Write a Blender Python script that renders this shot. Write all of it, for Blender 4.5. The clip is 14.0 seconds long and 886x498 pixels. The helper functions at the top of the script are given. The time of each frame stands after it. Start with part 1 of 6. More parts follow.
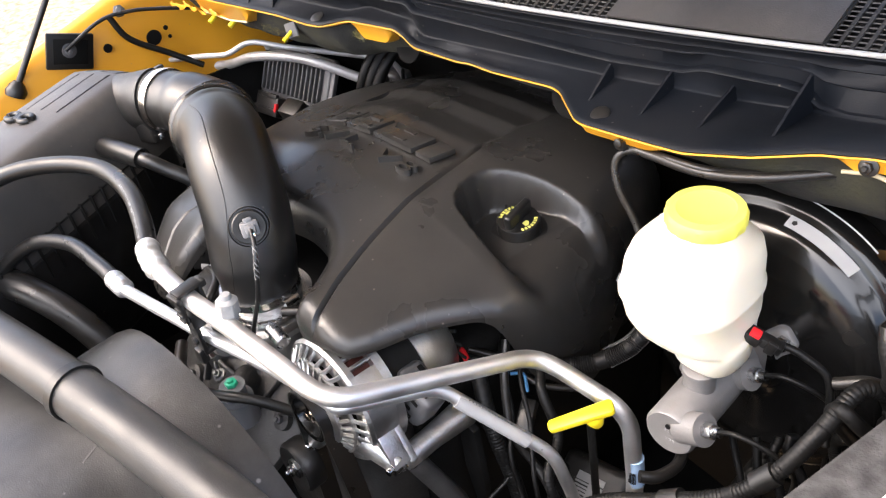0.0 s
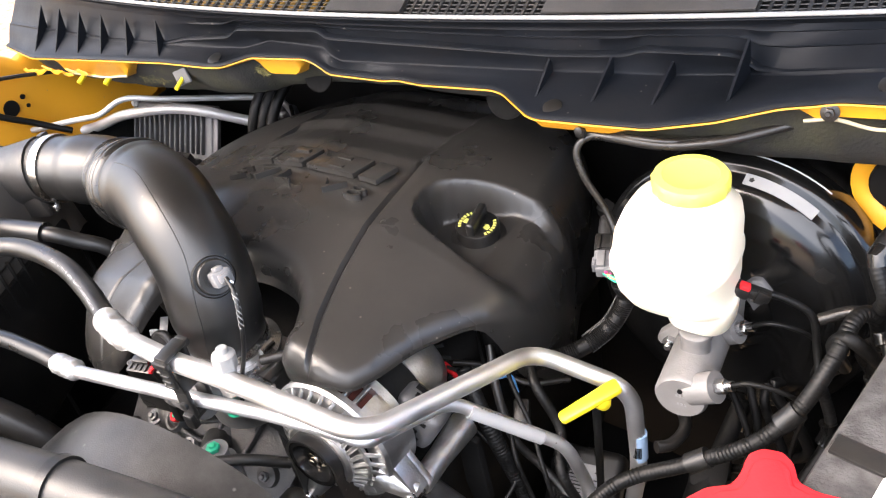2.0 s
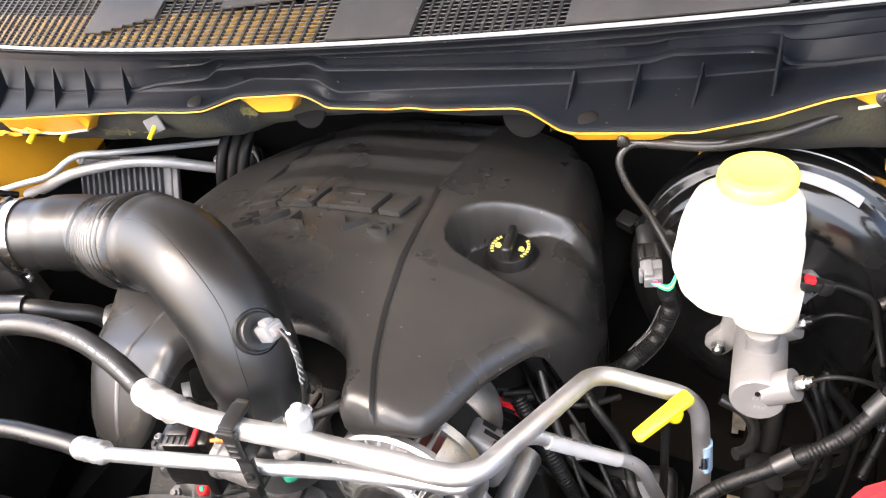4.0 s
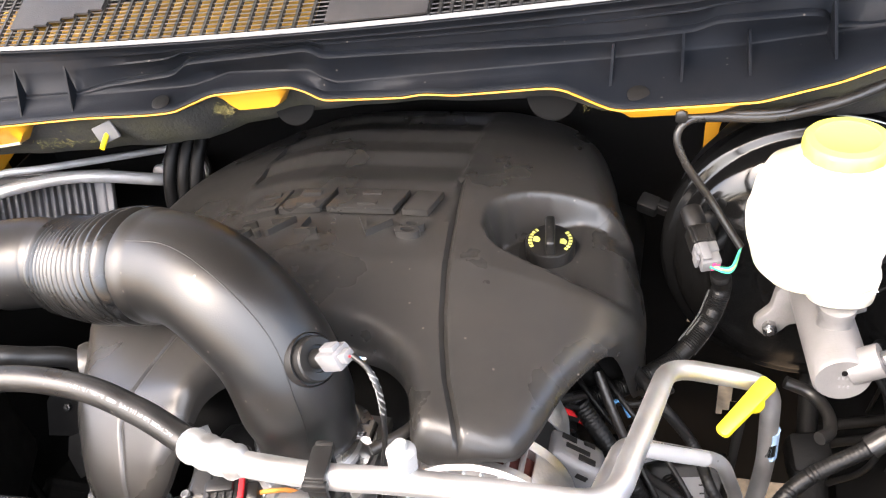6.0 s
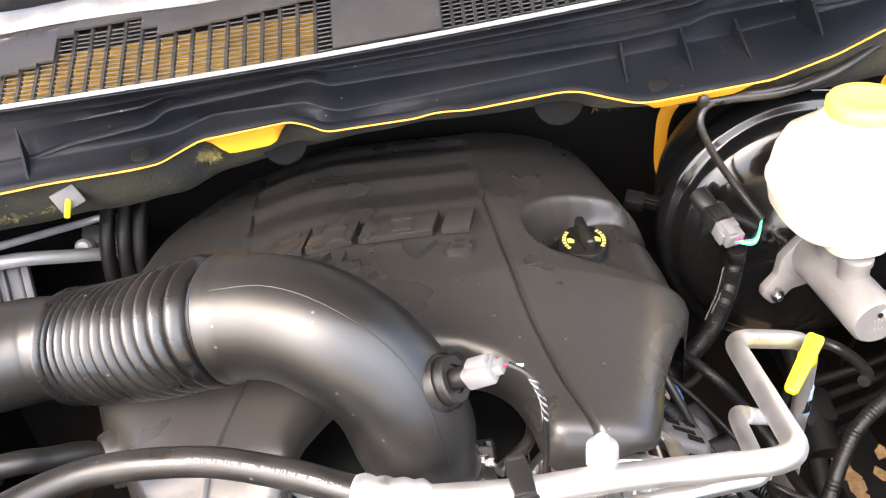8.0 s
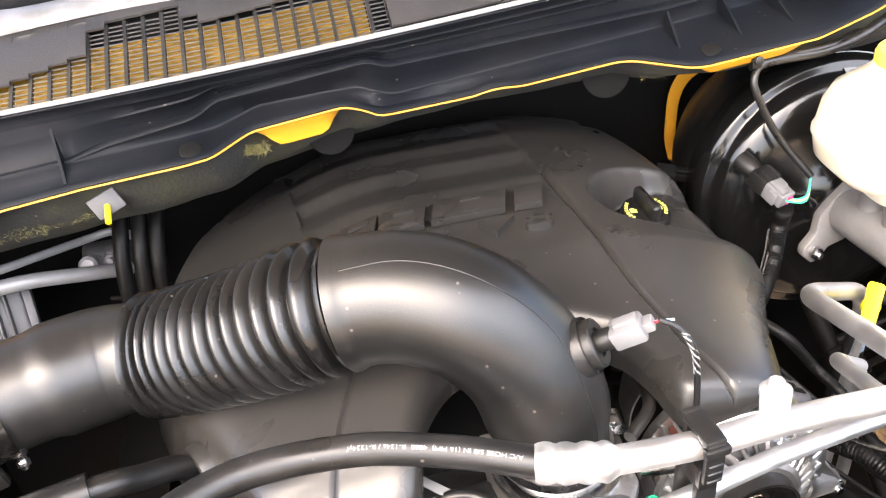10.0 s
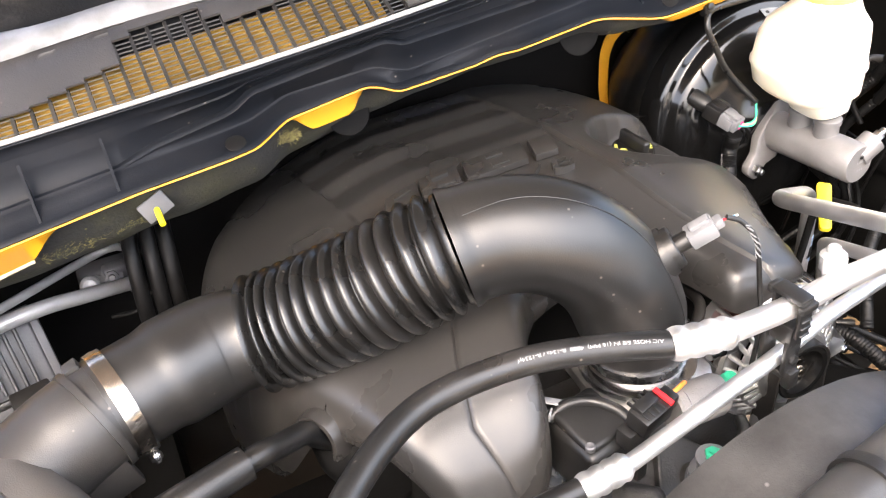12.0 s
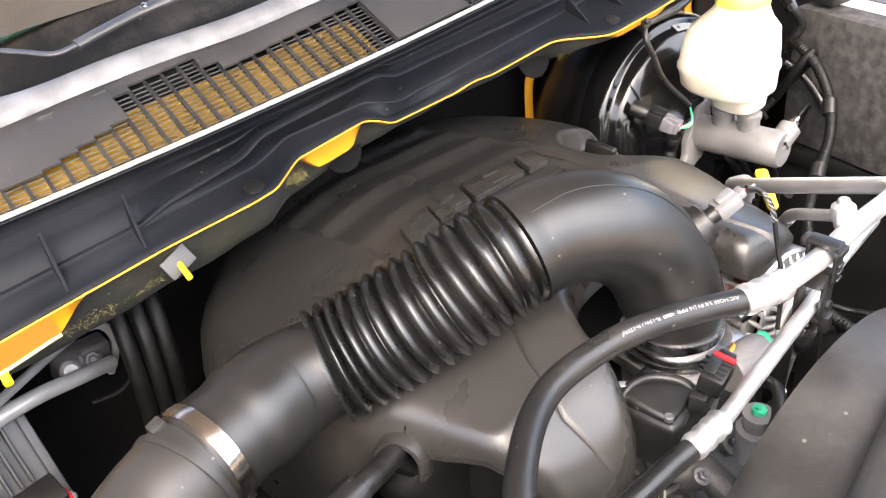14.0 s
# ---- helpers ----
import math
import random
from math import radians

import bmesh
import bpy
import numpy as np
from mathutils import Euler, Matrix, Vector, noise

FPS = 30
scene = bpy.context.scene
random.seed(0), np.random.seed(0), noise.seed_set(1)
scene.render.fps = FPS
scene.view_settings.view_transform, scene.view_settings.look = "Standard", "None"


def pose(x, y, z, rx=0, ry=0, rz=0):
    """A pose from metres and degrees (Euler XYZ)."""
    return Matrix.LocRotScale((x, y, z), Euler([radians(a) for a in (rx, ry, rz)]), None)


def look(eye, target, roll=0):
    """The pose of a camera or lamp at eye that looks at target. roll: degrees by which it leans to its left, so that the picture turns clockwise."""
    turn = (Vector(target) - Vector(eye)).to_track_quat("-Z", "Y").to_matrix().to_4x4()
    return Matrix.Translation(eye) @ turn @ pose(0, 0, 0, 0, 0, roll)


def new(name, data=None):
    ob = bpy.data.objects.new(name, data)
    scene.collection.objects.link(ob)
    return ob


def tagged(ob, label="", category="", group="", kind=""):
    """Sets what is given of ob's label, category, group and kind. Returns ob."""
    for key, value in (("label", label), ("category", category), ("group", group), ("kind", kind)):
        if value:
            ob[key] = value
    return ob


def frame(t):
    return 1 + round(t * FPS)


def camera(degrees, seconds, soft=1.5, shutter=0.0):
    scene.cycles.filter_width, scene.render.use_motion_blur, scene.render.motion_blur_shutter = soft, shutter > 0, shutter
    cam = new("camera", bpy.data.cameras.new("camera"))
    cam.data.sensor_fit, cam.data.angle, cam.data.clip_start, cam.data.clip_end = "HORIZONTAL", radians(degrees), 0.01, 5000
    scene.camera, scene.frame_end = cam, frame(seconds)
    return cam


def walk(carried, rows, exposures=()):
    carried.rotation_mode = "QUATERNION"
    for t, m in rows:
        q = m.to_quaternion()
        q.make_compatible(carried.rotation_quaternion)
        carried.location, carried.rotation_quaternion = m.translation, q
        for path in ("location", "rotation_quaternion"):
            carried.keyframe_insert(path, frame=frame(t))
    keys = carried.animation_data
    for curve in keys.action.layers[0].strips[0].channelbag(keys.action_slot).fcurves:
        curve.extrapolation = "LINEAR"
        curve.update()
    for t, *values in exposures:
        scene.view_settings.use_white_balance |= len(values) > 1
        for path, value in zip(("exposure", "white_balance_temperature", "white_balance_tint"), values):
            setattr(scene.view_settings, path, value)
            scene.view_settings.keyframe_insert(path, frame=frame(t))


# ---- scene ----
cam = camera(54.4, 14.0, soft=1.2)
METRES, EYE, TILT, LEAN, TURN = 1.65, 1.78, -38.0, 7.75, 48.0
ROWS = [
    (0.0, 0.0, 0.0, 0.0, 0.0, 0.0, -0.0),
    (0.5, -0.0094, -0.001, -0.0013, -1.03, 0.08, 1.73),
    (1.0, -0.0348, 0.0106, -0.0027, -4.58, 0.32, 5.19),
    (1.5, -0.0636, 0.012, -0.0009, -8.15, 0.61, 8.43),
    (2.0, -0.1009, 0.0164, -0.0065, -11.06, 1.38, 10.17),
    (2.5, -0.1306, 0.0232, -0.0087, -13.49, 1.78, 11.96),
    (3.0, -0.1471, 0.0322, -0.0022, -14.79, 1.67, 13.68),
    (3.5, -0.1727, 0.0499, 0.0043, -16.29, 1.93, 14.89),
    (6.0, -0.2719, 0.1716, 0.0532, -27.52, -0.98, 20.9),
    (6.5, -0.3161, 0.2075, 0.0587, -31.0, -2.69, 21.13),
    (7.0, -0.3525, 0.2356, 0.077, -35.66, -2.96, 24.01),
    (9.5, -0.4594, 0.3428, 0.117, -51.01, -6.05, 32.06),
    (10.0, -0.4682, 0.374, 0.1348, -52.44, -6.79, 32.82),
    (10.5, -0.4712, 0.3908, 0.1568, -55.64, -8.92, 35.02),
    (11.0, -0.4737, 0.4022, 0.1676, -60.0, -11.86, 36.66),
    (11.5, -0.5166, 0.4225, 0.1796, -65.47, -15.03, 37.89),
    (12.0, -0.5808, 0.4565, 0.201, -68.36, -15.91, 39.35),
    (12.5, -0.633, 0.4795, 0.2076, -70.61, -16.49, 41.59),
    (13.0, -0.6556, 0.4984, 0.2113, -74.33, -17.74, 42.6),
    (13.5, -0.6447, 0.5192, 0.2286, -79.05, -18.97, 44.05),
    (14.0, -0.6314, 0.566, 0.2651, -86.23, -22.94, 43.53),
]
walk(cam, [(t, pose(0.84, 0, EYE, TILT, LEAN, TURN) @ pose(METRES * x, METRES * y, METRES * z, 90 + pitch, roll, yaw)) for t, x, y, z, yaw, pitch, roll in ROWS],
     [(0.0, 2.29, 6450, 12), (2.0, 2.56, 6450, 12), (6.5, 2.95, 6500, 12), (14.0, 2.78, 6500, 12)])

# ---- light ----
world = bpy.data.worlds.new("sky")
scene.world = world
world.use_nodes = True
wn = world.node_tree
sky = wn.nodes.new("ShaderNodeTexSky")
sky.sky_type = "NISHITA"
sky.sun_disc = False
sky.sun_elevation, sky.sun_rotation = radians(49), radians(221)
sky.air_density, sky.dust_density, sky.ozone_density = 1.0, 5.0, 1.0
wn.links.new(sky.outputs[0], wn.nodes["Background"].inputs[0])
wn.nodes["Background"].inputs[1].default_value = 0.15
sun_data = bpy.data.lights.new("sun", "SUN")
sun_data.energy, sun_data.angle, sun_data.color = 0.85, radians(70), (1.0, 0.95, 0.88)
sun = new("sun", sun_data)
sun.matrix_world = look((1.5, -1.4, 3.8), (0.0, 0.3, 1.1))


# ---- materials ----
def material(name, color, rough=0.5, metal=0.0, var=0.15, scale=30.0, bump=0.1, fine=400.0, spec=0.5, rough_var=0.1, dust=0.0, coat=0.0, stain=(0.22, 0.19, 0.16), speck=95, rarity=0.90):
    """A surface with blotches, fine grain and, where given, a thin film of dust in patches."""
    m = bpy.data.materials.new(name)
    m.use_nodes = True
    nt = m.node_tree
    n, l = nt.nodes, nt.links
    b = n["Principled BSDF"]
    co = n.new("ShaderNodeTexCoord")
    big = n.new("ShaderNodeTexNoise")
    big.inputs["Scale"].default_value, big.inputs["Detail"].default_value = scale, 6
    small = n.new("ShaderNodeTexNoise")
    small.inputs["Scale"].default_value, small.inputs["Detail"].default_value = fine, 3
    for t in (big, small):
        l.new(co.outputs["Object"], t.inputs["Vector"])
    ramp = n.new("ShaderNodeMapRange")
    ramp.inputs["From Min"].default_value, ramp.inputs["From Max"].default_value = 0.3, 0.7
    ramp.inputs["To Min"].default_value, ramp.inputs["To Max"].default_value = 1 - var, 1 + var
    l.new(big.outputs["Fac"], ramp.inputs["Value"])
    mul = n.new("ShaderNodeVectorMath")
    mul.operation = "SCALE"
    mul.inputs[0].default_value = color[:3]
    l.new(ramp.outputs[0], mul.inputs["Scale"])
    out = mul.outputs[0]
    if dust:
        grime = n.new("ShaderNodeTexNoise")
        grime.inputs["Scale"].default_value, grime.inputs["Detail"].default_value, grime.inputs["Roughness"].default_value = scale * 0.35, 9, 0.7
        l.new(co.outputs["Object"], grime.inputs["Vector"])
        cut = n.new("ShaderNodeMapRange")
        cut.inputs["From Min"].default_value, cut.inputs["From Max"].default_value = 0.45, 0.8
        cut.inputs["To Max"].default_value = dust
        l.new(grime.outputs["Fac"], cut.inputs["Value"])
        specks = n.new("ShaderNodeTexVoronoi")
        specks.inputs["Scale"].default_value = speck
        l.new(co.outputs["Object"], specks.inputs["Vector"])
        dots = n.new("ShaderNodeMapRange")
        dots.inputs["From Min"].default_value, dots.inputs["From Max"].default_value = 0.16, 0.07
        dots.inputs["To Max"].default_value = 0.5
        l.new(specks.outputs["Distance"], dots.inputs["Value"])
        rare = n.new("ShaderNodeMapRange")
        rare.inputs["From Min"].default_value, rare.inputs["From Max"].default_value = rarity, rarity + 0.04
        split = n.new("ShaderNodeSeparateColor")
        l.new(specks.outputs["Color"], split.inputs[0])
        l.new(split.outputs[0], rare.inputs["Value"])
        few = n.new("ShaderNodeMath")
        few.operation = "MULTIPLY"
        l.new(dots.outputs[0], few.inputs[0])
        l.new(rare.outputs[0], few.inputs[1])
        most = n.new("ShaderNodeMath")
        most.operation = "MAXIMUM"
        l.new(cut.outputs[0], most.inputs[0])
        l.new(few.outputs[0], most.inputs[1])
        mix = n.new("ShaderNodeMix")
        mix.data_type = "RGBA"
        mix.inputs["B"].default_value = (*stain, 1)
        l.new(most.outputs[0], mix.inputs["Factor"])
        l.new(out, mix.inputs["A"])
        out = mix.outputs["Result"]
    l.new(out, b.inputs["Base Color"])
    rr = n.new("ShaderNodeMapRange")
    rr.inputs["From Min"].default_value, rr.inputs["From Max"].default_value = 0.3, 0.7
    rr.inputs["To Min"].default_value, rr.inputs["To Max"].default_value = max(0.02, rough - rough_var), min(1, rough + rough_var)
    l.new(big.outputs["Fac"], rr.inputs["Value"])
    l.new(rr.outputs[0], b.inputs["Roughness"])
    b.inputs["Metallic"].default_value = metal
    b.inputs["Specular IOR Level"].default_value = spec
    b.inputs["Coat Weight"].default_value = coat
    b.inputs["Coat Roughness"].default_value = 0.08
    if bump:
        bp = n.new("ShaderNodeBump")
        bp.inputs["Strength"].default_value, bp.inputs["Distance"].default_value = bump, 0.001
        l.new(small.outputs["Fac"], bp.inputs["Height"])
        l.new(bp.outputs[0], b.inputs["Normal"])
    return m


COVER = material("satin black plastic", (0.0215, 0.0207, 0.0197), 0.29, var=0.14, scale=9, bump=0.14, fine=1100, dust=0.1, rough_var=0.04, spec=0.52)
TUBE = material("smooth black plastic", (0.0085, 0.0083, 0.0080), 0.37, var=0.25, scale=14, bump=0.10, fine=700, dust=0.09, spec=0.65, rough_var=0.05)
BELLOWS = material("shiny black bellows rubber", (0.0065, 0.0064, 0.0062), 0.26, var=0.2, scale=14, bump=0.12, fine=700, dust=0.05, spec=0.65)
# Real matt rubber on the plugs; elsewhere shade of gaps put into colour.
MATTBLACK = material("matt black rubber and shade", (0.006, 0.006, 0.006), 0.9, var=0.2, scale=20, bump=0.2, spec=0.12)
PLASTIC = material("black plastic", (0.007, 0.007, 0.007), 0.4, var=0.2, scale=20, bump=0.15, fine=600, dust=0.08)
# Near-black: shade deep in the bay put into the colour; real dark parts too.
DARK = material("near-black, shade included", (0.006, 0.006, 0.0059), 0.62, var=0.3, scale=15, bump=0.3, fine=200, spec=0.16)
TRAY = material("blue-black cowl plastic", (0.0080, 0.0096, 0.0129), 0.50, var=0.15, scale=12, bump=0.14, fine=700, dust=0.05, spec=0.13)
# Pale grey includes the sky glare on the ridge's upward face.
RIDGE = material("pale weathered plastic and sky glare", (0.20, 0.20, 0.205), 0.42, var=0.35, scale=30, bump=0.2, fine=500, dust=0.1)
PAPER = material("grey-white paper label", (0.32, 0.32, 0.32), 0.5, var=0.08)
GREY = material("grey-black cowl plastic", (0.042, 0.040, 0.040), 0.5, var=0.15, scale=18, bump=0.3, fine=500, dust=0.2)
LOBE = material("greyed black plastic", (0.020, 0.019, 0.018), 0.40, var=0.15, scale=9, bump=0.15, fine=900, dust=0.15)
GLOSS = material("gloss black enamel", (0.005, 0.005, 0.005), 0.18, var=0.1, scale=10, bump=0.03, fine=300, coat=0.15)
RUBBER = material("black hose rubber", (0.0075, 0.0075, 0.0075), 0.36, var=0.2, scale=25, bump=0.15, fine=500, dust=0.1)
# Darker copy of the cast aluminium for hidden parts: shade put into colour.
CASTDARK = material("shade-darkened cast aluminium", (0.062, 0.061, 0.06), 0.5, 0.5, var=0.3, scale=30, bump=0.6, fine=250)
LOOM = material("ribbed loom plastic", (0.0055, 0.0055, 0.0055), 0.45, var=0.2, scale=30, bump=0.1, spec=0.24)
PAD = material("black insulation felt", (0.015, 0.015, 0.0138), 0.9, var=0.35, scale=25, bump=0.9, fine=250, dust=0.25, stain=(0.16, 0.15, 0.04))
FELT = material("grey battery felt", (0.050, 0.048, 0.047), 0.95, var=0.6, scale=60, bump=1.0, fine=350)
PAINT = material("yellow body paint", (0.66, 0.305, 0.014), 0.40, var=0.08, scale=6, bump=0.03, fine=200, coat=0.12, dust=0.12)
BARGREY = material("dark grille plastic", (0.018, 0.017, 0.016), 0.55, var=0.2, scale=40, bump=0.2, dust=0.2)
# Yellow at about half the value of the body paint.
DEEPYELLOW = material("darker yellow paint", (0.30, 0.165, 0.018), 0.5, var=0.2, scale=12, bump=0.1, fine=200)
ALU = material("aluminium pipe", (0.78, 0.775, 0.77), 0.48, 1.0, var=0.10, scale=25, bump=0.10, fine=500, rough_var=0.08, dust=0.10)
FERRULE = material("crimped aluminium", (0.70, 0.70, 0.695), 0.48, 1.0, var=0.15, scale=60, bump=0.3, fine=350)
ALUDULL = material("oxidised aluminium", (0.46, 0.46, 0.46), 0.42, 0.45, var=0.1, scale=30, bump=0.1)
CAST = material("cast aluminium", (0.58, 0.575, 0.57), 0.42, 1.0, var=0.18, scale=35, bump=0.6, fine=260)
CASTGREY = material("grey cast cylinder", (0.215, 0.208, 0.205), 0.5, 0.35, var=0.12, scale=30, bump=0.35, fine=350)
STEEL = material("bright steel", (0.5, 0.5, 0.5), 0.25, 1.0, var=0.1, scale=40, bump=0.1)
BRONZE = material("warm steel band", (0.62, 0.55, 0.48), 0.24, 1.0, var=0.1, scale=40, bump=0.05)
COPPER = material("copper winding", (0.07, 0.018, 0.013), 0.5, 0.4, var=0.3, scale=80, bump=0.5)
RESIN = material("milky reservoir plastic", (0.86, 0.78, 0.62), 0.4, var=0.04, scale=8, bump=0.03)
resin_node = RESIN.node_tree.nodes["Principled BSDF"]
resin_node.inputs["Subsurface Weight"].default_value = 0.7
resin_node.inputs["Subsurface Radius"].default_value = (1.0, 0.9, 0.75)
resin_node.inputs["Subsurface Scale"].default_value = 0.04
CAPYELLOW = material("bright yellow cap plastic", (0.85, 0.80, 0.12), 0.42, var=0.06, scale=20, bump=0.08)
DIP = material("yellow handle plastic", (0.86, 0.68, 0.02), 0.4, var=0.06, scale=20, bump=0.05)
MARK = material("pale yellow print", (0.55, 0.53, 0.12), 0.6, var=0.1)
HOSEPRINT = material("worn grey hose print", (0.30, 0.30, 0.30), 0.6, var=0.35, scale=300)
WHITE = material("white print", (0.75, 0.75, 0.73), 0.6, var=0.06)
CONNECT = material("light grey plug plastic", (0.15, 0.15, 0.155), 0.5, var=0.08, scale=40, bump=0.1)
CAPGREY = material("pale grey cap plastic", (0.25, 0.25, 0.247), 0.5, var=0.06, scale=40, bump=0.1)
RED = material("red boot plastic", (0.70, 0.022, 0.028), 0.55, var=0.08, scale=20, bump=0.15, spec=0.2)
PINK = material("magenta wire", (0.6, 0.05, 0.2), 0.5)
GREEN = material("green wire", (0.03, 0.45, 0.25), 0.5)
BLUE = material("blue wire", (0.1, 0.3, 0.6), 0.5)
ORANGE = material("orange wire", (0.7, 0.25, 0.04), 0.5)
TAPE = material("pale blue label film", (0.35, 0.5, 0.7), 0.4, var=0.08)
# Pale opaque base stands in for sky reflected by the windshield.
GLASS = material("tinted glass with sky glare", (0.42, 0.46, 0.46), 0.08, var=0.05, bump=0.0)
SAND = material("dry gravelly earth", (0.40, 0.27, 0.155), 0.95, var=0.6, scale=22, bump=1.0, fine=60)
SEAL = material("worn rubber seal", (0.36, 0.36, 0.36), 0.35, var=0.1, scale=30, bump=0.05)
AIRBOX = material("dusty airbox plastic", (0.062, 0.058, 0.055), 0.5, var=0.15, scale=12, bump=0.2, fine=700, dust=0.3)
SHROUD = material("dusty shroud plastic", (0.015, 0.0145, 0.014), 0.42, var=0.3, scale=10, bump=0.3, fine=600, dust=0.14, stain=(0.45, 0.44, 0.42), speck=48, rarity=0.72)
GREYHOSE = material("greyed radiator hose", (0.022, 0.022, 0.022), 0.42, var=0.15, scale=14, bump=0.15, fine=500, dust=0.15)
HOODMAT = material("hood liner", (0.15, 0.140, 0.125), 0.9, var=0.2, scale=15, bump=0.5)
TROUGH = material("dirty trough plastic", (0.012, 0.011, 0.010), 0.85, var=0.3, scale=20, bump=0.5, fine=300, spec=0.15, dust=0.35)
WASHER = material("milky washer plastic", (0.10, 0.10, 0.105), 0.55, var=0.1, scale=30, bump=0.1)
PUTTY = material("pale body sealant", (0.42, 0.36, 0.24), 0.6, var=0.15, scale=40, bump=0.3)
WIREGREY = material("grey wire sleeving", (0.20, 0.20, 0.20), 0.6, var=0.3, scale=120, bump=0.1)
FOAM = material("yellowed fibre tufts", (0.24, 0.21, 0.075), 0.95, var=0.3, scale=60, bump=0.6)
LEAF = material("dry brown leaf", (0.22, 0.14, 0.07), 0.9, var=0.4, scale=90, bump=0.5)
GREYBOX = material("weathered grey aluminium", (0.12, 0.12, 0.125), 0.5, 0.5, var=0.12, scale=30, bump=0.2, dust=0.1)


# ---- builders ----
def thing(name, base, label, category, group="", kind=""):
    ob = new(name)
    ob.empty_display_size = 0.03
    ob.location = base
    return tagged(ob, label, category, group, kind)


def part(name, bm, mat, parent=None, label="", sharp=38):
    me = bpy.data.meshes.new(name)
    for f in bm.faces:
        f.smooth = True
    bm.normal_update()
    bm.to_mesh(me)
    bm.free()
    me.set_sharp_from_angle(angle=radians(sharp))
    me.materials.append(mat)
    ob = new(name, me)
    if parent is not None:
        ob.parent = parent
        if parent.type == "EMPTY":
            ob.matrix_parent_inverse = Matrix.Translation(-parent.location)
    return tagged(ob, label)


def solid(name, bm, mat, label, category, group="", kind="", sharp=38):
    return tagged(part(name, bm, mat, None, "", sharp), label, category, group, kind)


def spline(pts, step=0.006):
    """Points evenly laid along a Catmull-Rom curve."""
    p = [Vector(q) for q in pts]
    p = [p[0] * 2 - p[1]] + p + [p[-1] * 2 - p[-2]]
    out = []
    for i in range(1, len(p) - 2):
        a, b, c, d = p[i - 1:i + 3]
        n = max(2, int((c - b).length / step))
        for k in range(n):
            t = k / n
            out.append(0.5 * (2 * b + (c - a) * t + (2 * a - 5 * b + 4 * c - d) * t * t + (3 * b - a - 3 * c + d) * t ** 3))
    out.append(p[-2])
    return out


def rounded(pts, r, n=6):
    """A polyline whose corners are bent with the radius r, as pipe is."""
    p = [Vector(q) for q in pts]
    out = [p[0]]
    for a, b, c in zip(p, p[1:], p[2:]):
        u, v = (a - b), (c - b)
        k = min(r, u.length * 0.48, v.length * 0.48)
        s, e = b + u.normalized() * k, b + v.normalized() * k
        for i in range(n + 1):
            t = i / n
            out.append(s * (1 - t) ** 2 + b * 2 * t * (1 - t) + e * t * t)
    out.append(p[-1])
    return out


def sweep(path, r, seg=16, flat=1.0):
    """A capped tube along the points of path; r is a number or a function of the way along, 0 to 1."""
    bm = bmesh.new()
    path = [Vector(q) for q in path]
    rad = r if callable(r) else (lambda s: r)
    total = sum((b - a).length for a, b in zip(path, path[1:])) or 1
    run, rings, nrm = 0.0, [], None
    for i, p in enumerate(path):
        t = (path[min(i + 1, len(path) - 1)] - path[max(i - 1, 0)]).normalized()
        if nrm is None:
            nrm = t.cross(Vector((0, 0, 1)) if abs(t.z) < 0.9 else Vector((1, 0, 0))).normalized()
        nrm = (nrm - t * nrm.dot(t)).normalized()
        bi = t.cross(nrm)
        if i:
            run += (p - path[i - 1]).length
        q = rad(run / total)
        rings.append([bm.verts.new(p + (nrm * math.cos(a) + bi * math.sin(a) * flat) * q) for a in (2 * math.pi * k / seg for k in range(seg))])
    for a, b in zip(rings, rings[1:]):
        for k in range(seg):
            bm.faces.new((a[k], a[(k + 1) % seg], b[(k + 1) % seg], b[k]))
    bm.faces.new(rings[0][::-1])
    bm.faces.new(rings[-1])
    bmesh.ops.recalc_face_normals(bm, faces=bm.faces[:])
    return bm


def along(p, d, up=(0, 0, 1)):
    """A pose at p whose z axis points along d."""
    z = Vector(d).normalized()
    u = Vector(up)
    if abs(z.dot(u.normalized())) > 0.98:
        u = Vector((0, 1, 0))
    x = u.cross(z).normalized()
    y = z.cross(x)
    m = Matrix((x, y, z)).transposed().to_4x4()
    m.translation = p
    return m


def lathe(profile, m, seg=32):
    """A turned body: (radius, height) pairs about the z axis of the pose m, closed at both ends."""
    bm = bmesh.new()
    rings = [[bm.verts.new(m @ Vector((max(r, 1e-4) * math.cos(a), max(r, 1e-4) * math.sin(a), h))) for a in (2 * math.pi * k / seg for k in range(seg))] for r, h in profile]
    for a, b in zip(rings, rings[1:]):
        for k in range(seg):
            bm.faces.new((a[k], a[(k + 1) % seg], b[(k + 1) % seg], b[k]))
    bm.faces.new(rings[0][::-1])
    bm.faces.new(rings[-1])
    bmesh.ops.recalc_face_normals(bm, faces=bm.faces[:])
    return bm


def block(sx, sy, sz, m, bevel=0.002, seg=2):
    bm = bmesh.new()
    bmesh.ops.create_cube(bm, size=1)
    bmesh.ops.scale(bm, vec=(sx, sy, sz), verts=bm.verts[:])
    if bevel:
        bmesh.ops.bevel(bm, geom=bm.edges[:], offset=min(bevel, 0.45 * min(sx, sy, sz)), segments=seg, affect="EDGES", profile=0.5)
    bmesh.ops.transform(bm, matrix=m, verts=bm.verts[:])
    return bm


def prism(poly, h, m, bevel=0.0):
    """A flat shape (x, y pairs) with the thickness h along z of the pose m."""
    bm = bmesh.new()
    f = bm.faces.new([bm.verts.new((x, y, 0)) for x, y in poly])
    ex = bmesh.ops.extrude_face_region(bm, geom=[f])
    bmesh.ops.translate(bm, vec=(0, 0, h), verts=[v for v in ex["geom"] if isinstance(v, bmesh.types.BMVert)])
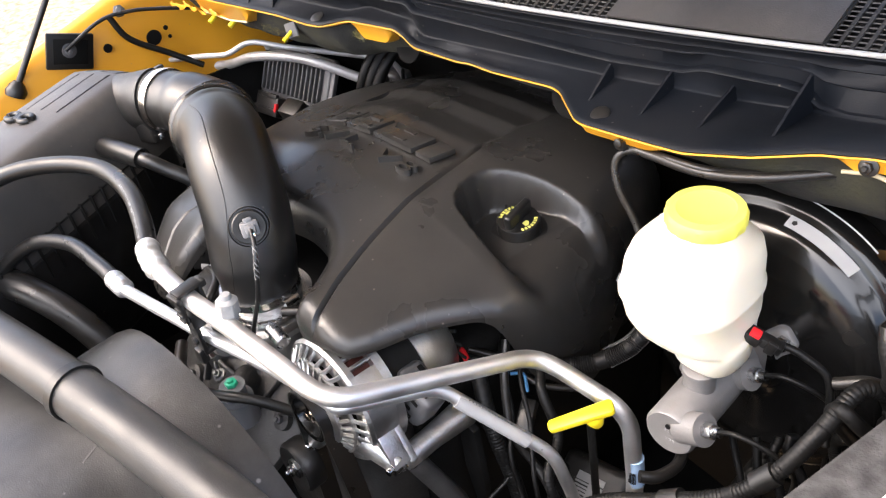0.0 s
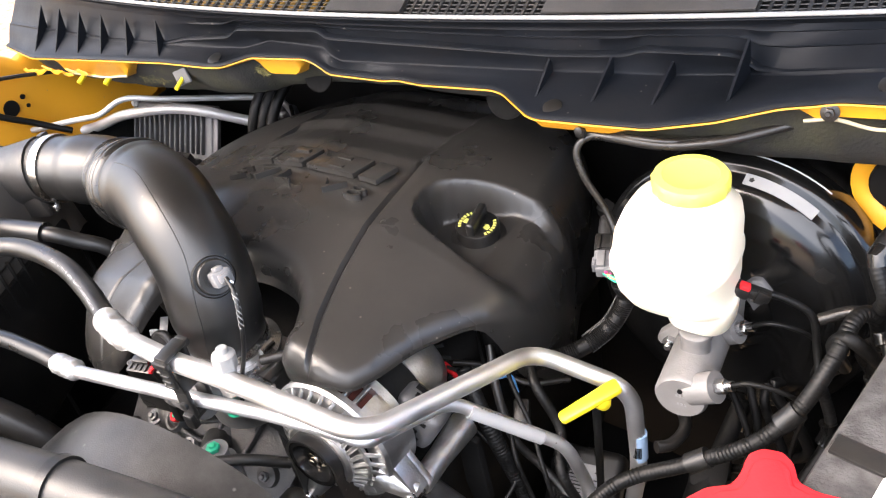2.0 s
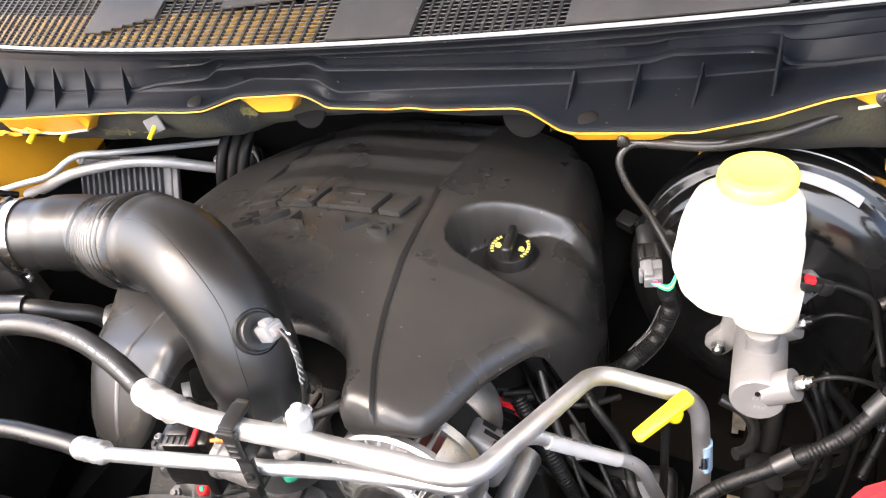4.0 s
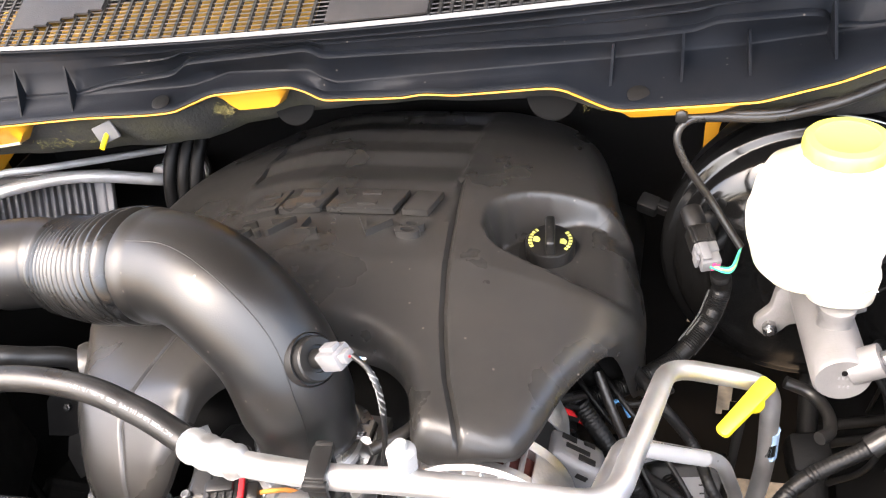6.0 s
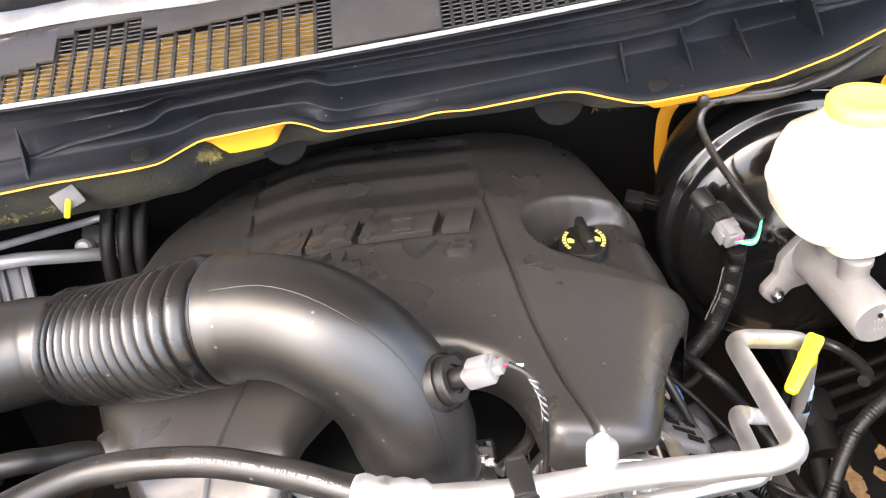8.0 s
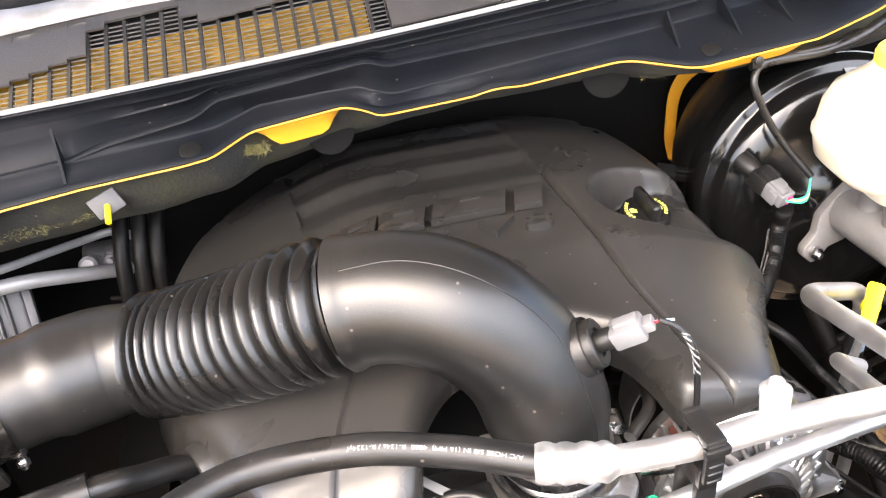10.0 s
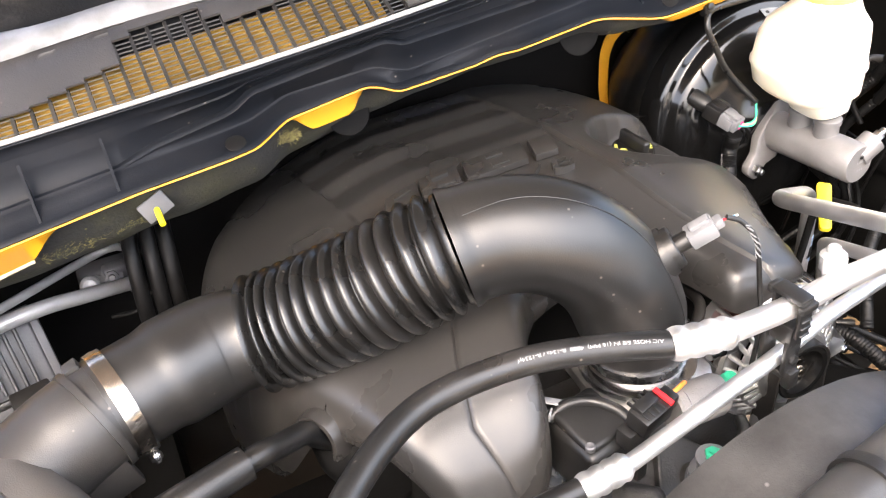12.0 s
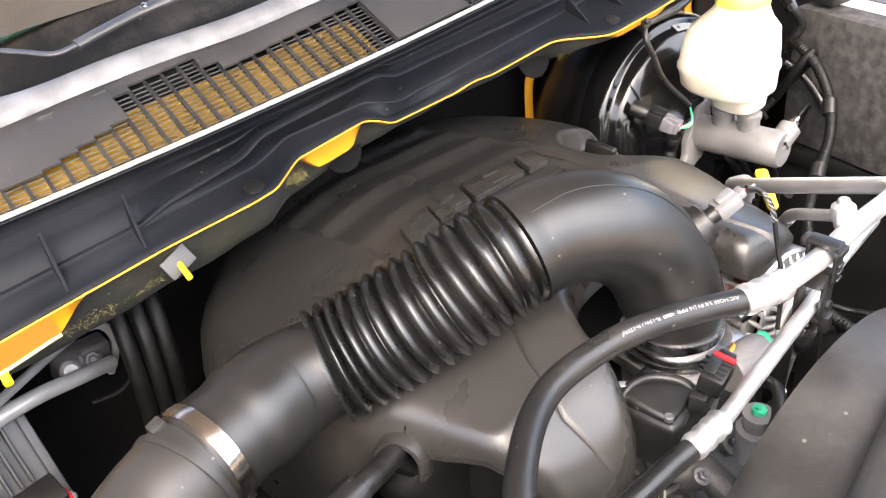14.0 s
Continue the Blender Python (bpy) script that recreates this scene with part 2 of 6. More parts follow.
    bmesh.ops.recalc_face_normals(bm, faces=bm.faces[:])
    if bevel:
        bmesh.ops.bevel(bm, geom=bm.edges[:], offset=bevel, segments=2, affect="EDGES", profile=0.5)
    bmesh.ops.transform(bm, matrix=m, verts=bm.verts[:])
    return bm


def joined(*bms):
    out = bmesh.new()
    for b in bms:
        me = bpy.data.meshes.new("tmp")
        b.to_mesh(me)
        b.free()
        out.from_mesh(me)
        bpy.data.meshes.remove(me)
    return out


def sheet(rows, thick=0.003, flip=False):
    """A skin through rows of points, given a thickness."""
    bm = bmesh.new()
    g = [[bm.verts.new(p) for p in r] for r in rows]
    for a, b in zip(g, g[1:]):
        for k in range(len(a) - 1):
            q = (a[k], a[k + 1], b[k + 1], b[k])
            bm.faces.new(q[::-1] if flip else q)
    bm.normal_update()
    if thick:
        bmesh.ops.solidify(bm, geom=bm.faces[:], thickness=thick)
    bmesh.ops.recalc_face_normals(bm, faces=bm.faces[:])
    return bm


def hexnut(r, h, m):
    return joined(prism([(r * math.cos(k * math.pi / 3), r * math.sin(k * math.pi / 3)) for k in range(6)], h, m, r * 0.08),
                  lathe([(r * 0.5, h * 0.9), (r * 0.5, h * 1.5), (r * 0.4, h * 1.6)], m, 12))


def smooth01(t):
    t = max(0.0, min(1.0, t))
    return t * t * (3 - 2 * t)


# ---- setting: ground, body shell, cowl ----
def curve_at(table, x):
    """A smooth value at x from (x, value) pairs."""
    xs, vs = [a for a, _ in table], [b for _, b in table]
    if x <= xs[0]:
        return vs[0]
    for i in range(len(xs) - 1):
        if x <= xs[i + 1]:
            t = (x - xs[i]) / (xs[i + 1] - xs[i])
            return vs[i] + (vs[i + 1] - vs[i]) * t
    return vs[-1]


FLANGE = [(-0.95, 0.70, 1.19), (-0.80, 0.66, 1.205), (-0.56, 0.65, 1.237), (-0.40, 0.65, 1.254), (-0.30, 0.648, 1.261), (-0.268, 0.652, 1.263), (-0.226, 0.676, 1.273),
          (-0.125, 0.686, 1.279), (-0.106, 0.687, 1.272), (-0.086, 0.686, 1.261), (0.015, 0.683, 1.267), (0.038, 0.680, 1.273), (0.052, 0.680, 1.273), (0.075, 0.683, 1.270), (0.183, 0.684, 1.279), (0.200, 0.680, 1.279), (0.252, 0.645, 1.276), (0.268, 0.640, 1.277),
          (0.34, 0.638, 1.284), (0.40, 0.642, 1.287), (0.47, 0.652, 1.303), (0.53, 0.665, 1.322), (0.56, 0.668, 1.328), (0.58, 0.67, 1.333), (0.70, 0.68, 1.34), (0.95, 0.76, 1.335)]
FY = [(a, b) for a, b, c in FLANGE]
FZ = [(a, c) for a, b, c in FLANGE]


def flange(x):
    e = 0.005
    y = sum(curve_at(FY, x + k * e) for k in (-1, 0, 1)) / 3
    z = sum(curve_at(FZ, x + k * e) for k in (-1, 0, 1)) / 3
    return Vector((x, y, z))


def seal_line(x):
    return Vector((x, 0.6754 + 0.0724 * x + 0.168 * x * x, 1.3575 + 0.0444 * x - 0.0218 * x * x))


XS = [-0.95 + 0.0076 * k for k in range(251)]

# ground: one sheet to the horizon
bm = bmesh.new()
bmesh.ops.create_grid(bm, x_segments=60, y_segments=60, size=1.0)
for v in bm.verts:
    r = max(abs(v.co.x), abs(v.co.y))
    k = 3.0 * r + 900 * max(0, r - 0.2) ** 3
    v.co = Vector((v.co.x * k / max(r, 1e-6) * 1.0 if r else 0, v.co.y * k / max(r, 1e-6) if r else 0, 0.0))
    v.co.z = 0.02 * noise.noise(v.co * 1.5) if r < 0.5 else 0
solid("ground", bm, SAND, "bare dry brown gravelly earth under the truck", "ground", kind="structure")

# cowl tray, a channel between the painted flange and the rubber seal
CORNER = [(-0.95, 0.72, 1.225), (-0.56, 0.675, 1.258), (-0.41, 0.670, 1.272), (-0.30, 0.690, 1.271), (-0.262, 0.696, 1.272), (-0.215, 0.708, 1.283), (-0.106, 0.703, 1.289), (-0.088, 0.694, 1.284), (-0.068, 0.690, 1.279), (0.25, 0.710, 1.298), (0.32, 0.724, 1.299),
          (0.39, 0.745, 1.295), (0.466, 0.758, 1.300), (0.53, 0.740, 1.318), (0.60, 0.728, 1.338), (0.95, 0.82, 1.338)]
BEAD = [(-0.95, 0.72, 1.227), (-0.56, 0.675, 1.260), (-0.41, 0.669, 1.2745), (-0.37, 0.680, 1.281), (-0.288, 0.687, 1.290), (-0.276, 0.686, 1.294), (-0.255, 0.684, 1.308), (-0.10, 0.685, 1.323), (-0.090, 0.684, 1.323), (-0.074, 0.679, 1.317), (0.0, 0.684, 1.3185), (0.25, 0.705, 1.321),
        (0.335, 0.728, 1.320), (0.356, 0.730, 1.328), (0.445, 0.741, 1.330), (0.466, 0.748, 1.325), (0.476, 0.755, 1.309), (0.51, 0.746, 1.314), (0.60, 0.728, 1.3395), (0.95, 0.82, 1.340)]


def line_at(table, x, e=0.004):
    y = sum(curve_at([(a, b) for a, b, c in table], x + k * e) for k in (-1, 0, 1)) / 3
    z = sum(curve_at([(a, c) for a, b, c in table], x + k * e) for k in (-1, 0, 1)) / 3
    return Vector((x, y, z))


def tray_corner(x):
    return line_at(CORNER, x)


rows = []
for x in XS:
    f, w, c, b = flange(x), seal_line(x), tray_corner(x), line_at(BEAD, x)
    h = min(1.0, max(0.0, (b.z - c.z) / 0.012))
    g = b + Vector((0, 0.004 + 0.006 * h, 0.003))
    u = w + Vector((0, 0.008, -0.012))
    fold = smooth01((x + 0.40) / 0.08)
    rows.append([f + Vector((0, -0.0068, 0.0026)), f + Vector((0, -0.0048, 0.0050)), f + Vector((0, -0.001, 0.0065)), f + Vector((0, 0.003, 0.0068)), f.lerp(c, 0.5) + Vector((0, 0.001, 0.0035)), c + Vector((0, -0.0022, -0.0004)), c + Vector((0, -0.0003, 0.0002)), c + Vector((0, 0.0006, 0.0022)),
                 c.lerp(b, 0.5) + Vector((0, 0.002 * h, 0)), b + Vector((0, 0.0006, -0.0042 * h)), b + Vector((0, -0.0012 * h, -0.0008)), b + Vector((0, 0.0006, 0.0016)), b + Vector((0, 0.004, 0.0024)), g, g.lerp(u, 0.45) + Vector((0, 0.002, 0)), g.lerp(u, 0.5) + Vector((0, 0.0015 - 0.0025 * fold, 0)), g.lerp(u, 0.55) + Vector((0, 0.0015, 0)),
                 g.lerp(u, 0.80) + Vector((0, 0.0015, 0)), g.lerp(u, 0.84) + Vector((0, 0.0012 - 0.0024 * fold, 0)), g.lerp(u, 0.9), u, w + Vector((0, 0.003, -0.006)), w])
tray = thing("cowl_tray", (0, 0.7, 1.27), "blue-black moulded plastic cowl tray with stiffening ribs", "cowl tray")
part("channel", sheet([r + [p + Vector((0, 0.005, -0.004)) for p in r[::-1]] + r[:1] for r in rows], 0), TRAY, tray, sharp=55)
for x in (-0.80, -0.725, -0.65, -0.575, -0.50, -0.418, 0.251, 0.323, 0.390, 0.470, 0.70, 0.80):
    f, w, c = flange(x), seal_line(x), tray_corner(x)
    top = c.lerp(w, 0.65) + Vector((0, -0.004, 0)) if x < 0 or x > 0.45 else c + Vector((0, -0.003, 0.0215))
    bm = bmesh.new()
    tri3 = [f.lerp(c, 0.10 if x < 0 else 0.30) + Vector((0, 0, 0.0035)), c + Vector((0, 0.004, -0.004)), top + Vector((0, 0.002, 0))]
    a = [bm.verts.new(p + Vector((-0.0015, 0, 0))) for p in tri3]
    b = [bm.verts.new(p + Vector((0.0015, 0, 0))) for p in tri3]
    bm.faces.new(a)
    bm.faces.new(b[::-1])
    for i in range(3):
        bm.faces.new((a[i], b[i], b[(i + 1) % 3], a[(i + 1) % 3]))
    bmesh.ops.recalc_face_normals(bm, faces=bm.faces[:])
    part("rib", bm, TRAY, tray)
for x, dy in ((-0.289, 0.008), (0.281, 0.012), (0.62, 0.02)):
    f = flange(x)
    part("push_clip", lathe([(0.0115, 0.0), (0.0115, 0.0008), (0.010, 0.0014), (0.003, 0.0016)], along(f + Vector((0, dy, 0.0085)), (0, -0.35, 1)), 24), PLASTIC, tray, "round black push clip")

# painted flange below the tray
rows = []
for x in XS:
    f = flange(x)
    tab = smooth01((x + 0.222) / 0.028) * smooth01((-0.128 - x) / 0.022)
    tab2 = smooth01((x + 0.72) / 0.02) * smooth01((-0.485 - x) / 0.045)
    tab3 = smooth01((x - 0.545) / 0.02)
    tab4 = smooth01((x - 0.262) / 0.014) * smooth01((0.385 - x) / 0.03)
    drop = 0.0024 + 0.007 * tab4 + 0.023 * tab + 0.03 * tab2 + 0.012 * tab3
    back = 0.001 * tab + 0.006 * tab2
    rows.append([f + Vector((0, -0.0062, 0.0010)), f + Vector((0, -0.0068, -0.0008)), f + Vector((0, -0.0055, -0.0018)), f + Vector((0, -0.004 + back, -drop)), f + Vector((0, 0.004 + back, -drop - 0.003)), f + Vector((0, 0.10, -0.02 - drop))])
solid("trim", sheet(rows, 0.0015), PAINT, "yellow painted body flange running along the cowl", "body flange", kind="structure", sharp=60)

# firewall with its felt pad
rows = []
for x in XS:
    f = flange(x)
    low = curve_at([(-0.95, 1.14), (-0.5, 1.168), (-0.32, 1.185), (-0.18, 1.212), (0.0, 1.235), (0.2, 1.24), (0.5, 1.235), (0.95, 1.25)], x)
    wob = 0.004 * noise.noise(Vector((x * 14, 0, 3)))
    a = f + Vector((0, 0.013, -0.008))
    b = Vector((x, max(f.y, 0.655) + 0.044 + wob, low + wob))
    rows.append([a, a.lerp(b, 0.3) + Vector((0, -0.006, 0)), a.lerp(b, 0.7) + Vector((0, -0.006 + wob, 0)), b, b + Vector((0, 0.03, -0.012)), b + Vector((0, 0.20, -0.02))])
pad = thing("firewall_insulation", (0, 0.7, 1.24), "black felt insulation pad under the cowl edge", "insulation pad")
cuts = [0, 78, 128, 172, len(rows) - 1]
for i, j in zip(cuts, cuts[1:]):
    part("felt_panel", sheet(rows[i:j + 1], 0.004), PAD, pad, sharp=70)
rows = [[Vector((x, 0.97 + 0.01 * noise.noise(Vector((x * 6, z * 6, 0))), z)) for x in [-0.95 + 0.0125 * j for j in range(153)]] for z in [0.25 + 0.0125 * k for k in range(81)]]
bm = sheet(rows, 0.02)
gaps = []
for f in bm.faces:
    c = f.calc_center_median()
    ragged = 0.45 * noise.noise(c * 38)
    if min(math.hypot((c.x - 0.374) / 0.026, (c.z - 0.665) / 0.042), math.hypot((c.x - 0.428) / 0.017, (c.z - 0.478) / 0.062)) < 1 + ragged:
        gaps.append(f)
bmesh.ops.delete(bm, geom=gaps, context="FACES")
# Matt black puts the shade low on the firewall into its colour.
solid("wall_firewall", bm, MATTBLACK, "sound-deadened firewall behind the engine, shade in its dark colour", "firewall", kind="structure")

# cab floor and sides behind the firewall
cab = [[Vector((x, y, 0.74 + 0.02 * math.cos(x * 5))) for x in [-0.95 + 0.19 * k for k in range(11)]] for y in (0.985, 1.3, 1.7, 2.1, 2.4)]
solid("cab_floor", sheet(cab, 0.02), DARK, "dark underside of the cab behind the firewall", "cab floor", kind="structure")
for side in (-1, 1):
    rows = [[Vector((side * (0.95 + 0.02 * math.sin(z * 3)), y, z)) for y in (0.97, 1.2, 1.6, 2.0, 2.4)] for z in (0.40, 0.7, 1.0, 1.25, 1.36)]
    solid("wall_cab_driver" if side > 0 else "wall_cab_passenger", sheet(rows, 0.01), PAINT, "yellow painted side of the cab behind the firewall", "cab side", kind="structure")

# inner fenders
def fender(side):
    rows = []
    for k in range(31):
        y = -0.35 + k * 0.044
        top = 1.20 + 0.07 * smooth01((y + 0.2) / 1.0) - 0.10 * smooth01((y - 0.58) / 0.06)
        if side < 0:
            top = 1.056 + 0.265 * y - 0.06 * smooth01((y - 0.60) / 0.06)
        w = 0.018 * noise.noise(Vector((y * 5, side, 0)))
        xo = side * (0.86 if side < 0 else 0.93)
        rows.append([Vector((xo + side * 0.05, y, 0.7)), Vector((xo + side * 0.045, y, top - 0.01)), Vector((xo + side * 0.03, y, top + 0.018)), Vector((xo + side * 0.01, y, top + 0.012)), Vector((xo, y, top - 0.01)),
                     Vector((xo - side * 0.01, y, top - 0.08)), Vector((xo - side * 0.03 + w, y, top - 0.16)), Vector((xo - side * 0.05 + w, y, top - 0.22))])
    return sheet(rows, 0.004)


solid("wall_inner_fender_passenger", fender(-1), PAINT, "yellow painted inner fender panel with holes", "inner fender", kind="structure", sharp=50)
# Driver side takes the near-black, with shade in its colour.
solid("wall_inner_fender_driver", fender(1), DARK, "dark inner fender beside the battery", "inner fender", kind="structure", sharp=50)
rows = [[Vector((x, -0.16 - 0.06 * math.cos(x * 1.4) + dy, z)) for x in [-0.95 + 0.05 * k for k in range(39)]] for dy, z in ((0.10, 0.45), (0.10, 0.92), (0.08, 1.0), (0.02, 1.03), (-0.12, 1.03), (-0.16, 0.98), (-0.18, 0.6))]
solid("wall_radiator_support", sheet(rows, 0.01), PLASTIC, "black plastic radiator support across the front", "radiator support", kind="structure")

# opened hood overhead
rows = []
for k in range(9):
    s = k / 8
    y, z = 0.82 - 0.84 * s, 1.455 + 0.78 * s + 0.06 * math.sin(s * 3.1)
    rows.append([Vector((x, y - 0.05 * math.cos(x * 1.3) * s, z + 0.04 * math.cos(x * 1.5))) for x in [-0.86 + 0.086 * j for j in range(21)]])
hood = thing("hood", (0, 0.8, 1.46), "raised yellow hood with a dark felt liner underneath", "hood")
part("outer_panel", sheet(rows, 0.012), PAINT, hood)
part("liner", sheet([[p + Vector((0, -0.030, -0.030)) for p in r[1:-1]] for r in rows[:-1]], 0.008), HOODMAT, hood, "dark felt hood liner")

# cowl top: seal, grille, wiper panel, glass
seal = thing("hood_seal", seal_line(0.0), "pale rubber hood seal along the cowl tray", "rubber seal")
part("bulb", sweep([seal_line(x) + Vector((0, 0.002, 0.001)) for x in XS[::2]], 0.0028, 10), SEAL, seal)
part("lip", sweep([seal_line(x) + Vector((0, -0.0022, -0.0022)) for x in XS[::2]], 0.0012, 8), TRAY, seal, "dark clinch lip under the bulb")


def cowl_top(x, v, lift=0.0):
    w = seal_line(x)
    return Vector((x, w.y + 0.008 + v, w.z + 0.002 + 0.45 * v + lift))


GRID_TOP = [(-0.95, 0.10), (-0.515, 0.10), (-0.51, 0.022), (-0.475, 0.022), (-0.46, 0.026), (-0.37, 0.048), (-0.365, 0.075), (-0.345, 0.083), (-0.285, 0.086), (-0.28, 0.072), (-0.255, 0.068), (-0.25, 0.058), (-0.07, 0.072), (-0.055, 0.05)]
grille = thing("cowl_grille", (-0.3, 0.72, 1.35), "grey-black plastic cowl grille with fine mesh over yellow sheet metal", "cowl grille")
louvres, bm = [], bmesh.new()
cells = [(-0.90 + 0.0195 * k, 0.0195, None) for k in range(43)]
cells += [(-0.0615 + 0.013 * k, 0.013, 0.0) for k in range(9)] + [(0.0555 + 0.0125 * k, 0.0125, 0.085) for k in range(15)]
cells += [(0.243 + 0.0135 * k, 0.0135, 0.0) for k in range(17)] + [(0.4725 + 0.0125 * k, 0.0125, 0.085) for k in range(16)] + [(0.6725 + 0.0135 * k, 0.0135, 0.0) for k in range(20)]
last = 0.0
for x, w, top in cells:
    if top is None:
        top = curve_at(GRID_TOP, x + w / 2)
    high = max(top, last)
    last = top
    if high > 0.01:
        part("mesh_bar", sheet([[cowl_top(x - 0.0019, v), cowl_top(x + 0.0019, v)] for v in (0.0, high * 0.33, high * 0.66, high)], 0.005), BARGREY, grille)
    k = 0
    while 0.004 + k * 0.0058 < top:
        v = 0.004 + k * 0.0058
        louvres.append(sheet([[cowl_top(x + d, v, -0.001) for d in (0.0, w)], [cowl_top(x + d, v + 0.0016, -0.0024) for d in (0.0, w)]], 0.0014))
        k += 1
    vs = [top + (0.100 - top) * j / 3 for j in range(4)]
    for v0, v1 in zip(vs, vs[1:]):
        bm.faces.new([bm.verts.new(p) for p in (cowl_top(x, v0, 0.001), cowl_top(x + w, v0, 0.001), cowl_top(x + w, v1, 0.001), cowl_top(x, v1, 0.001))])
tagged(part("louvre_mesh", joined(*louvres), BARGREY, grille), kind="stuff")
bmesh.ops.remove_doubles(bm, verts=bm.verts[:], dist=0.0004)
bmesh.ops.solidify(bm, geom=bm.faces[:], thickness=-0.003)
part("panel", bm, GREY, grille)
solid("cowl_sheet_metal", sheet([[cowl_top(x, v, -0.012) for x in XS[:116:2]] for v in (0.014, 0.03, 0.05, 0.070)], 0.003), DEEPYELLOW, "yellow sheet metal under the cowl grille", "sheet metal", kind="structure")
# Near-black sheet stands in for the shaded hollow below the grille.
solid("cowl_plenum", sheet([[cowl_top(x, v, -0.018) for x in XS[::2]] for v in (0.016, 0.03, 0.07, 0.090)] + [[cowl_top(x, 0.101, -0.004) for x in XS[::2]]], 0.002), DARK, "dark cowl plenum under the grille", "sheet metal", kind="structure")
ridge, trough = [], []
for x in XS:
    wave = 0.005 * math.sin((x + 0.44) * 16) * smooth01((-0.1 - x) / 0.2) + 0.004 * math.sin(x * 5)
    wide = 0.014 + 0.012 * smooth01((-0.40 - x) / 0.10)
    ridge.append([cowl_top(x, 0.097 + wave * 0.4, 0.001), cowl_top(x, 0.100 + wave, 0.006), cowl_top(x, 0.104 + wave, 0.009), cowl_top(x, 0.104 + wide * 0.6 + wave, 0.009), cowl_top(x, 0.104 + wide + wave, 0.003), cowl_top(x, 0.110 + wide, -0.006)])
    trough.append([cowl_top(x, 0.108 + wide, -0.005), cowl_top(x, 0.150, -0.014), cowl_top(x, 0.158, -0.011), cowl_top(x, 0.163, -0.013), cowl_top(x, 0.178, -0.008), cowl_top(x, 0.190, 0.004), cowl_top(x, 0.198, 0.004)])
solid("windshield_trim", sheet(trough, 0.004), TROUGH, "dusty dark plastic wiper trough below the windshield", "trim panel", kind="structure", sharp=60)
solid("cowl_ridge", sheet(ridge, 0.004), RIDGE, "plastic ridge along the wiper panel, sky glare in its pale grey", "trim panel", kind="structure", sharp=60)
glass = []
for x in XS[::3]:
    b = cowl_top(x, 0.194, 0.002)
    glass.append([b + Vector((0, 0, 0.01)), b + Vector((0, 0.15, 0.11)), b + Vector((0, 0.45, 0.33)), b + Vector((0, 0.9, 0.66))])
solid("windshield", sheet(glass, 0.006), GLASS, "tinted laminated windshield behind the cowl", "windshield", kind="structure")
# ---- engine cover ----
from mathutils import geometry

OUTLINE = [(0.098, 0.325), (0.107, 0.305), (0.135, 0.298), (0.172, 0.300), (0.198, 0.308), (0.213, 0.338), (0.228, 0.385), (0.244, 0.42), (0.263, 0.455), (0.281, 0.49), (0.294, 0.535), (0.297, 0.60), (0.285, 0.66),
           (0.262, 0.73), (0.248, 0.79), (0.222, 0.845), (0.17, 0.882), (0.05, 0.90), (-0.08, 0.90), (-0.20, 0.885), (-0.30, 0.85), (-0.36, 0.79), (-0.388, 0.69), (-0.392, 0.58),
           (-0.364, 0.48), (-0.322, 0.42), (-0.292, 0.36), (-0.262, 0.30), (-0.235, 0.257), (-0.195, 0.244), (-0.150, 0.252), (-0.128, 0.29), (-0.112, 0.35), (-0.08, 0.392), (-0.02, 0.408), (0.035, 0.402),
           (0.075, 0.378), (0.093, 0.345)]
edge = [Vector((p.x, p.y)) for p in spline([(a, b, 0) for a, b in OUTLINE + OUTLINE[:1]], 0.007)[:-1]]
EDGE = np.array([(p.x, p.y) for p in edge])
NEXT = np.roll(EDGE, -1, axis=0)


def to_edge(x, y):
    d = NEXT - EDGE
    t = np.clip(((x - EDGE[:, 0]) * d[:, 0] + (y - EDGE[:, 1]) * d[:, 1]) / (d ** 2).sum(1), 0, 1)
    return float(np.sqrt(((EDGE + d * t[:, None] - (x, y)) ** 2).sum(1).min()))


def within(x, y):
    a, b = EDGE, NEXT
    c = ((a[:, 1] > y) != (b[:, 1] > y)) & (x < (b[:, 0] - a[:, 0]) * (y - a[:, 1]) / (b[:, 1] - a[:, 1] + 1e-12) + a[:, 0])
    return bool(c.sum() % 2)


def seam_x(y):
    return curve_at([(0.25, 0.166), (0.294, 0.153), (0.32, 0.144), (0.36, 0.128), (0.40, 0.117), (0.43, 0.110), (0.485, 0.101), (0.54, 0.094), (0.637, 0.083), (0.70, 0.080), (0.9, 0.074)], y)


def groove_x(y):
    return curve_at([(0.24, -0.180), (0.27, -0.190), (0.30, -0.199), (0.36, -0.183), (0.40, -0.167), (0.42, -0.160)], y)


LEFT_FALL = [(0.10, 0.0), (0.14, 0.006), (0.17, 0.014), (0.20, 0.024), (0.26, 0.043), (0.33, 0.066), (0.38, 0.095), (0.42, 0.14)]
BOWL_FRONT = [(0.122, 0.620), (0.119, 0.590), (0.122, 0.565), (0.131, 0.546), (0.147, 0.533), (0.176, 0.524), (0.205, 0.519), (0.230, 0.515), (0.252, 0.512), (0.34, 0.500)]
BOWL_BACK = [(0.110, 0.596), (0.124, 0.612), (0.138, 0.628), (0.158, 0.644), (0.182, 0.656), (0.210, 0.664), (0.240, 0.667), (0.34, 0.665)]


def to_line(x, y, line):
    best = 1.0
    for (ax, ay), (bx, by) in zip(line, line[1:]):
        t = max(0.0, min(1.0, ((x - ax) * (bx - ax) + (y - ay) * (by - ay)) / ((bx - ax) ** 2 + (by - ay) ** 2)))
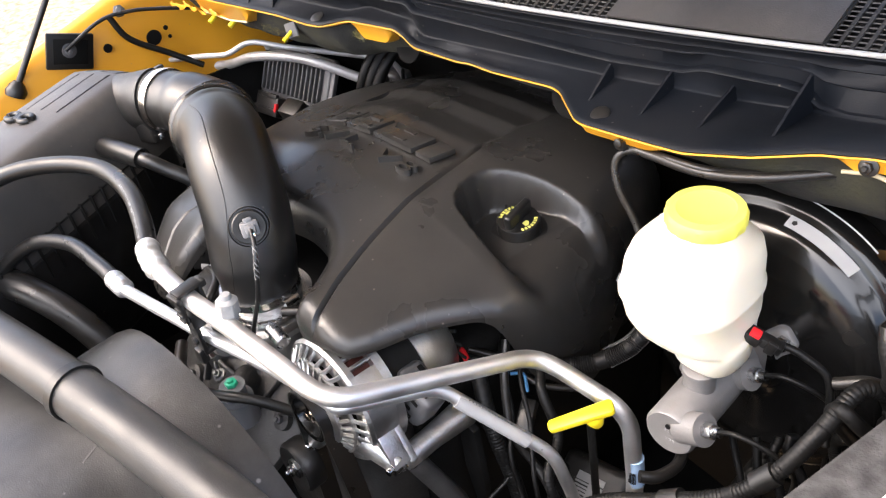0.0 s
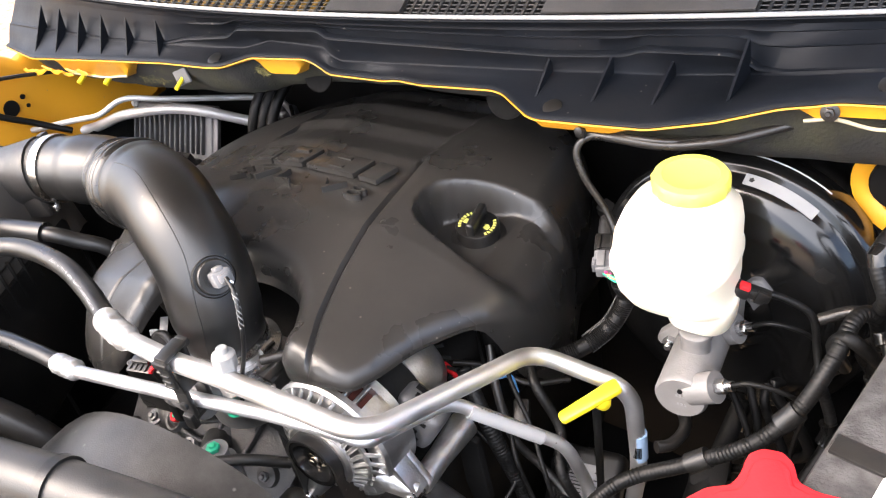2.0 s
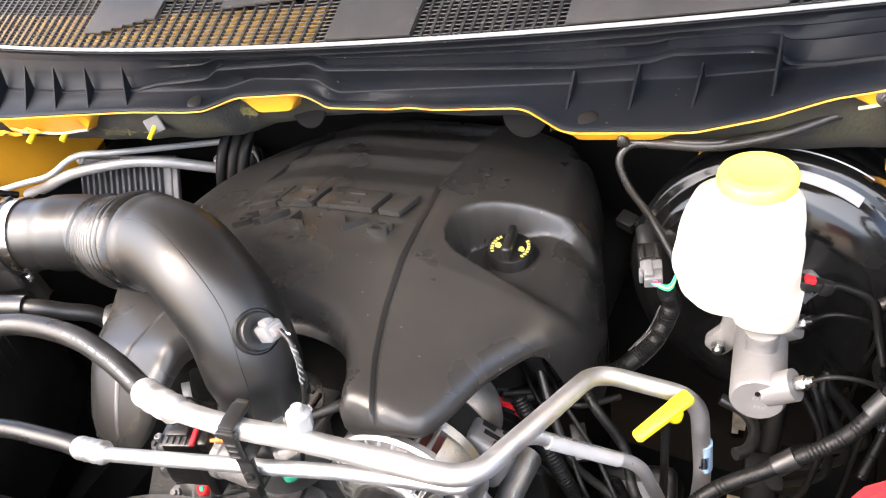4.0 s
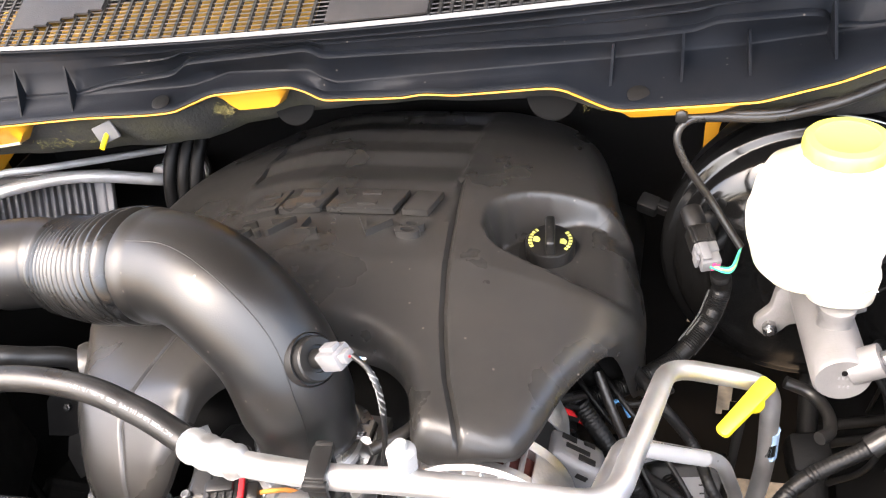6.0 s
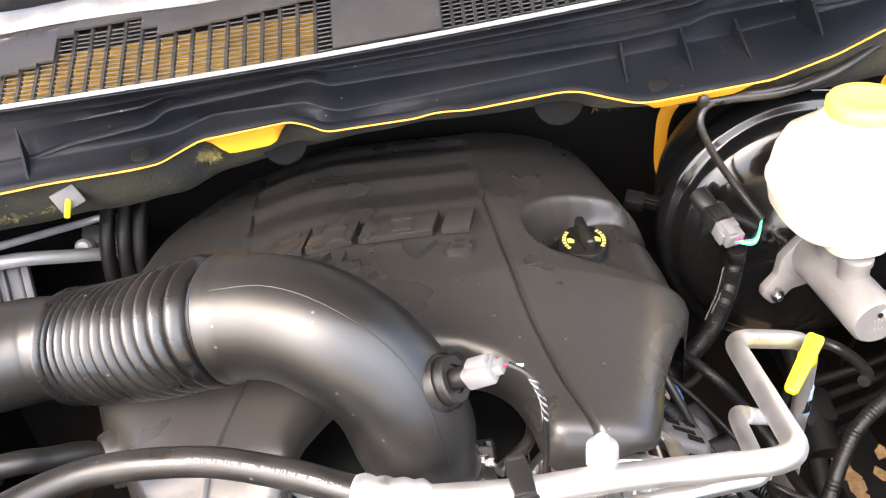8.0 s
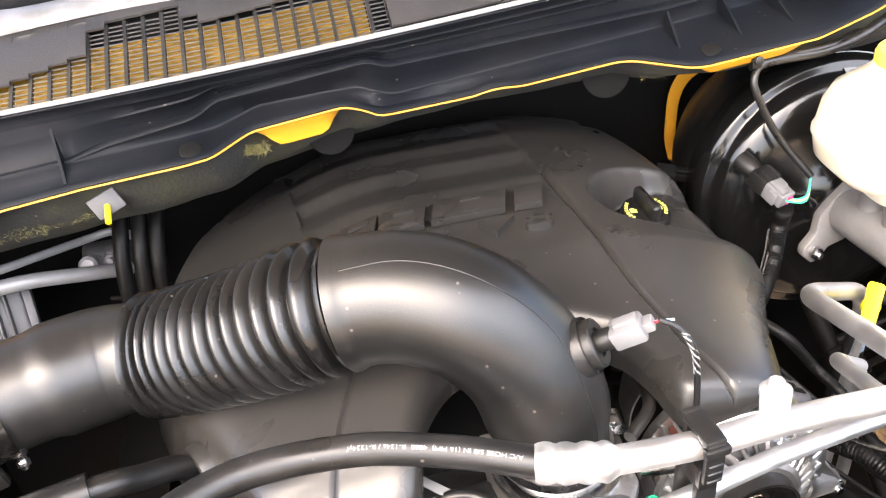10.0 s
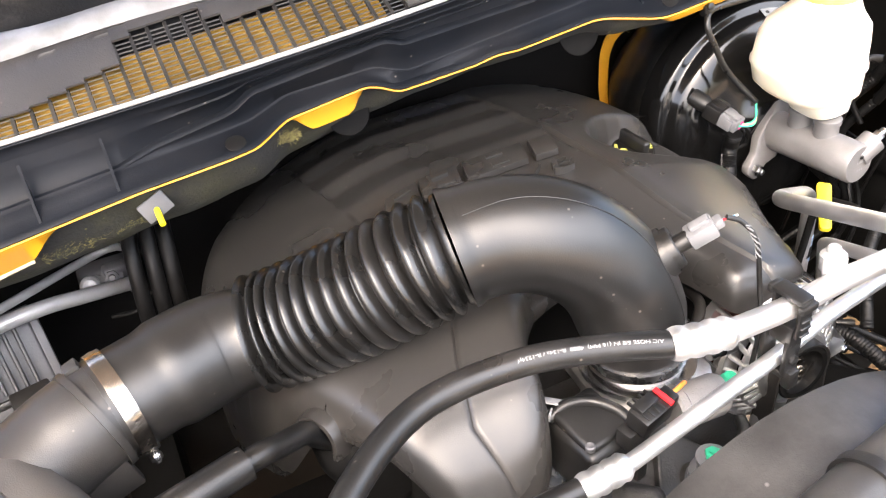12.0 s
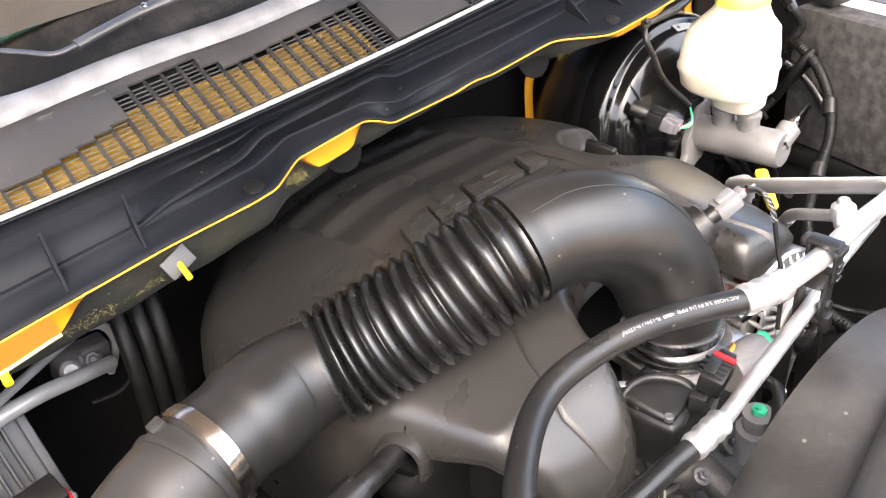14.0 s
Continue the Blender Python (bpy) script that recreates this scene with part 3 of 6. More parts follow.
        best = min(best, math.hypot(ax + (bx - ax) * t - x, ay + (by - ay) * t - y))
    return best


WAVES = [(0.56, 0.0), (0.607, 0.0035), (0.637, 0.0), (0.688, 0.0085), (0.716, 0.001), (0.764, 0.0085), (0.790, 0.001), (0.834, 0.008), (0.858, 0.002), (0.91, 0.002)]


def wave_left(y):
    return -0.193 - 0.10 * (y - 0.64)


def wave_depth(x, y):
    """Shingled waves behind the lettering: long falls and short rises, sunk between a step on either side."""
    y += 0.10 * x * x
    d = (curve_at(WAVES, y - 0.004) + curve_at(WAVES, y) + curve_at(WAVES, y + 0.004)) / 3
    left, right = smooth01((x - wave_left(y)) / 0.0025), smooth01((seam_x(y) - x) / 0.004)
    if x < wave_left(y):
        return d * 0.22 * smooth01((x - wave_left(y) + 0.07) / 0.07)
    if x > seam_x(y):
        return d * 0.25 * smooth01((seam_x(y) + 0.06 - x) / 0.06)
    return d * (0.22 + 0.78 * left) * (0.25 + 0.75 * right)


def cover_top(x, y):
    z = 1.180
    z -= 0.165 * max(0, 0.50 - y)
    back = smooth01((y - 0.42) / 0.12)
    if x > -0.02:
        z -= 1.1 * max(0, x - 0.08) ** 2
    else:
        z -= (1 - back) * 1.1 * max(0, -x - 0.12) ** 2 + back * curve_at(LEFT_FALL, -x)
    z -= 0.35 * max(0, y - 0.62) ** 1.5
    z -= 0.014 * smooth01((-x - 0.10) / 0.10) * smooth01((0.52 - y) / 0.16)
    z -= (0.42 * max(0, 0.325 - y) + 4.6 * max(0, 0.325 - y) ** 2) * smooth01((-x - 0.09) / 0.05)
    z -= 0.12 * max(0, x - seam_x(min(y, 0.62)) - 0.015) * (1 - 0.4 * smooth01((y - 0.62) / 0.12))
    if y > 0.56:
        z -= wave_depth(x, y)
    # bowl round the filler, open towards the side of the cover
    if x > 0.10 and 0.48 < y < 0.70:
        fx = curve_at([(b, a) for a, b in BOWL_FRONT[::-1]], y) if y < 0.62 else 0.122
        front_y = curve_at(BOWL_FRONT[3:], x) if x > 0.131 else 0.546
        inside = (y > front_y if x > 0.131 else x > fx) and y < curve_at(BOWL_BACK, x)
        if inside:
            w = smooth01(to_line(x, y, BOWL_FRONT) / (0.014 + 0.5 * max(0, x - 0.225))) * smooth01(to_line(x, y, BOWL_BACK) / 0.018)
            floor = 1.114 - 0.30 * max(0, x - 0.222)
            z += (min(z, floor) - z) * w
    if 0.24 < y < 0.42 and x < -0.1:
        z -= 0.0032 * max(0, 1 - abs(x - groove_x(y)) / 0.0030)
    # seam
    if y < 0.645:
        z -= 0.0060 * max(0, 1 - abs(x - seam_x(y)) / 0.0046)
    return z


def cover_z(x, y):
    d = to_edge(x, y)
    nose = smooth01((x - 0.13) / 0.06) * smooth01((0.52 - y) / 0.05)
    deep = 0.030 - 0.013 * smooth01((-x - 0.08) / 0.04) * smooth01((0.40 - y) / 0.08) - 0.006 * smooth01((0.50 - y) / 0.06) * smooth01((x - 0.02) / 0.05) - 0.013 * nose + 0.050 * smooth01((x - 0.21) / 0.06) * smooth01((y - 0.52) / 0.07) + 0.045 * smooth01((-x - 0.26) / 0.06) * smooth01((y - 0.42) / 0.06) + 0.015 * smooth01((y - 0.8) / 0.08)
    wide = 0.026 - 0.006 * smooth01((-x - 0.08) / 0.04) * smooth01((0.40 - y) / 0.08) + 0.026 * smooth01((x - 0.18) / 0.07) * smooth01((y - 0.40) / 0.1) + 0.035 * smooth01((-x - 0.22) / 0.10) * smooth01((y - 0.42) / 0.06)
    k = max(0.0, 1 - d / wide)
    return cover_top(x, y) - deep * (1 - math.sqrt(max(0.0, 1 - k * k)))


def off_seam(x, y):
    if y > 0.60 and (-0.0030 < x - wave_left(y) < 0.0053 or (y > 0.645 and -0.0053 < x - seam_x(y) < 0.0030)):
        return False
    return (y > 0.645 or abs(x - seam_x(y)) > 0.0068) and (y > 0.425 or abs(x - groove_x(y)) > 0.0075)


pts = list(edge)
n_edge = len(pts)
for i in range(-57, 48):
    for j in range(34, 132):
        x, y = i * 0.0071 + (0.0035 if j % 2 else 0), j * 0.0070
        if within(x, y) and to_edge(x, y) > 0.004 and off_seam(x, y):
            pts.append(Vector((x, y)))
for i in range(146):
    for j in range(116):
        x, y = -0.215 + 0.0031 * i + (0.0015 if j % 2 else 0), 0.50 + 0.0031 * j
        if x < 0.10 and y < 0.60:
            continue
        if within(x, y) and to_edge(x, y) > 0.006 and off_seam(x, y):
            pts.append(Vector((x, y)))
for y in [0.285 + 0.003 * k for k in range(121)]:
    for o in (-0.0046, -0.0015, 0.0, 0.0015, 0.0046):
        if y < 0.645 and within(seam_x(y) + o, y) and to_edge(seam_x(y) + o, y) > 0.004:
            pts.append(Vector((seam_x(y) + o, y)))
for y in [0.248 + 0.003 * k for k in range(56)]:
    for o in (-0.0055, -0.0030, 0.0, 0.0030, 0.0055):
        if within(groove_x(y) + o, y) and to_edge(groove_x(y) + o, y) > 0.004:
            pts.append(Vector((groove_x(y) + o, y)))
for y in [0.60 + 0.003 * k for k in range(92)]:
    for x in (wave_left(y) - 0.0003, wave_left(y) + 0.0026, seam_x(y) + 0.0003, seam_x(y) - 0.0026):
        if within(x, y) and to_edge(x, y) > 0.006 and (y > 0.648 or x < 0):
            pts.append(Vector((x, y)))
vs, _, fs, *_ = geometry.delaunay_2d_cdt(pts, [(i, (i + 1) % n_edge) for i in range(n_edge)], [], 1, 6e-4)
bm = bmesh.new()
bv = [bm.verts.new((v.x, v.y, cover_z(v.x, v.y))) for v in vs]
for f in fs:
    bm.faces.new([bv[i] for i in f])
bmesh.ops.recalc_face_normals(bm, faces=bm.faces[:])
if sum(f.normal.z for f in bm.faces) < 0:
    bmesh.ops.reverse_faces(bm, faces=bm.faces[:])
rim = [e for e in bm.edges if e.is_boundary]
NOTCH = Vector((-0.3235, 0.400, 1.070))
notch_out = Vector((-0.85, -0.52, 0.16)).normalized()
notch_side = notch_out.cross(Vector((0, 0, 1))).normalized()
notch_up = notch_side.cross(notch_out)


def in_notch(p, r):
    q = p - NOTCH
    a, b = q.dot(notch_side), q.dot(notch_up)
    return abs(q.dot(notch_out)) < 0.05 and (math.hypot(a, b) < r if b > 0 else abs(a) < r)


def skirt(x, y):
    return 0.020 - 0.014 * smooth01((0.48 - y) / 0.03) * smooth01((x - 0.13) / 0.05) + 0.085 * smooth01((y - 0.465) / 0.05) * smooth01((x - 0.2) / 0.05) + (0.05 - 0.062 * smooth01((0.46 - y) / 0.08)) * smooth01((-x - 0.1) / 0.05) + 0.03 * smooth01((y - 0.7) / 0.1)


for step in range(5):
    ex = bmesh.ops.extrude_edge_only(bm, edges=rim)
    for v in ex["geom"]:
        if isinstance(v, bmesh.types.BMVert):
            v.co.z -= skirt(v.co.x, v.co.y) / 5
    rim = [e for e in ex["geom"] if isinstance(e, bmesh.types.BMEdge) and e.is_boundary and all(len([f for f in v.link_faces]) < 3 for v in e.verts)]
bmesh.ops.delete(bm, geom=[f for f in bm.faces if in_notch(f.calc_center_median(), 0.0225)], context="FACES")
bmesh.ops.recalc_face_normals(bm, faces=bm.faces[:])
cover = thing("engine_cover", (0, 0.5, 1.1), "satin black plastic engine cover with raised lettering", "engine cover")
part("shell", bm, COVER, cover, sharp=50)
# raised bars in place of the maker's word, and the engine size below it
def on_cover(x, y, lift=0.0):
    return Vector((x, y, cover_top(x, y) + lift))


def lettering(text, size, extrude=0.0, shear=0.0, space=1.0):
    """Text in the built-in font as a bmesh, its origin at the left of the baseline."""
    cu = bpy.data.curves.new("lettering", "FONT")
    cu.body, cu.size, cu.extrude, cu.shear, cu.space_character = text, size, extrude, shear, space
    tmp = bpy.data.objects.new("lettering", cu)
    me = bpy.data.meshes.new_from_object(tmp)
    out = bmesh.new()
    out.from_mesh(me)
    bpy.data.objects.remove(tmp)
    bpy.data.curves.remove(cu)
    bpy.data.meshes.remove(me)
    return out


def bend_to_cover(b, x0, y0, lift):
    for v in b.verts:
        x, y = x0 + v.co.x, y0 + v.co.y
        y -= 0.45 * x * x
        v.co = Vector((x, y, 1.180 - curve_at(LEFT_FALL, -x) + lift + v.co.z))
    return b


for x, w in ((-0.136, 0.042), (-0.086, 0.050), (-0.013, 0.080), (0.052, 0.030)):
    pieces = [prism([(x - w / 2 - 0.006, 0.570), (x + w / 2 - 0.006, 0.570), (x + w / 2 + 0.004, 0.608), (x - w / 2 + 0.004, 0.608)], 0.0085, Matrix.Identity(4), 0.0006)]
    if w > 0.03:
        pieces.append(prism([(x - 0.010, 0.576), (x + 0.012, 0.576), (x + 0.013, 0.5815), (x - 0.009, 0.5815)], 0.0105, Matrix.Identity(4)))
        pieces.append(prism([(x - 0.009, 0.595), (x + 0.013, 0.595), (x + 0.014, 0.6005), (x - 0.008, 0.6005)], 0.0105, Matrix.Identity(4)))
    part("raised_bar", bend_to_cover(joined(*pieces), 0, 0, 0.0), COVER, cover, sharp=25)
for ch, x in (("5", -0.166), (".", -0.134), ("7", -0.124), ("L", -0.087), ("V", -0.018), ("8", 0.030)):
    b = lettering(ch, 0.040, 0.0055, 0.12)
    for v in b.verts:
        v.co.x *= 1.6
        v.co.y *= 0.85
    part("raised_letter", bend_to_cover(b, x, 0.529, 0.0034), COVER, cover, sharp=25)

# ---- oil filler cap ----
CAPP = pose(0.189, 0.597, 1.1145, 4, 3, 0)
cap = thing("oil_filler_cap", CAPP.translation, "black plastic oil filler cap with pale yellow symbols", "oil cap")
part("body", lathe([(0.036, -0.002), (0.036, 0.0), (0.028, 0.001), (0.028, 0.0165), (0.0268, 0.0185), (0.010, 0.0195)], CAPP, 40), PLASTIC, cap)
part("grip", block(0.011, 0.048, 0.024, CAPP @ pose(0, 0, 0.0245, 0, 0, 8), 0.004, 3), PLASTIC, cap)
for side in (-1, 1):
    marks = []
    for k in range(7):
        a = radians(90 - side * (50 + k * 12))
        marks.append(block(0.0042, 0.0028, 0.0006, CAPP @ Matrix.Translation((0.0225 * math.cos(a), 0.0225 * math.sin(a), 0.0192)) @ pose(0, 0, 0, 0, 0, math.degrees(a)), 0))
    marks.append(prism([(0, -0.004), (0.007, -0.005), (0.008, 0.0), (0.004, 0.004), (0.0, 0.003)], 0.0006, CAPP @ pose(side * 0.011 - (0.008 if side < 0 else 0), 0, 0.0192)))
    part("printed_symbol", joined(*marks), MARK, cap, "pale yellow printed symbol")

# ---- air intake ----
DUCT = spline([(-0.492, 0.450, 1.159), (-0.437, 0.464, 1.161), (-0.379, 0.479, 1.159), (-0.319, 0.463, 1.1686), (-0.243, 0.4235, 1.205), (-0.176, 0.396, 1.2373), (-0.118, 0.381, 1.2465), (-0.0687, 0.3594, 1.2360), (-0.0292, 0.3426, 1.1975), (-0.011, 0.3274, 1.149), (-0.006, 0.320, 1.094)], 0.004)
intake = thing("air_intake_tube", (-0.003, 0.322, 1.09), "smooth black plastic air intake tube with ribbed bellows", "intake tube")


def nearest(path, x):
    return min(range(len(path)), key=lambda i: abs(path[i].x - x))


i0, i1 = nearest(DUCT, -0.339), nearest(DUCT, -0.160)
part("inlet_sleeve", sweep(DUCT[:i0 + 1], lambda s: 0.0500 + 0.0035 * smooth01((s - 0.30) / 0.12) - 0.004 * smooth01((s - 0.6) / 0.4), 40), TUBE, intake)
part("elbow", sweep(DUCT[i1:], lambda s: 0.0545 + 0.003 * smooth01((0.05 - s) / 0.04) - 0.005 * smooth01((s - 0.8) / 0.12), 48), TUBE, intake)
LOOPS = 14
part("bellows", sweep(spline([DUCT[i] for i in range(i0, i1 + 1, 4)] + [DUCT[i1]], 0.0013), lambda s: 0.0480 + (0.0118 - 0.0050 * smooth01((s - 0.955) / 0.04)) * abs(math.cos(math.pi * LOOPS * s)) ** 0.8, 48), BELLOWS, intake)
d = (DUCT[6] - DUCT[0]).normalized()
c0 = DUCT[3]
clamp = part("hose_clamp", lathe([(0.0505, -0.007), (0.0530, -0.0075), (0.0538, 0.0), (0.0530, 0.0075), (0.0505, 0.007)], along(c0, d), 56), BRONZE, intake, "bright steel band clamp")
scr = c0 + Vector((0.014, -0.032, -0.030))
part("clamp_screw", joined(block(0.016, 0.010, 0.012, along(scr, d), 0.002), hexnut(0.006, 0.006, along(scr + Vector((0, -0.004, -0.012)), (0.1, -0.4, -0.9))), sweep([scr + Vector((0, 0.004, 0.016)), scr + Vector((0, -0.004, -0.014))], 0.004, 10)), STEEL, clamp, "worm-drive clamp screw")
e0 = DUCT[-1]
clamp2 = part("hose_clamp", lathe([(0.049, -0.005), (0.0515, -0.005), (0.0515, 0.005), (0.049, 0.005)], along(e0 + Vector((0, 0, 0.010)), (0, 0, 1)), 48), STEEL, intake, "bright steel band clamp")
part("clamp_screw", joined(block(0.014, 0.012, 0.012, Matrix.Translation(e0 + Vector((0.055, 0.008, 0.010))), 0.002), lathe([(0.005, -0.01), (0.006, -0.01), (0.006, 0.01), (0.003, 0.011)], along(e0 + Vector((0.060, 0.008, 0.010)), (0, 1, 0)), 10)), STEEL, clamp2)
line = []
for p, q in zip(DUCT[i1 + 3:-4], DUCT[i1 + 4:]):
    t = (q - p).normalized()
    u = Vector((0.25, -0.45, 0.86))
    line.append(p + (u - t * u.dot(t)).normalized() * 0.0547)
part("parting_line", sweep(line, 0.0005, 6), TUBE, intake)
sd = Vector((0.80, -0.30, 0.48)).normalized()
boss_p = Vector((0.028, 0.317, 1.212))
part("sensor_boss", lathe([(0.0275, -0.046), (0.0250, -0.013), (0.0242, -0.005), (0.0238, -0.003), (0.0230, -0.006), (0.0212, -0.006), (0.0205, 0.0035), (0.0190, 0.005), (0.0125, 0.0045), (0.0120, 0.002), (0.0085, 0.002)], along(boss_p, sd), 32), PLASTIC, intake)
sens = thing("air_temperature_sensor", boss_p, "light grey plug on the intake tube sensor with twisted wires", "sensor")
part("stem", lathe([(0.009, -0.002), (0.009, 0.018), (0.006, 0.020)], along(boss_p, sd), 16), PLASTIC, sens)
pm = along(boss_p + sd * 0.030, sd)
part("plug", joined(block(0.021, 0.018, 0.028, pm, 0.003), block(0.010, 0.006, 0.020, pm @ pose(0, 0.010, 0.002), 0.0015), block(0.012, 0.010, 0.010, pm @ pose(0, 0, 0.017), 0.002)), CONNECT, sens, "light grey plug")
for k, (mat, off) in enumerate(((RED, -0.003), (BLUE, 0.0), (WHITE, 0.003))):
    w0 = boss_p + sd * 0.050 + Vector((off, 0, 0))
    part("wire", sweep(spline([w0, w0 + sd * 0.012 + Vector((0.004, 0.0, -0.004))], 0.002), 0.0011, 6), mat, sens)
lead = spline([boss_p + sd * 0.056, (0.088, 0.293, 1.232), (0.098, 0.283, 1.212), (0.098, 0.272, 1.17), (0.092, 0.258, 1.13), (0.080, 0.25, 1.08)], 0.003)
part("lead", sweep(lead, 0.0026, 10), RUBBER, sens)
tw = []
for k in range(3):
    tw.append(sweep([p + Vector((math.cos(i * 0.9 + k * 2.1), math.sin(i * 0.9 + k * 2.1), 0.3 * math.sin(i))) * 0.0022 for i, p in enumerate(lead[6:20])], 0.001, 6))
part("twisted_wires", joined(*tw), WIREGREY, sens, "white and dark twisted wires")

# ---- air filter box ----
box = thing("air_filter_box", (-0.6, 0.3, 0.9), "dusty black plastic air filter box with ribbed lid", "air filter box")
sec = []
for y in [0.02 + 0.0204 * k for k in range(24)]:
    t = smooth01((y - 0.44) / 0.06)
    top = 1.190 - 0.020 * t - 0.05 * max(0, 0.18 - y)
    r = -0.592
    sec.append([Vector((-0.715, y, 1.0)), Vector((-0.715, y, top - 0.05)), Vector((-0.708, y, top - 0.014)), Vector((-0.692, y, top - 0.001)), Vector((-0.64, y, top + 0.002)), Vector((r, y, top)), Vector((r + 0.012, y, top - 0.004)), Vector((r + 0.026, y, top - 0.018)), Vector((r + 0.036, y, top - 0.045)), Vector((r + 0.042, y, 1.10)), Vector((r + 0.046, y, 1.0))])
lid = part("lid", sheet(sec, 0.004), AIRBOX, box, sharp=50)
part("back_wall", sheet([[p for p in sec[-1]], [Vector((p.x * 0.97 - 0.019, p.y + 0.012, p.z - 0.014 if p.z > 1.1 else p.z)) for p in sec[-1]], [Vector((p.x, 0.515, 1.0)) for p in sec[-1]]], 0.003), AIRBOX, box)
# Lid grooves drawn as thin rods, their shade as a darker plastic.
for x in (-0.674, -0.641, -0.608):
    h = 1.1888 if x < -0.66 else 1.1910 if x < -0.62 else 1.1903
    part("lid_groove_line", sweep([(x, 0.315, h), (x, 0.438, h), (x, 0.462, h - 0.0062), (x, 0.485, h - 0.0166)], 0.0018, 8), LOBE, lid)
emblem = [prism([(-0.010, -0.010), (0.010, -0.010), (0.007, 0.008), (0.0, 0.014), (-0.007, 0.008)], 0.009, pose(-0.655, 0.283, 1.190, 0, 0, -10), 0.003)]
for side in (-1, 1):
    emblem.append(sweep([Vector((-0.655 + side * (0.014 + 0.010 * math.cos(radians(a))), 0.283 + 0.010 * math.sin(radians(a)), 1.194)) for a in range(0, 331, 15)], 0.0055, 10))
part("emblem", joined(*emblem), PLASTIC, box, "dark raised emblem")
part("lower_box", block(0.20, 0.46, 0.25, pose(-0.645, 0.25, 0.93), 0.02, 3), PLASTIC, box)
for k in range(14):
    part("wall_rib", block(0.010, 0.003, 0.07, pose(-0.548, 0.06 + k * 0.025, 1.04), 0.001), PLASTIC, box)
for z in (1.01, 1.04, 1.07):
    part("wall_rib", block(0.006, 0.34, 0.003, pose(-0.549, 0.23, z), 0.001), PLASTIC, box)
swing = Matrix.Translation((-0.53, 0.45, 0)) @ pose(0, 0, 0, 0, 0, 25) @ Matrix.Translation((0.53, -0.45, 0))
for o in box.children_recursive:
    o.data.transform(swing)
part("outlet_neck", sweep(spline([(-0.66, 0.385, 1.125), (-0.60, 0.408, 1.135), (-0.545, 0.434, 1.148), (-0.515, 0.443, 1.156), DUCT[2]], 0.006), lambda s: 0.058 - 0.0085 * smooth01(s / 0.6), 36), LOBE, box)
part("outlet_lip", sweep([DUCT[0] + Vector((-0.014, -0.006, -0.002)), DUCT[0] + Vector((-0.008, -0.0035, -0.001))], 0.0525, 40), LOBE, box)
part("outlet_rib", block(0.030, 0.003, 0.008, pose(-0.522, 0.408, 1.182, 0, -15, 8), 0.001), LOBE, box)
part("outlet_tab", block(0.014, 0.014, 0.016, pose(-0.505, 0.466, 1.202, 0, -15, 8), 0.002), LOBE, box)
part("outlet_foot", block(0.10, 0.012, 0.05, pose(-0.535, 0.405, 1.112, 0, -12, 8), 0.003), LOBE, box)

# breather hose
hm_end = Vector((-0.322, 0.402, 1.071))
hose = thing("breather_hose", (-0.47, 0.335, 1.12), "black rubber breather hose into the engine cover", "hose")
part("hose", sweep(spline([(-0.535, 0.315, 1.122), (-0.45, 0.338, 1.13), (-0.385, 0.355, 1.128), (-0.360, 0.372, 1.112), (-0.335, 0.392, 1.094), tuple(hm_end), tuple(hm_end + Vector((0.02, 0.012, -0.03)))], 0.006), 0.0115, 18), RUBBER, hose)
part("sleeve", sweep(spline([(-0.49, 0.33, 1.128), (-0.45, 0.338, 1.13), (-0.395, 0.352, 1.129)], 0.006), 0.0165, 20), RUBBER, hose, "thicker rubber end sleeve")

arch = [(0.0255 * math.cos(radians(a)), 0.0255 * math.sin(radians(a))) for a in range(0, 181, 12)]
arch = [(0.0255, -0.014), (0.0255, -0.007)] + arch + [(-0.0255, -0.007), (-0.0255, -0.014)]
part("port_rim", sheet([[NOTCH + notch_side * a * k + notch_up * (b * k if b > 0 else b) + notch_out * h for k, h in ((0.80, -0.014), (0.82, 0.0010), (0.88, 0.0026), (1.00, 0.0020), (1.08, -0.003), (1.12, -0.016))] for a, b in arch], 0.0010), COVER, cover)
# Recess lined in black, its shade given as colour.
part("port_recess", sheet([[NOTCH + notch_side * a * k + notch_up * (b * k if b > 0 else b) + notch_out * h for k, h in ((0.95, -0.006), (0.95, -0.030), (0.5, -0.034), (0.0, -0.034))] for a, b in arch], 0.001), MATTBLACK, cover, "dark recess round the hose")

# ---- air-conditioning lines ----
suction = thing("suction_line", (0.08, 0.22, 1.19), "bright aluminium air-conditioning pipe with black hose", "refrigerant pipe")
HOSE1 = spline([(-0.048, 0.219, 1.205), (-0.105, 0.240, 1.211), (-0.175, 0.256, 1.216), (-0.26, 0.253, 1.217), (-0.33, 0.213, 1.216), (-0.378, 0.160, 1.208), (-0.405, 0.09, 1.185), (-0.41, 0.02, 1.13), (-0.40, -0.03, 1.06)], 0.006)
part("hose", sweep(HOSE1, 0.0120, 24), RUBBER, suction, "black rubber refrigerant hose with white print")
part("crimp", sweep(spline([(-0.050, 0.219, 1.205), (-0.025, 0.212, 1.205), (0.006, 0.207, 1.203)], 0.002), lambda s: 0.0132 + 0.0018 * (abs(math.sin(s * 12.5)) ** 0.8) - 0.003 * smooth01((s - 0.85) / 0.15), 28), FERRULE, suction, "crimped aluminium ferrule")
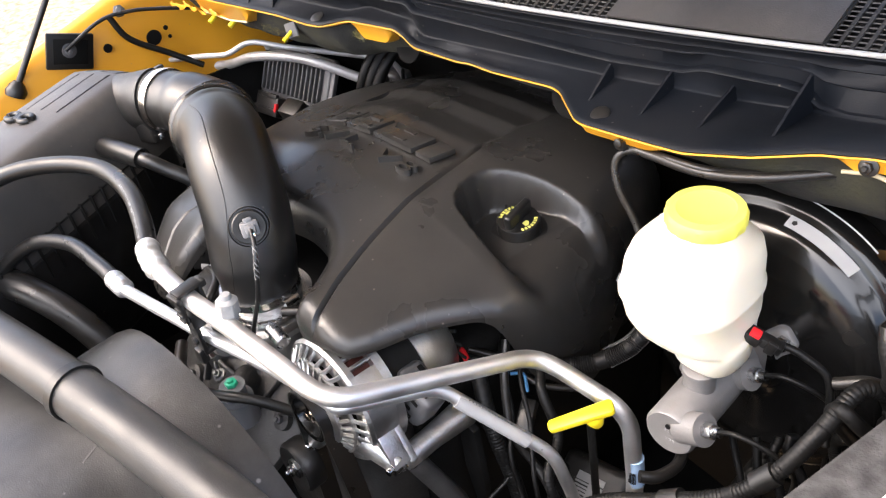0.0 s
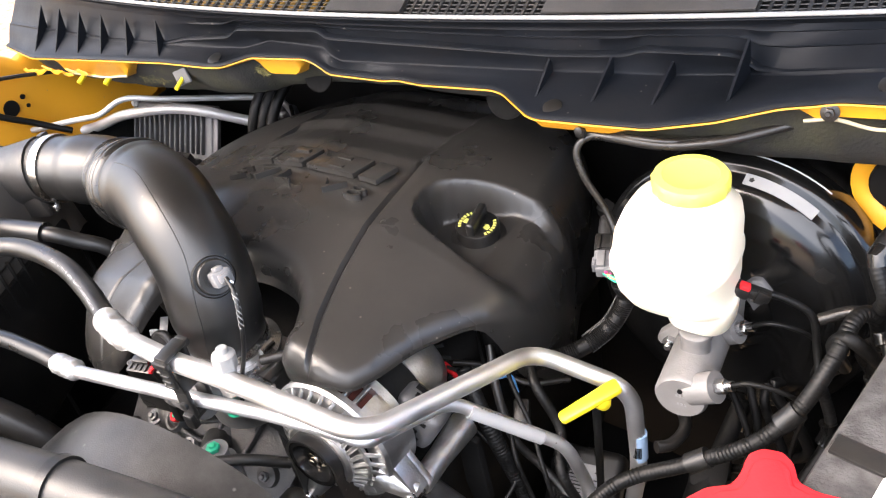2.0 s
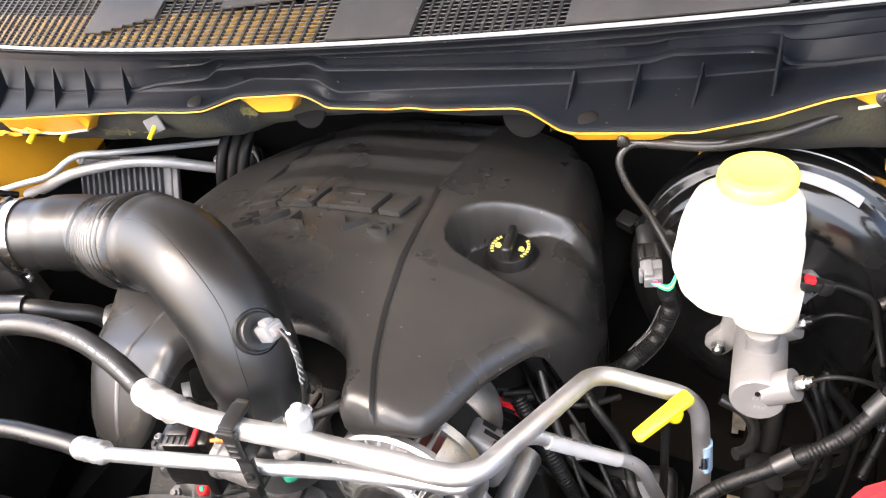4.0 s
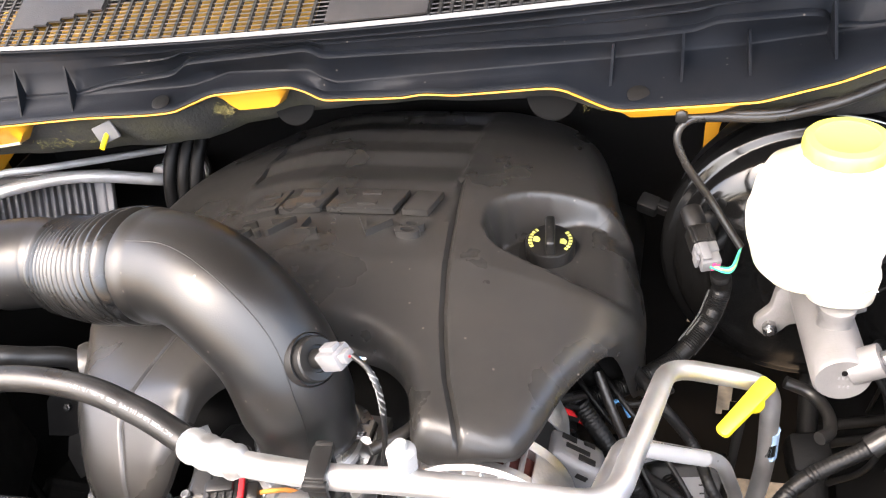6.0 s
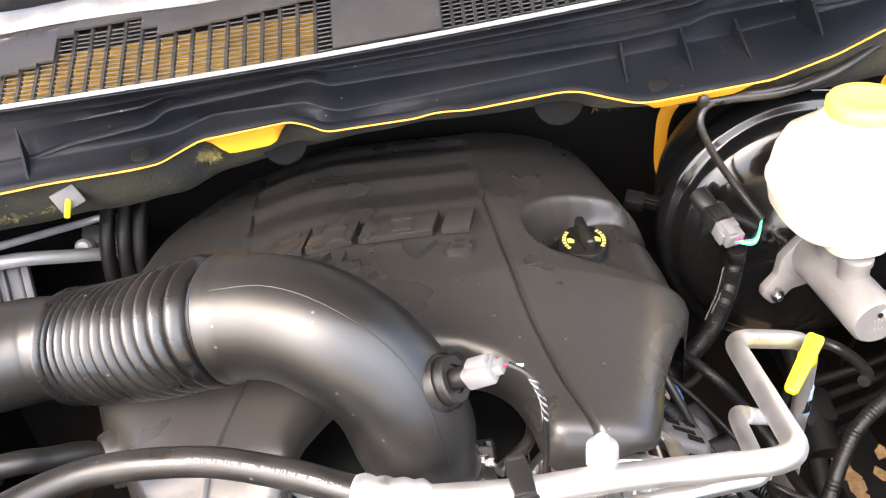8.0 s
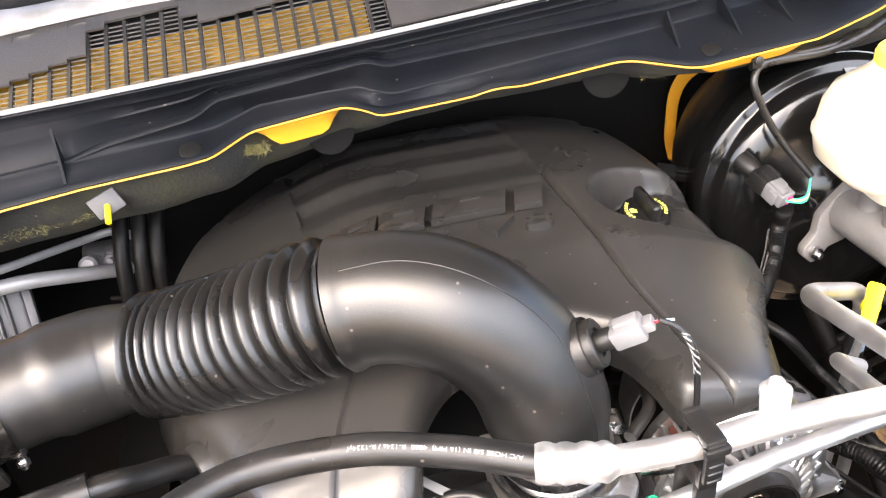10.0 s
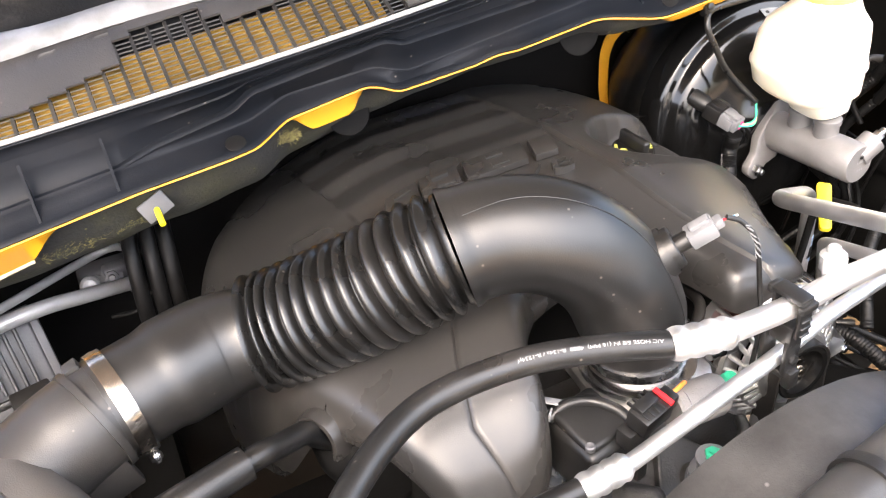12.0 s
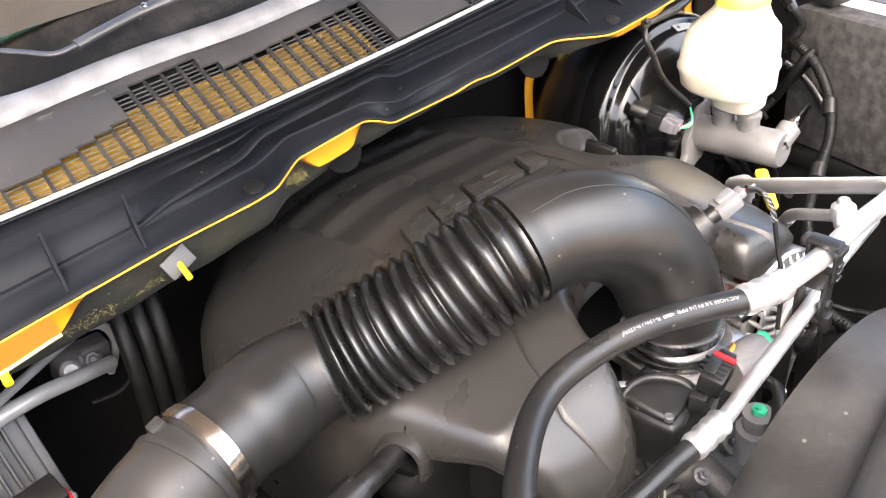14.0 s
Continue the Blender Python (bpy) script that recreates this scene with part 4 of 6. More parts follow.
PIPE1 = rounded([(0.0, 0.208, 1.203), (0.07, 0.207, 1.200), (0.13, 0.215, 1.196), (0.290, 0.232, 1.172), (0.325, 0.480, 1.068), (0.432, 0.512, 1.020), (0.438, 0.515, 0.88), (0.42, 0.50, 0.72)], 0.035, 8)
part("pipe", sweep(PIPE1, 0.0105, 20), ALU, suction)
port_p = Vector((0.133, 0.224, 1.2))
part("port_cap", joined(hexnut(0.0125, 0.016, along(port_p + Vector((0, 0, 0.002)), (0, 0.12, 1))), lathe([(0.009, -0.004), (0.009, 0.004)], along(port_p, (0, 0.12, 1)), 16), lathe([(0.0118, 0.014), (0.0118, 0.019), (0.0085, 0.022), (0.003, 0.0225)], along(port_p, (0, 0.12, 1)), 16)), CAPGREY, suction, "pale grey service port cap")
part("blue_label", sweep([(0.437, 0.5145, 0.945), (0.438, 0.515, 0.90)], 0.0109, 20), TAPE, suction, "pale blue label wrapped on pipe")
for k in range(9):
    a = radians(252 + 7 * k)
    part("label_bar", block(0.0009 if k % 3 else 0.0014, 0.0006, 0.020, pose(0.4378 + 0.0109 * math.cos(a), 0.5149 + 0.0109 * math.sin(a), 0.918, 0, 0, math.degrees(a) + 90), 0), DARK, suction)
liquid = thing("liquid_line", (0.1, 0.2, 1.15), "thin aluminium air-conditioning pipe with barcode label", "refrigerant pipe")
part("hose", sweep(spline([(-0.152, 0.189, 1.119), (-0.20, 0.188, 1.121), (-0.285, 0.180, 1.12), (-0.355, 0.145, 1.105), (-0.395, 0.09, 1.06), (-0.40, 0.03, 0.98)], 0.006), 0.0105, 20), RUBBER, liquid, "black rubber refrigerant hose")
part("crimp", sweep(spline([(-0.156, 0.189, 1.119), (-0.135, 0.188, 1.122), (-0.11, 0.188, 1.125)], 0.002), lambda s: 0.0114 + 0.0016 * (abs(math.sin(s * 12.5)) ** 0.8) - 0.003 * smooth01((s - 0.85) / 0.15), 24), FERRULE, liquid, "crimped aluminium ferrule")
PIPE2 = rounded([(-0.115, 0.187, 1.124), (-0.04, 0.197, 1.130), (0.072, 0.213, 1.138), (0.154, 0.234, 1.133), (0.243, 0.246, 1.134), (0.270, 0.250, 1.132), (0.288, 0.362, 1.085), (0.383, 0.436, 0.980), (0.405, 0.445, 0.90), (0.40, 0.44, 0.75)], 0.022, 7)
part("pipe", sweep(PIPE2, 0.0078, 18), ALU, liquid)
la, lb = Vector((0.305, 0.372, 1.067)), Vector((0.365, 0.416, 1.006))
part("barcode_label", sweep([la, lb], 0.0081, 18), PAPER, liquid, "white barcode label")
ax = (lb - la).normalized()
cross = ax.cross(Vector((-0.5, 0.2, 1))).normalized()
face = cross.cross(ax).normalized()
if face.z < 0:
    face = -face
for k in range(14):
    p = la.lerp(lb, 0.12 + 0.045 * k) + face * 0.0079
    part("barcode_bar", block(0.0012 if k % 3 else 0.002, 0.007, 0.0008, Matrix.Translation(p) @ Matrix((ax, cross, face)).transposed().to_4x4(), 0), RUBBER, liquid)
bracket = thing("pipe_bracket", (0.062, 0.205, 1.18), "black plastic clip holding both refrigerant pipes", "pipe clip")
bm_ = Matrix.Translation((0.071, 0.209, 1.168)) @ pose(0, 0, 0, 0, 0, 6)
part("upper_jaw", joined(block(0.017, 0.032, 0.006, bm_ @ pose(0, 0.0, 0.0455), 0.002), block(0.016, 0.005, 0.040, bm_ @ pose(0, -0.0145, 0.026), 0.002), block(0.016, 0.005, 0.040, bm_ @ pose(0, 0.0130, 0.028), 0.002), block(0.020, 0.007, 0.008, bm_ @ pose(0, -0.0165, 0.040), 0.002)), PLASTIC, bracket)
part("web", block(0.016, 0.024, 0.022, bm_ @ pose(0, 0.0, 0.004), 0.002), PLASTIC, bracket)
part("jaw_hook", block(0.016, 0.008, 0.010, bm_ @ pose(0, 0.018, 0.043), 0.003), PLASTIC, bracket)
for dz in (0.010, 0.018, 0.026):
    part("clip_rib", block(0.012, 0.003, 0.003, bm_ @ pose(0, -0.0175, dz), 0.0008, 1), PLASTIC, bracket)
part("lower_jaw", joined(block(0.018, 0.030, 0.007, bm_ @ pose(0, 0.004, -0.042), 0.002), block(0.018, 0.006, 0.040, bm_ @ pose(0, -0.0085, -0.022), 0.002), block(0.018, 0.006, 0.040, bm_ @ pose(0, 0.0165, -0.022), 0.002), block(0.013, 0.010, 0.020, bm_ @ pose(0, -0.012, -0.046), 0.002)), PLASTIC, bracket)
part("rivet", lathe([(0.005, 0), (0.005, 0.003), (0.002, 0.004)], bm_ @ along((0, -0.0115, -0.024), (0, -1, 0)), 14), PLASTIC, bracket)

# hose print, laid round the hose
def print_on_hose(text, path, start, height, side):
    b = lettering(text, height)
    lens = [0.0]
    for p, q in zip(path, path[1:]):
        lens.append(lens[-1] + (q - p).length)
    for v in b.verts:
        s = start + v.co.x
        i = max(k for k in range(len(path) - 1) if lens[k] <= s)
        t = (s - lens[i]) / max(1e-6, lens[i + 1] - lens[i])
        p = path[i].lerp(path[i + 1], t)
        d = (path[i + 1] - path[i]).normalized()
        up = (side - d * side.dot(d)).normalized()
        lat = d.cross(up)
        a = -0.78 * (v.co.y - height * 0.35) / 0.0123
        v.co = p + (up * math.cos(a) + lat * math.sin(a)) * 0.01235
    return b


# ---- brake booster, master cylinder, reservoir ----
BD = Vector((0.06, 1.0, -0.13)).normalized()
BC = Vector((0.482, 0.690, 1.045))
bp_ = along(BC, -BD)
booster = thing("brake_booster", BC, "gloss black round brake booster on the firewall", "brake booster")
part("front_shell", lathe([(0.172, -0.05), (0.176, -0.03), (0.176, -0.010), (0.172, -0.003), (0.168, 0.0), (0.162, 0.0), (0.158, 0.004), (0.155, 0.012), (0.148, 0.020), (0.128, 0.028), (0.100, 0.032), (0.070, 0.035), (0.052, 0.040), (0.045, 0.046), (0.01, 0.047)], bp_, 72), GLOSS, booster, sharp=60)
part("rear_shell", lathe([(0.08, -0.24), (0.12, -0.22), (0.145, -0.17), (0.158, -0.12), (0.160, -0.09), (0.168, -0.085), (0.170, -0.05)], bp_, 72), PLASTIC, booster, sharp=60)


def booster_band(a0, a1, r0, r1, h0, h1, mat, name, label):
    rows = []
    for k in range(17):
        a = radians(a0 + (a1 - a0) * k / 16)
        rows.append([bp_ @ Vector((r * math.cos(a), r * math.sin(a), h)) for r, h in ((r0, h0), (r1, h1))])
    return part(name, sheet(rows, 0.0006), mat, booster, label)


label = booster_band(88, 57, 0.1545, 0.1622, 0.0138, 0.0014, PAPER, "paper_label", "white barcode label")
# thin white arc round the rim, about as long as the label
booster_band(89, 58, 0.1775, 0.1788, -0.014, -0.0150, PAPER, "rim_arc", "thin white arc on the booster rim")
for k in range(18):
    a = radians(80 - k * 1.05)
    r0, r1 = 0.1560, 0.1608
    part("barcode_bar", sheet([[bp_ @ Vector((r * math.cos(a + d), r * math.sin(a + d), h + 0.0016)) for r, h in ((r0, 0.0105), (r1, 0.0030))] for d in (0, 0.006 if k % 3 else 0.010)], 0.0005), PLASTIC, label)
part("label_mark", lathe([(0.0032, 0), (0.0032, 0.001)], along(bp_ @ Vector((0.1585 * math.cos(radians(85)), 0.1585 * math.sin(radians(85)), 0.0075)), (bp_.to_3x3() @ Vector((0.2 * math.cos(radians(85)), 0.85, 0.55)))), 5), PLASTIC, label)
mc = thing("brake_master_cylinder", (0.49, 0.50, 1.05), "grey cast aluminium brake master cylinder", "master cylinder")
MA, MB = Vector((0.494, 0.497, 1.050)), Vector((0.480, 0.650, 1.044))
md = (MB - MA).normalized()
part("barrel", sweep([MA, MA + md * 0.004, MA + md * 0.05, MA + md * 0.12, MB], lambda s: 0.026 + 0.003 * smooth01(s / 0.03), 32), CASTGREY, mc)
fl = Matrix.Translation(MB) @ Matrix((Vector((0.70, 0.2, 0.68)).normalized(), Vector((-0.68, 0.0, 0.70)).normalized(), -md)).transposed().to_4x4()
part("flange_plate", prism([(-0.080, -0.010), (-0.072, -0.016), (-0.050, -0.016), (-0.030, -0.030), (0.03, -0.030), (0.050, -0.016), (0.070, -0.016), (0.078, -0.010), (0.078, 0.010), (0.070, 0.016), (0.050, 0.016), (0.03, 0.030), (-0.03, 0.030), (-0.050, 0.016), (-0.072, 0.016), (-0.080, 0.010)], 0.014, fl, 0.003), CASTGREY, mc)
for s in (-1, 1):
    part("flange_nut", hexnut(0.009, 0.009, fl @ pose(s * 0.066, 0, 0.014)), STEEL, mc)
out = Vector((0.83, -0.03, 0.50)).normalized()
for k, y in enumerate((0.014, 0.112)):
    p = MA + md * y
    part("outlet_port", sweep([p + out * 0.01, p + out * 0.042], 0.0175, 18), CASTGREY, mc)
    nut = part("brake_line_nut", joined(hexnut(0.0085, 0.012, along(p + out * 0.042, out)), lathe([(0.0055, 0.01), (0.0055, 0.02)], along(p + out * 0.042, out), 12)), STEEL, mc, "bright steel line nut")
    bl = thing("brake_line", p + out * 0.06, "thin black steel brake line", "brake line", "brake lines")
    q = p + out * 0.055
    part("tube", sweep(spline([q, q + out * 0.03, q + Vector((0.062, 0.012, 0.0)), q + Vector((0.072, 0.03, -0.04)), q + Vector((0.062, 0.05, -0.12)), q + Vector((0.05, 0.08, -0.28))], 0.006), 0.0027, 10), LOOM, bl)
for k in (0.39, 0.67):
    part("reservoir_boss", lathe([(0.020, -0.004), (0.0175, 0.008), (0.0165, 0.030), (0.0185, 0.033), (0.0185, 0.040), (0.015, 0.042)], along(MA.lerp(MB, k) + Vector((0, 0, 0.010)), (0, 0, 1)), 24), CASTGREY, mc)
part("end_hole", lathe([(0.003, 0), (0.003, 0.0012)], along(MA + Vector((0.0, -0.001, 0.012)), -md), 12), DARK, mc)
for row, count in ((0.0035, 5), (-0.0085, 4)):
    for k in range(count):
        part("stamped_mark", block(0.0020, 0.0034, 0.0005, along(MA - md * 0.0003 + Vector(((k - count / 2 + 0.5) * 0.0040, 0, row)), -md), 0), CAPGREY, mc)

res = thing("brake_fluid_reservoir", (0.46, 0.56, 1.08), "milky white plastic brake fluid reservoir with yellow cap", "fluid reservoir")
rows = []
prof = [(1.104, 0.030, 0.033, 0.489, 0.577), (1.107, 0.034, 0.036, 0.489, 0.577), (1.128, 0.0365, 0.0385, 0.488, 0.577), (1.135, 0.038, 0.040, 0.487, 0.577), (1.1375, 0.047, 0.051, 0.475, 0.577), (1.143, 0.055, 0.060, 0.465, 0.578), (1.154, 0.0605, 0.0645, 0.460, 0.580), (1.176, 0.0625, 0.0665, 0.457, 0.580),
        (1.180, 0.0645, 0.0690, 0.457, 0.580), (1.186, 0.0645, 0.0690, 0.457, 0.580), (1.190, 0.0625, 0.0665, 0.457, 0.580), (1.218, 0.0605, 0.0645, 0.459, 0.580), (1.238, 0.0555, 0.0595, 0.462, 0.578), (1.252, 0.0475, 0.0505, 0.466, 0.576), (1.262, 0.040, 0.0415, 0.470, 0.575), (1.278, 0.034, 0.034, 0.472, 0.575)]
bm = bmesh.new()
rings = []
for z, rx, ry, cx, cy in prof:
    ring = []
    for k in range(40):
        a = 2 * math.pi * k / 40
        c, s = math.cos(a), math.sin(a)
        p = 2 / (2.9 if z < 1.25 else 2.0)
        ring.append(bm.verts.new((cx + rx * math.copysign(abs(c) ** p, c), cy + ry * math.copysign(abs(s) ** p, s), z)))
    rings.append(ring)
for a, b in zip(rings, rings[1:]):
    for k in range(40):
        bm.faces.new((a[k], a[(k + 1) % 40], b[(k + 1) % 40], b[k]))
bm.faces.new(rings[0][::-1])
bm.faces.new(rings[-1])
part("bottle", bm, RESIN, res, sharp=60)
bm = lathe([(0.036, 0), (0.0380, 0.002), (0.0380, 0.013), (0.036, 0.016), (0.028, 0.017), (0.026, 0.0158), (0.003, 0.0158)], pose(0.472, 0.575, 1.270), 60)
for v in bm.verts:
    q = Vector((v.co.x - 0.472, v.co.y - 0.575))
    if q.length > 0.037:
        a = math.atan2(q.y, q.x)
        q *= 1 + 0.012 * math.copysign(1, math.sin(a * 15))
        v.co.x, v.co.y = 0.472 + q.x, 0.575 + q.y
part("cap", bm, CAPYELLOW, res, "bright yellow screw cap")
lev = part("level_sensor", joined(block(0.020, 0.018, 0.014, pose(0.523, 0.592, 1.140, 0, 20, 15), 0.003), block(0.024, 0.013, 0.012, pose(0.541, 0.598, 1.134, 0, 20, 15), 0.002), block(0.010, 0.004, 0.016, pose(0.545, 0.590, 1.136, 0, 20, 15), 0.001)), PLASTIC, res, "black level sensor plug")
part("sensor_lock", block(0.011, 0.010, 0.006, pose(0.529, 0.588, 1.149, 0, 20, 15), 0.0015), RED, lev, "red lock tab")

# booster vacuum sensor plug
vac = thing("vacuum_sensor", (0.375, 0.62, 1.12), "grey and black electrical plug on the brake booster", "sensor")
vm = along((0.352, 0.628, 1.120), (0.25, -0.75, -0.25))
part("body", joined(block(0.027, 0.022, 0.024, vm @ pose(0, 0, -0.001), 0.002), block(0.020, 0.003, 0.018, vm @ pose(0, 0.0115, 0), 0.001), block(0.005, 0.006, 0.020, vm @ pose(-0.008, 0.0125, 0.002), 0.001), block(0.005, 0.006, 0.020, vm @ pose(0.008, 0.0125, 0.002), 0.001), lathe([(0.012, -0.04), (0.0125, -0.022), (0.010, -0.012)], vm, 18)), PLASTIC, vac)
plg = part("plug", joined(block(0.025, 0.021, 0.014, vm @ pose(0, 0, 0.018), 0.002), block(0.021, 0.018, 0.016, vm @ pose(0.001, 0, 0.030), 0.0015), block(0.010, 0.005, 0.022, vm @ pose(-0.004, 0.0115, 0.024), 0.001), block(0.004, 0.016, 0.012, vm @ pose(-0.0125, 0, 0.026), 0.001)), CONNECT, vac, "light grey plug")
for sx, sy in ((0.003, 0.004), (0.003, -0.004), (0.008, 0.0)):
    part("seal_insert", block(0.0042, 0.0048, 0.003, vm @ pose(sx, sy, 0.0382), 0.0008), PINK, plg, "magenta wire seal")
tip = vm @ Vector((0.003, 0, 0.039))
for mat, o in ((GREEN, -0.004), (GREEN, 0.003), (CAPYELLOW, 0.0)):
    part("wire", sweep(spline([tip + Vector((o, 0, 0)), tip + Vector((0.018, -0.006, 0.004 + o)), tip + Vector((0.026, 0.004, 0.026))], 0.003), 0.0014, 8), mat, vac)
cord = thing("sensor_cable", (0.36, 0.62, 1.1), "thin black cable hanging from the cowl edge", "cable")
part("cable", sweep(spline([tip + Vector((0.026, 0.004, 0.026)), (0.358, 0.62, 1.180), (0.331, 0.62, 1.225), (0.322, 0.628, 1.255), (0.345, 0.640, 1.268), (0.43, 0.650, 1.270), (0.50, 0.70, 1.268), (0.56, 0.77, 1.26)], 0.006), 0.0042, 10), RUBBER, cord)

# dipstick
dip = thing("oil_dipstick", (0.40, 0.47, 0.98), "bright yellow plastic oil dipstick handle", "dipstick")
da = Vector((0.62, 0.72, 0.32)).normalized()
dn = Vector((-0.2, -0.35, 0.9))
dn = (dn - da * dn.dot(da)).normalized()
dm = Matrix((da, dn.cross(da), dn)).transposed().to_4x4()
dm.translation = (0.4025, 0.4645, 1.034)
part("handle", joined(prism([(-0.036, -0.0075), (0.034, -0.0095), (0.038, -0.007), (0.038, 0.007), (0.034, 0.0095), (-0.036, 0.0075), (-0.039, 0.004), (-0.039, -0.004)], 0.008, dm @ pose(0, 0, -0.004), 0.0018), lathe([(0.0075, -0.020), (0.0105, -0.012), (0.0105, -0.006), (0.009, -0.003)], dm @ pose(0.012, 0, 0), 20)), DIP, dip)
part("tube", sweep([(0.402, 0.48, 1.01), (0.39, 0.50, 0.75)], 0.005, 10), DARK, dip)

# ---- front of engine: block, throttle body, alternator, belt ----
eng = thing("engine_block", (0, 0.6, 0.45), "engine block under the plastic cover, shade in its dark colour", "engine")
# Block and valve covers are near-black: shade is part of their colour.
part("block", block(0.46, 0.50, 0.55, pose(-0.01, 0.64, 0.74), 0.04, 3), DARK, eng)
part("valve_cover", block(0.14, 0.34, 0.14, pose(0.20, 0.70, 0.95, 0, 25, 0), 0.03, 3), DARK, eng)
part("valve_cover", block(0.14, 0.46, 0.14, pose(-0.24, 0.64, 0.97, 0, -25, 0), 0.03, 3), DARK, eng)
part("timing_cover", block(0.34, 0.10, 0.5, pose(0.0, 0.36, 0.76), 0.03, 3), CASTDARK, eng, "cast timing cover, shade in its dark colour")
tb = thing("throttle_assembly", (-0.003, 0.322, 1.0), "cast aluminium throttle body with black motor housing", "throttle body")
part("bore", lathe([(0.052, -0.10), (0.056, -0.06), (0.056, -0.045), (0.047, -0.04), (0.047, 0.0)], pose(-0.003, 0.322, 1.095), 40), CAST, tb)
part("gasket_ring", lathe([(0.050, -0.012), (0.060, -0.010), (0.060, -0.004), (0.050, -0.003)], pose(-0.003, 0.322, 1.090), 48), STEEL, tb, "bright steel ring under the tube")
part("flange_plate", prism([(-0.055, -0.06), (0.05, -0.06), (0.062, -0.04), (0.062, 0.05), (-0.06, 0.05), (-0.066, -0.045)], 0.014, pose(-0.003, 0.322, 1.062), 0.003), CAST, tb)
mh = pose(-0.088, 0.275, 1.045, 0, 0, 10)
part("motor_housing", joined(block(0.064, 0.070, 0.066, mh, 0.009, 3), block(0.054, 0.060, 0.014, mh @ pose(0, 0.002, 0.034, 8, 0, 0), 0.006, 3), sweep(spline([mh @ Vector(q) for q in ((-0.030, 0.028, 0.036), (-0.010, 0.026, 0.044), (0.012, 0.014, 0.044), (0.026, -0.010, 0.040), (0.028, -0.030, 0.030))], 0.004), 0.0055, 12), block(0.030, 0.018, 0.022, pose(-0.066, 0.240, 1.086, 0, 0, 14), 0.003), block(0.014, 0.020, 0.050, mh @ pose(0.030, -0.030, -0.012), 0.003)), PLASTIC, tb, "black ribbed motor housing")
for x, y in ((-0.025, -0.024), (0.022, 0.026), (-0.026, 0.030)):
    part("housing_screw", joined(lathe([(0.0048, 0), (0.0048, 0.005), (0.0035, 0.006), (0.0015, 0.005)], mh @ pose(x, y, 0.036), 14)), GREYBOX, tb)
part("spring_clip", joined(block(0.010, 0.030, 0.0016, mh @ pose(-0.020, 0.040, 0.046, 0, 12, 35), 0.0006), block(0.010, 0.002, 0.010, mh @ pose(-0.028, 0.027, 0.042, 0, 12, 35), 0.0006)), ALUDULL, tb, "pale steel spring clip")
for k in range(7):
    part("housing_rib", block(0.020, 0.003, 0.0028, pose(-0.096, 0.2395, 1.018 + 0.0085 * k, 0, 18 if k % 2 else -18, 10), 0.0006), PLASTIC, tb)
con = part("connector", joined(block(0.040, 0.024, 0.022, pose(-0.052, 0.236, 1.108, 10, 0, 15), 0.003), block(0.024, 0.012, 0.006, pose(-0.056, 0.238, 1.121, 10, 0, 15), 0.001), block(0.012, 0.018, 0.018, pose(-0.028, 0.242, 1.109, 10, 0, 15), 0.003)), PLASTIC, tb)
for k in range(4):
    part("grip_rib", block(0.0025, 0.026, 0.003, pose(-0.066 + 0.007 * k, 0.2345 + 0.0015 * k, 1.1195, 10, 0, 15), 0.0005), PLASTIC, con)
part("connector_lock", block(0.005, 0.022, 0.005, pose(-0.036, 0.238, 1.119, 10, 0, 15), 0.001), RED, tb, "red connector lock")
part("motor_barrel", lathe([(0.021, 0), (0.023, 0.002), (0.023, 0.010), (0.021, 0.012), (0.021, 0.050), (0.019, 0.056), (0.012, 0.058)], along((-0.02, 0.245, 1.085), (1, -0.05, -0.05)), 28), CASTGREY, tb, "bright aluminium motor barrel")
part("throttle_stub", lathe([(0.010, 0), (0.010, 0.03), (0.008, 0.032)], along((0.06, 0.29, 1.085), (1, -0.1, 0)), 18), STEEL, tb)

alt = thing("alternator", (0.19, 0.30, 1.05), "cast aluminium alternator with copper windings showing", "alternator")
AC_ = Vector((0.163, 0.284, 1.030))
ad = Vector((0, -1, 0.05)).normalized()
am0 = along(AC_, ad)
am = am0 @ Matrix.Diagonal((1.12, 1.12, 1, 1))
# Black solid stands in for the shade behind the ribs.
part("fan_void", lathe([(0.060, -0.024), (0.068, -0.020), (0.064, -0.012), (0.045, -0.002), (0.02, 0.0)], am, 40), MATTBLACK, alt, "dark fan space behind the ribs")
part("outer_rim", lathe([(0.066, -0.020), (0.0735, -0.018), (0.0745, -0.010), (0.072, -0.006), (0.068, -0.006)], am, 56), CAST, alt)
part("middle_ring", lathe([(0.0540, 0.002), (0.0545, 0.0055), (0.0575, 0.0042), (0.0575, 0.0005)], am, 48), CAST, alt)
part("hub_ring", lathe([(0.020, 0.008), (0.038, 0.008), (0.041, 0.010), (0.041, 0.014), (0.037, 0.017), (0.028, 0.016)], am, 40), CAST, alt)
for k in range(30):
    a = 2 * math.pi * k / 30
    for r0, r1, h0, h1, s_ in ((0.039, 0.0565, 0.011, 0.003, 1), (0.0555, 0.071, 0.003, -0.009, -1)):
        path = []
        for j in range(5):
            t = j / 4
            b = a + s_ * 0.10 * math.sin(t * 1.7) + (0.10 if s_ < 0 else 0.0)
            path.append(am @ Vector(((r0 + (r1 - r0) * t) * math.cos(b), (r0 + (r1 - r0) * t) * math.sin(b), h0 + (h1 - h0) * t)))
        part("cooling_rib", sweep(path, 0.0021, 6, 1.5), CAST, alt)
part("stator", lathe([(0.054, -0.115), (0.0605, -0.11), (0.0605, -0.045)], am, 48), DARK, alt, "dark laminated stator")
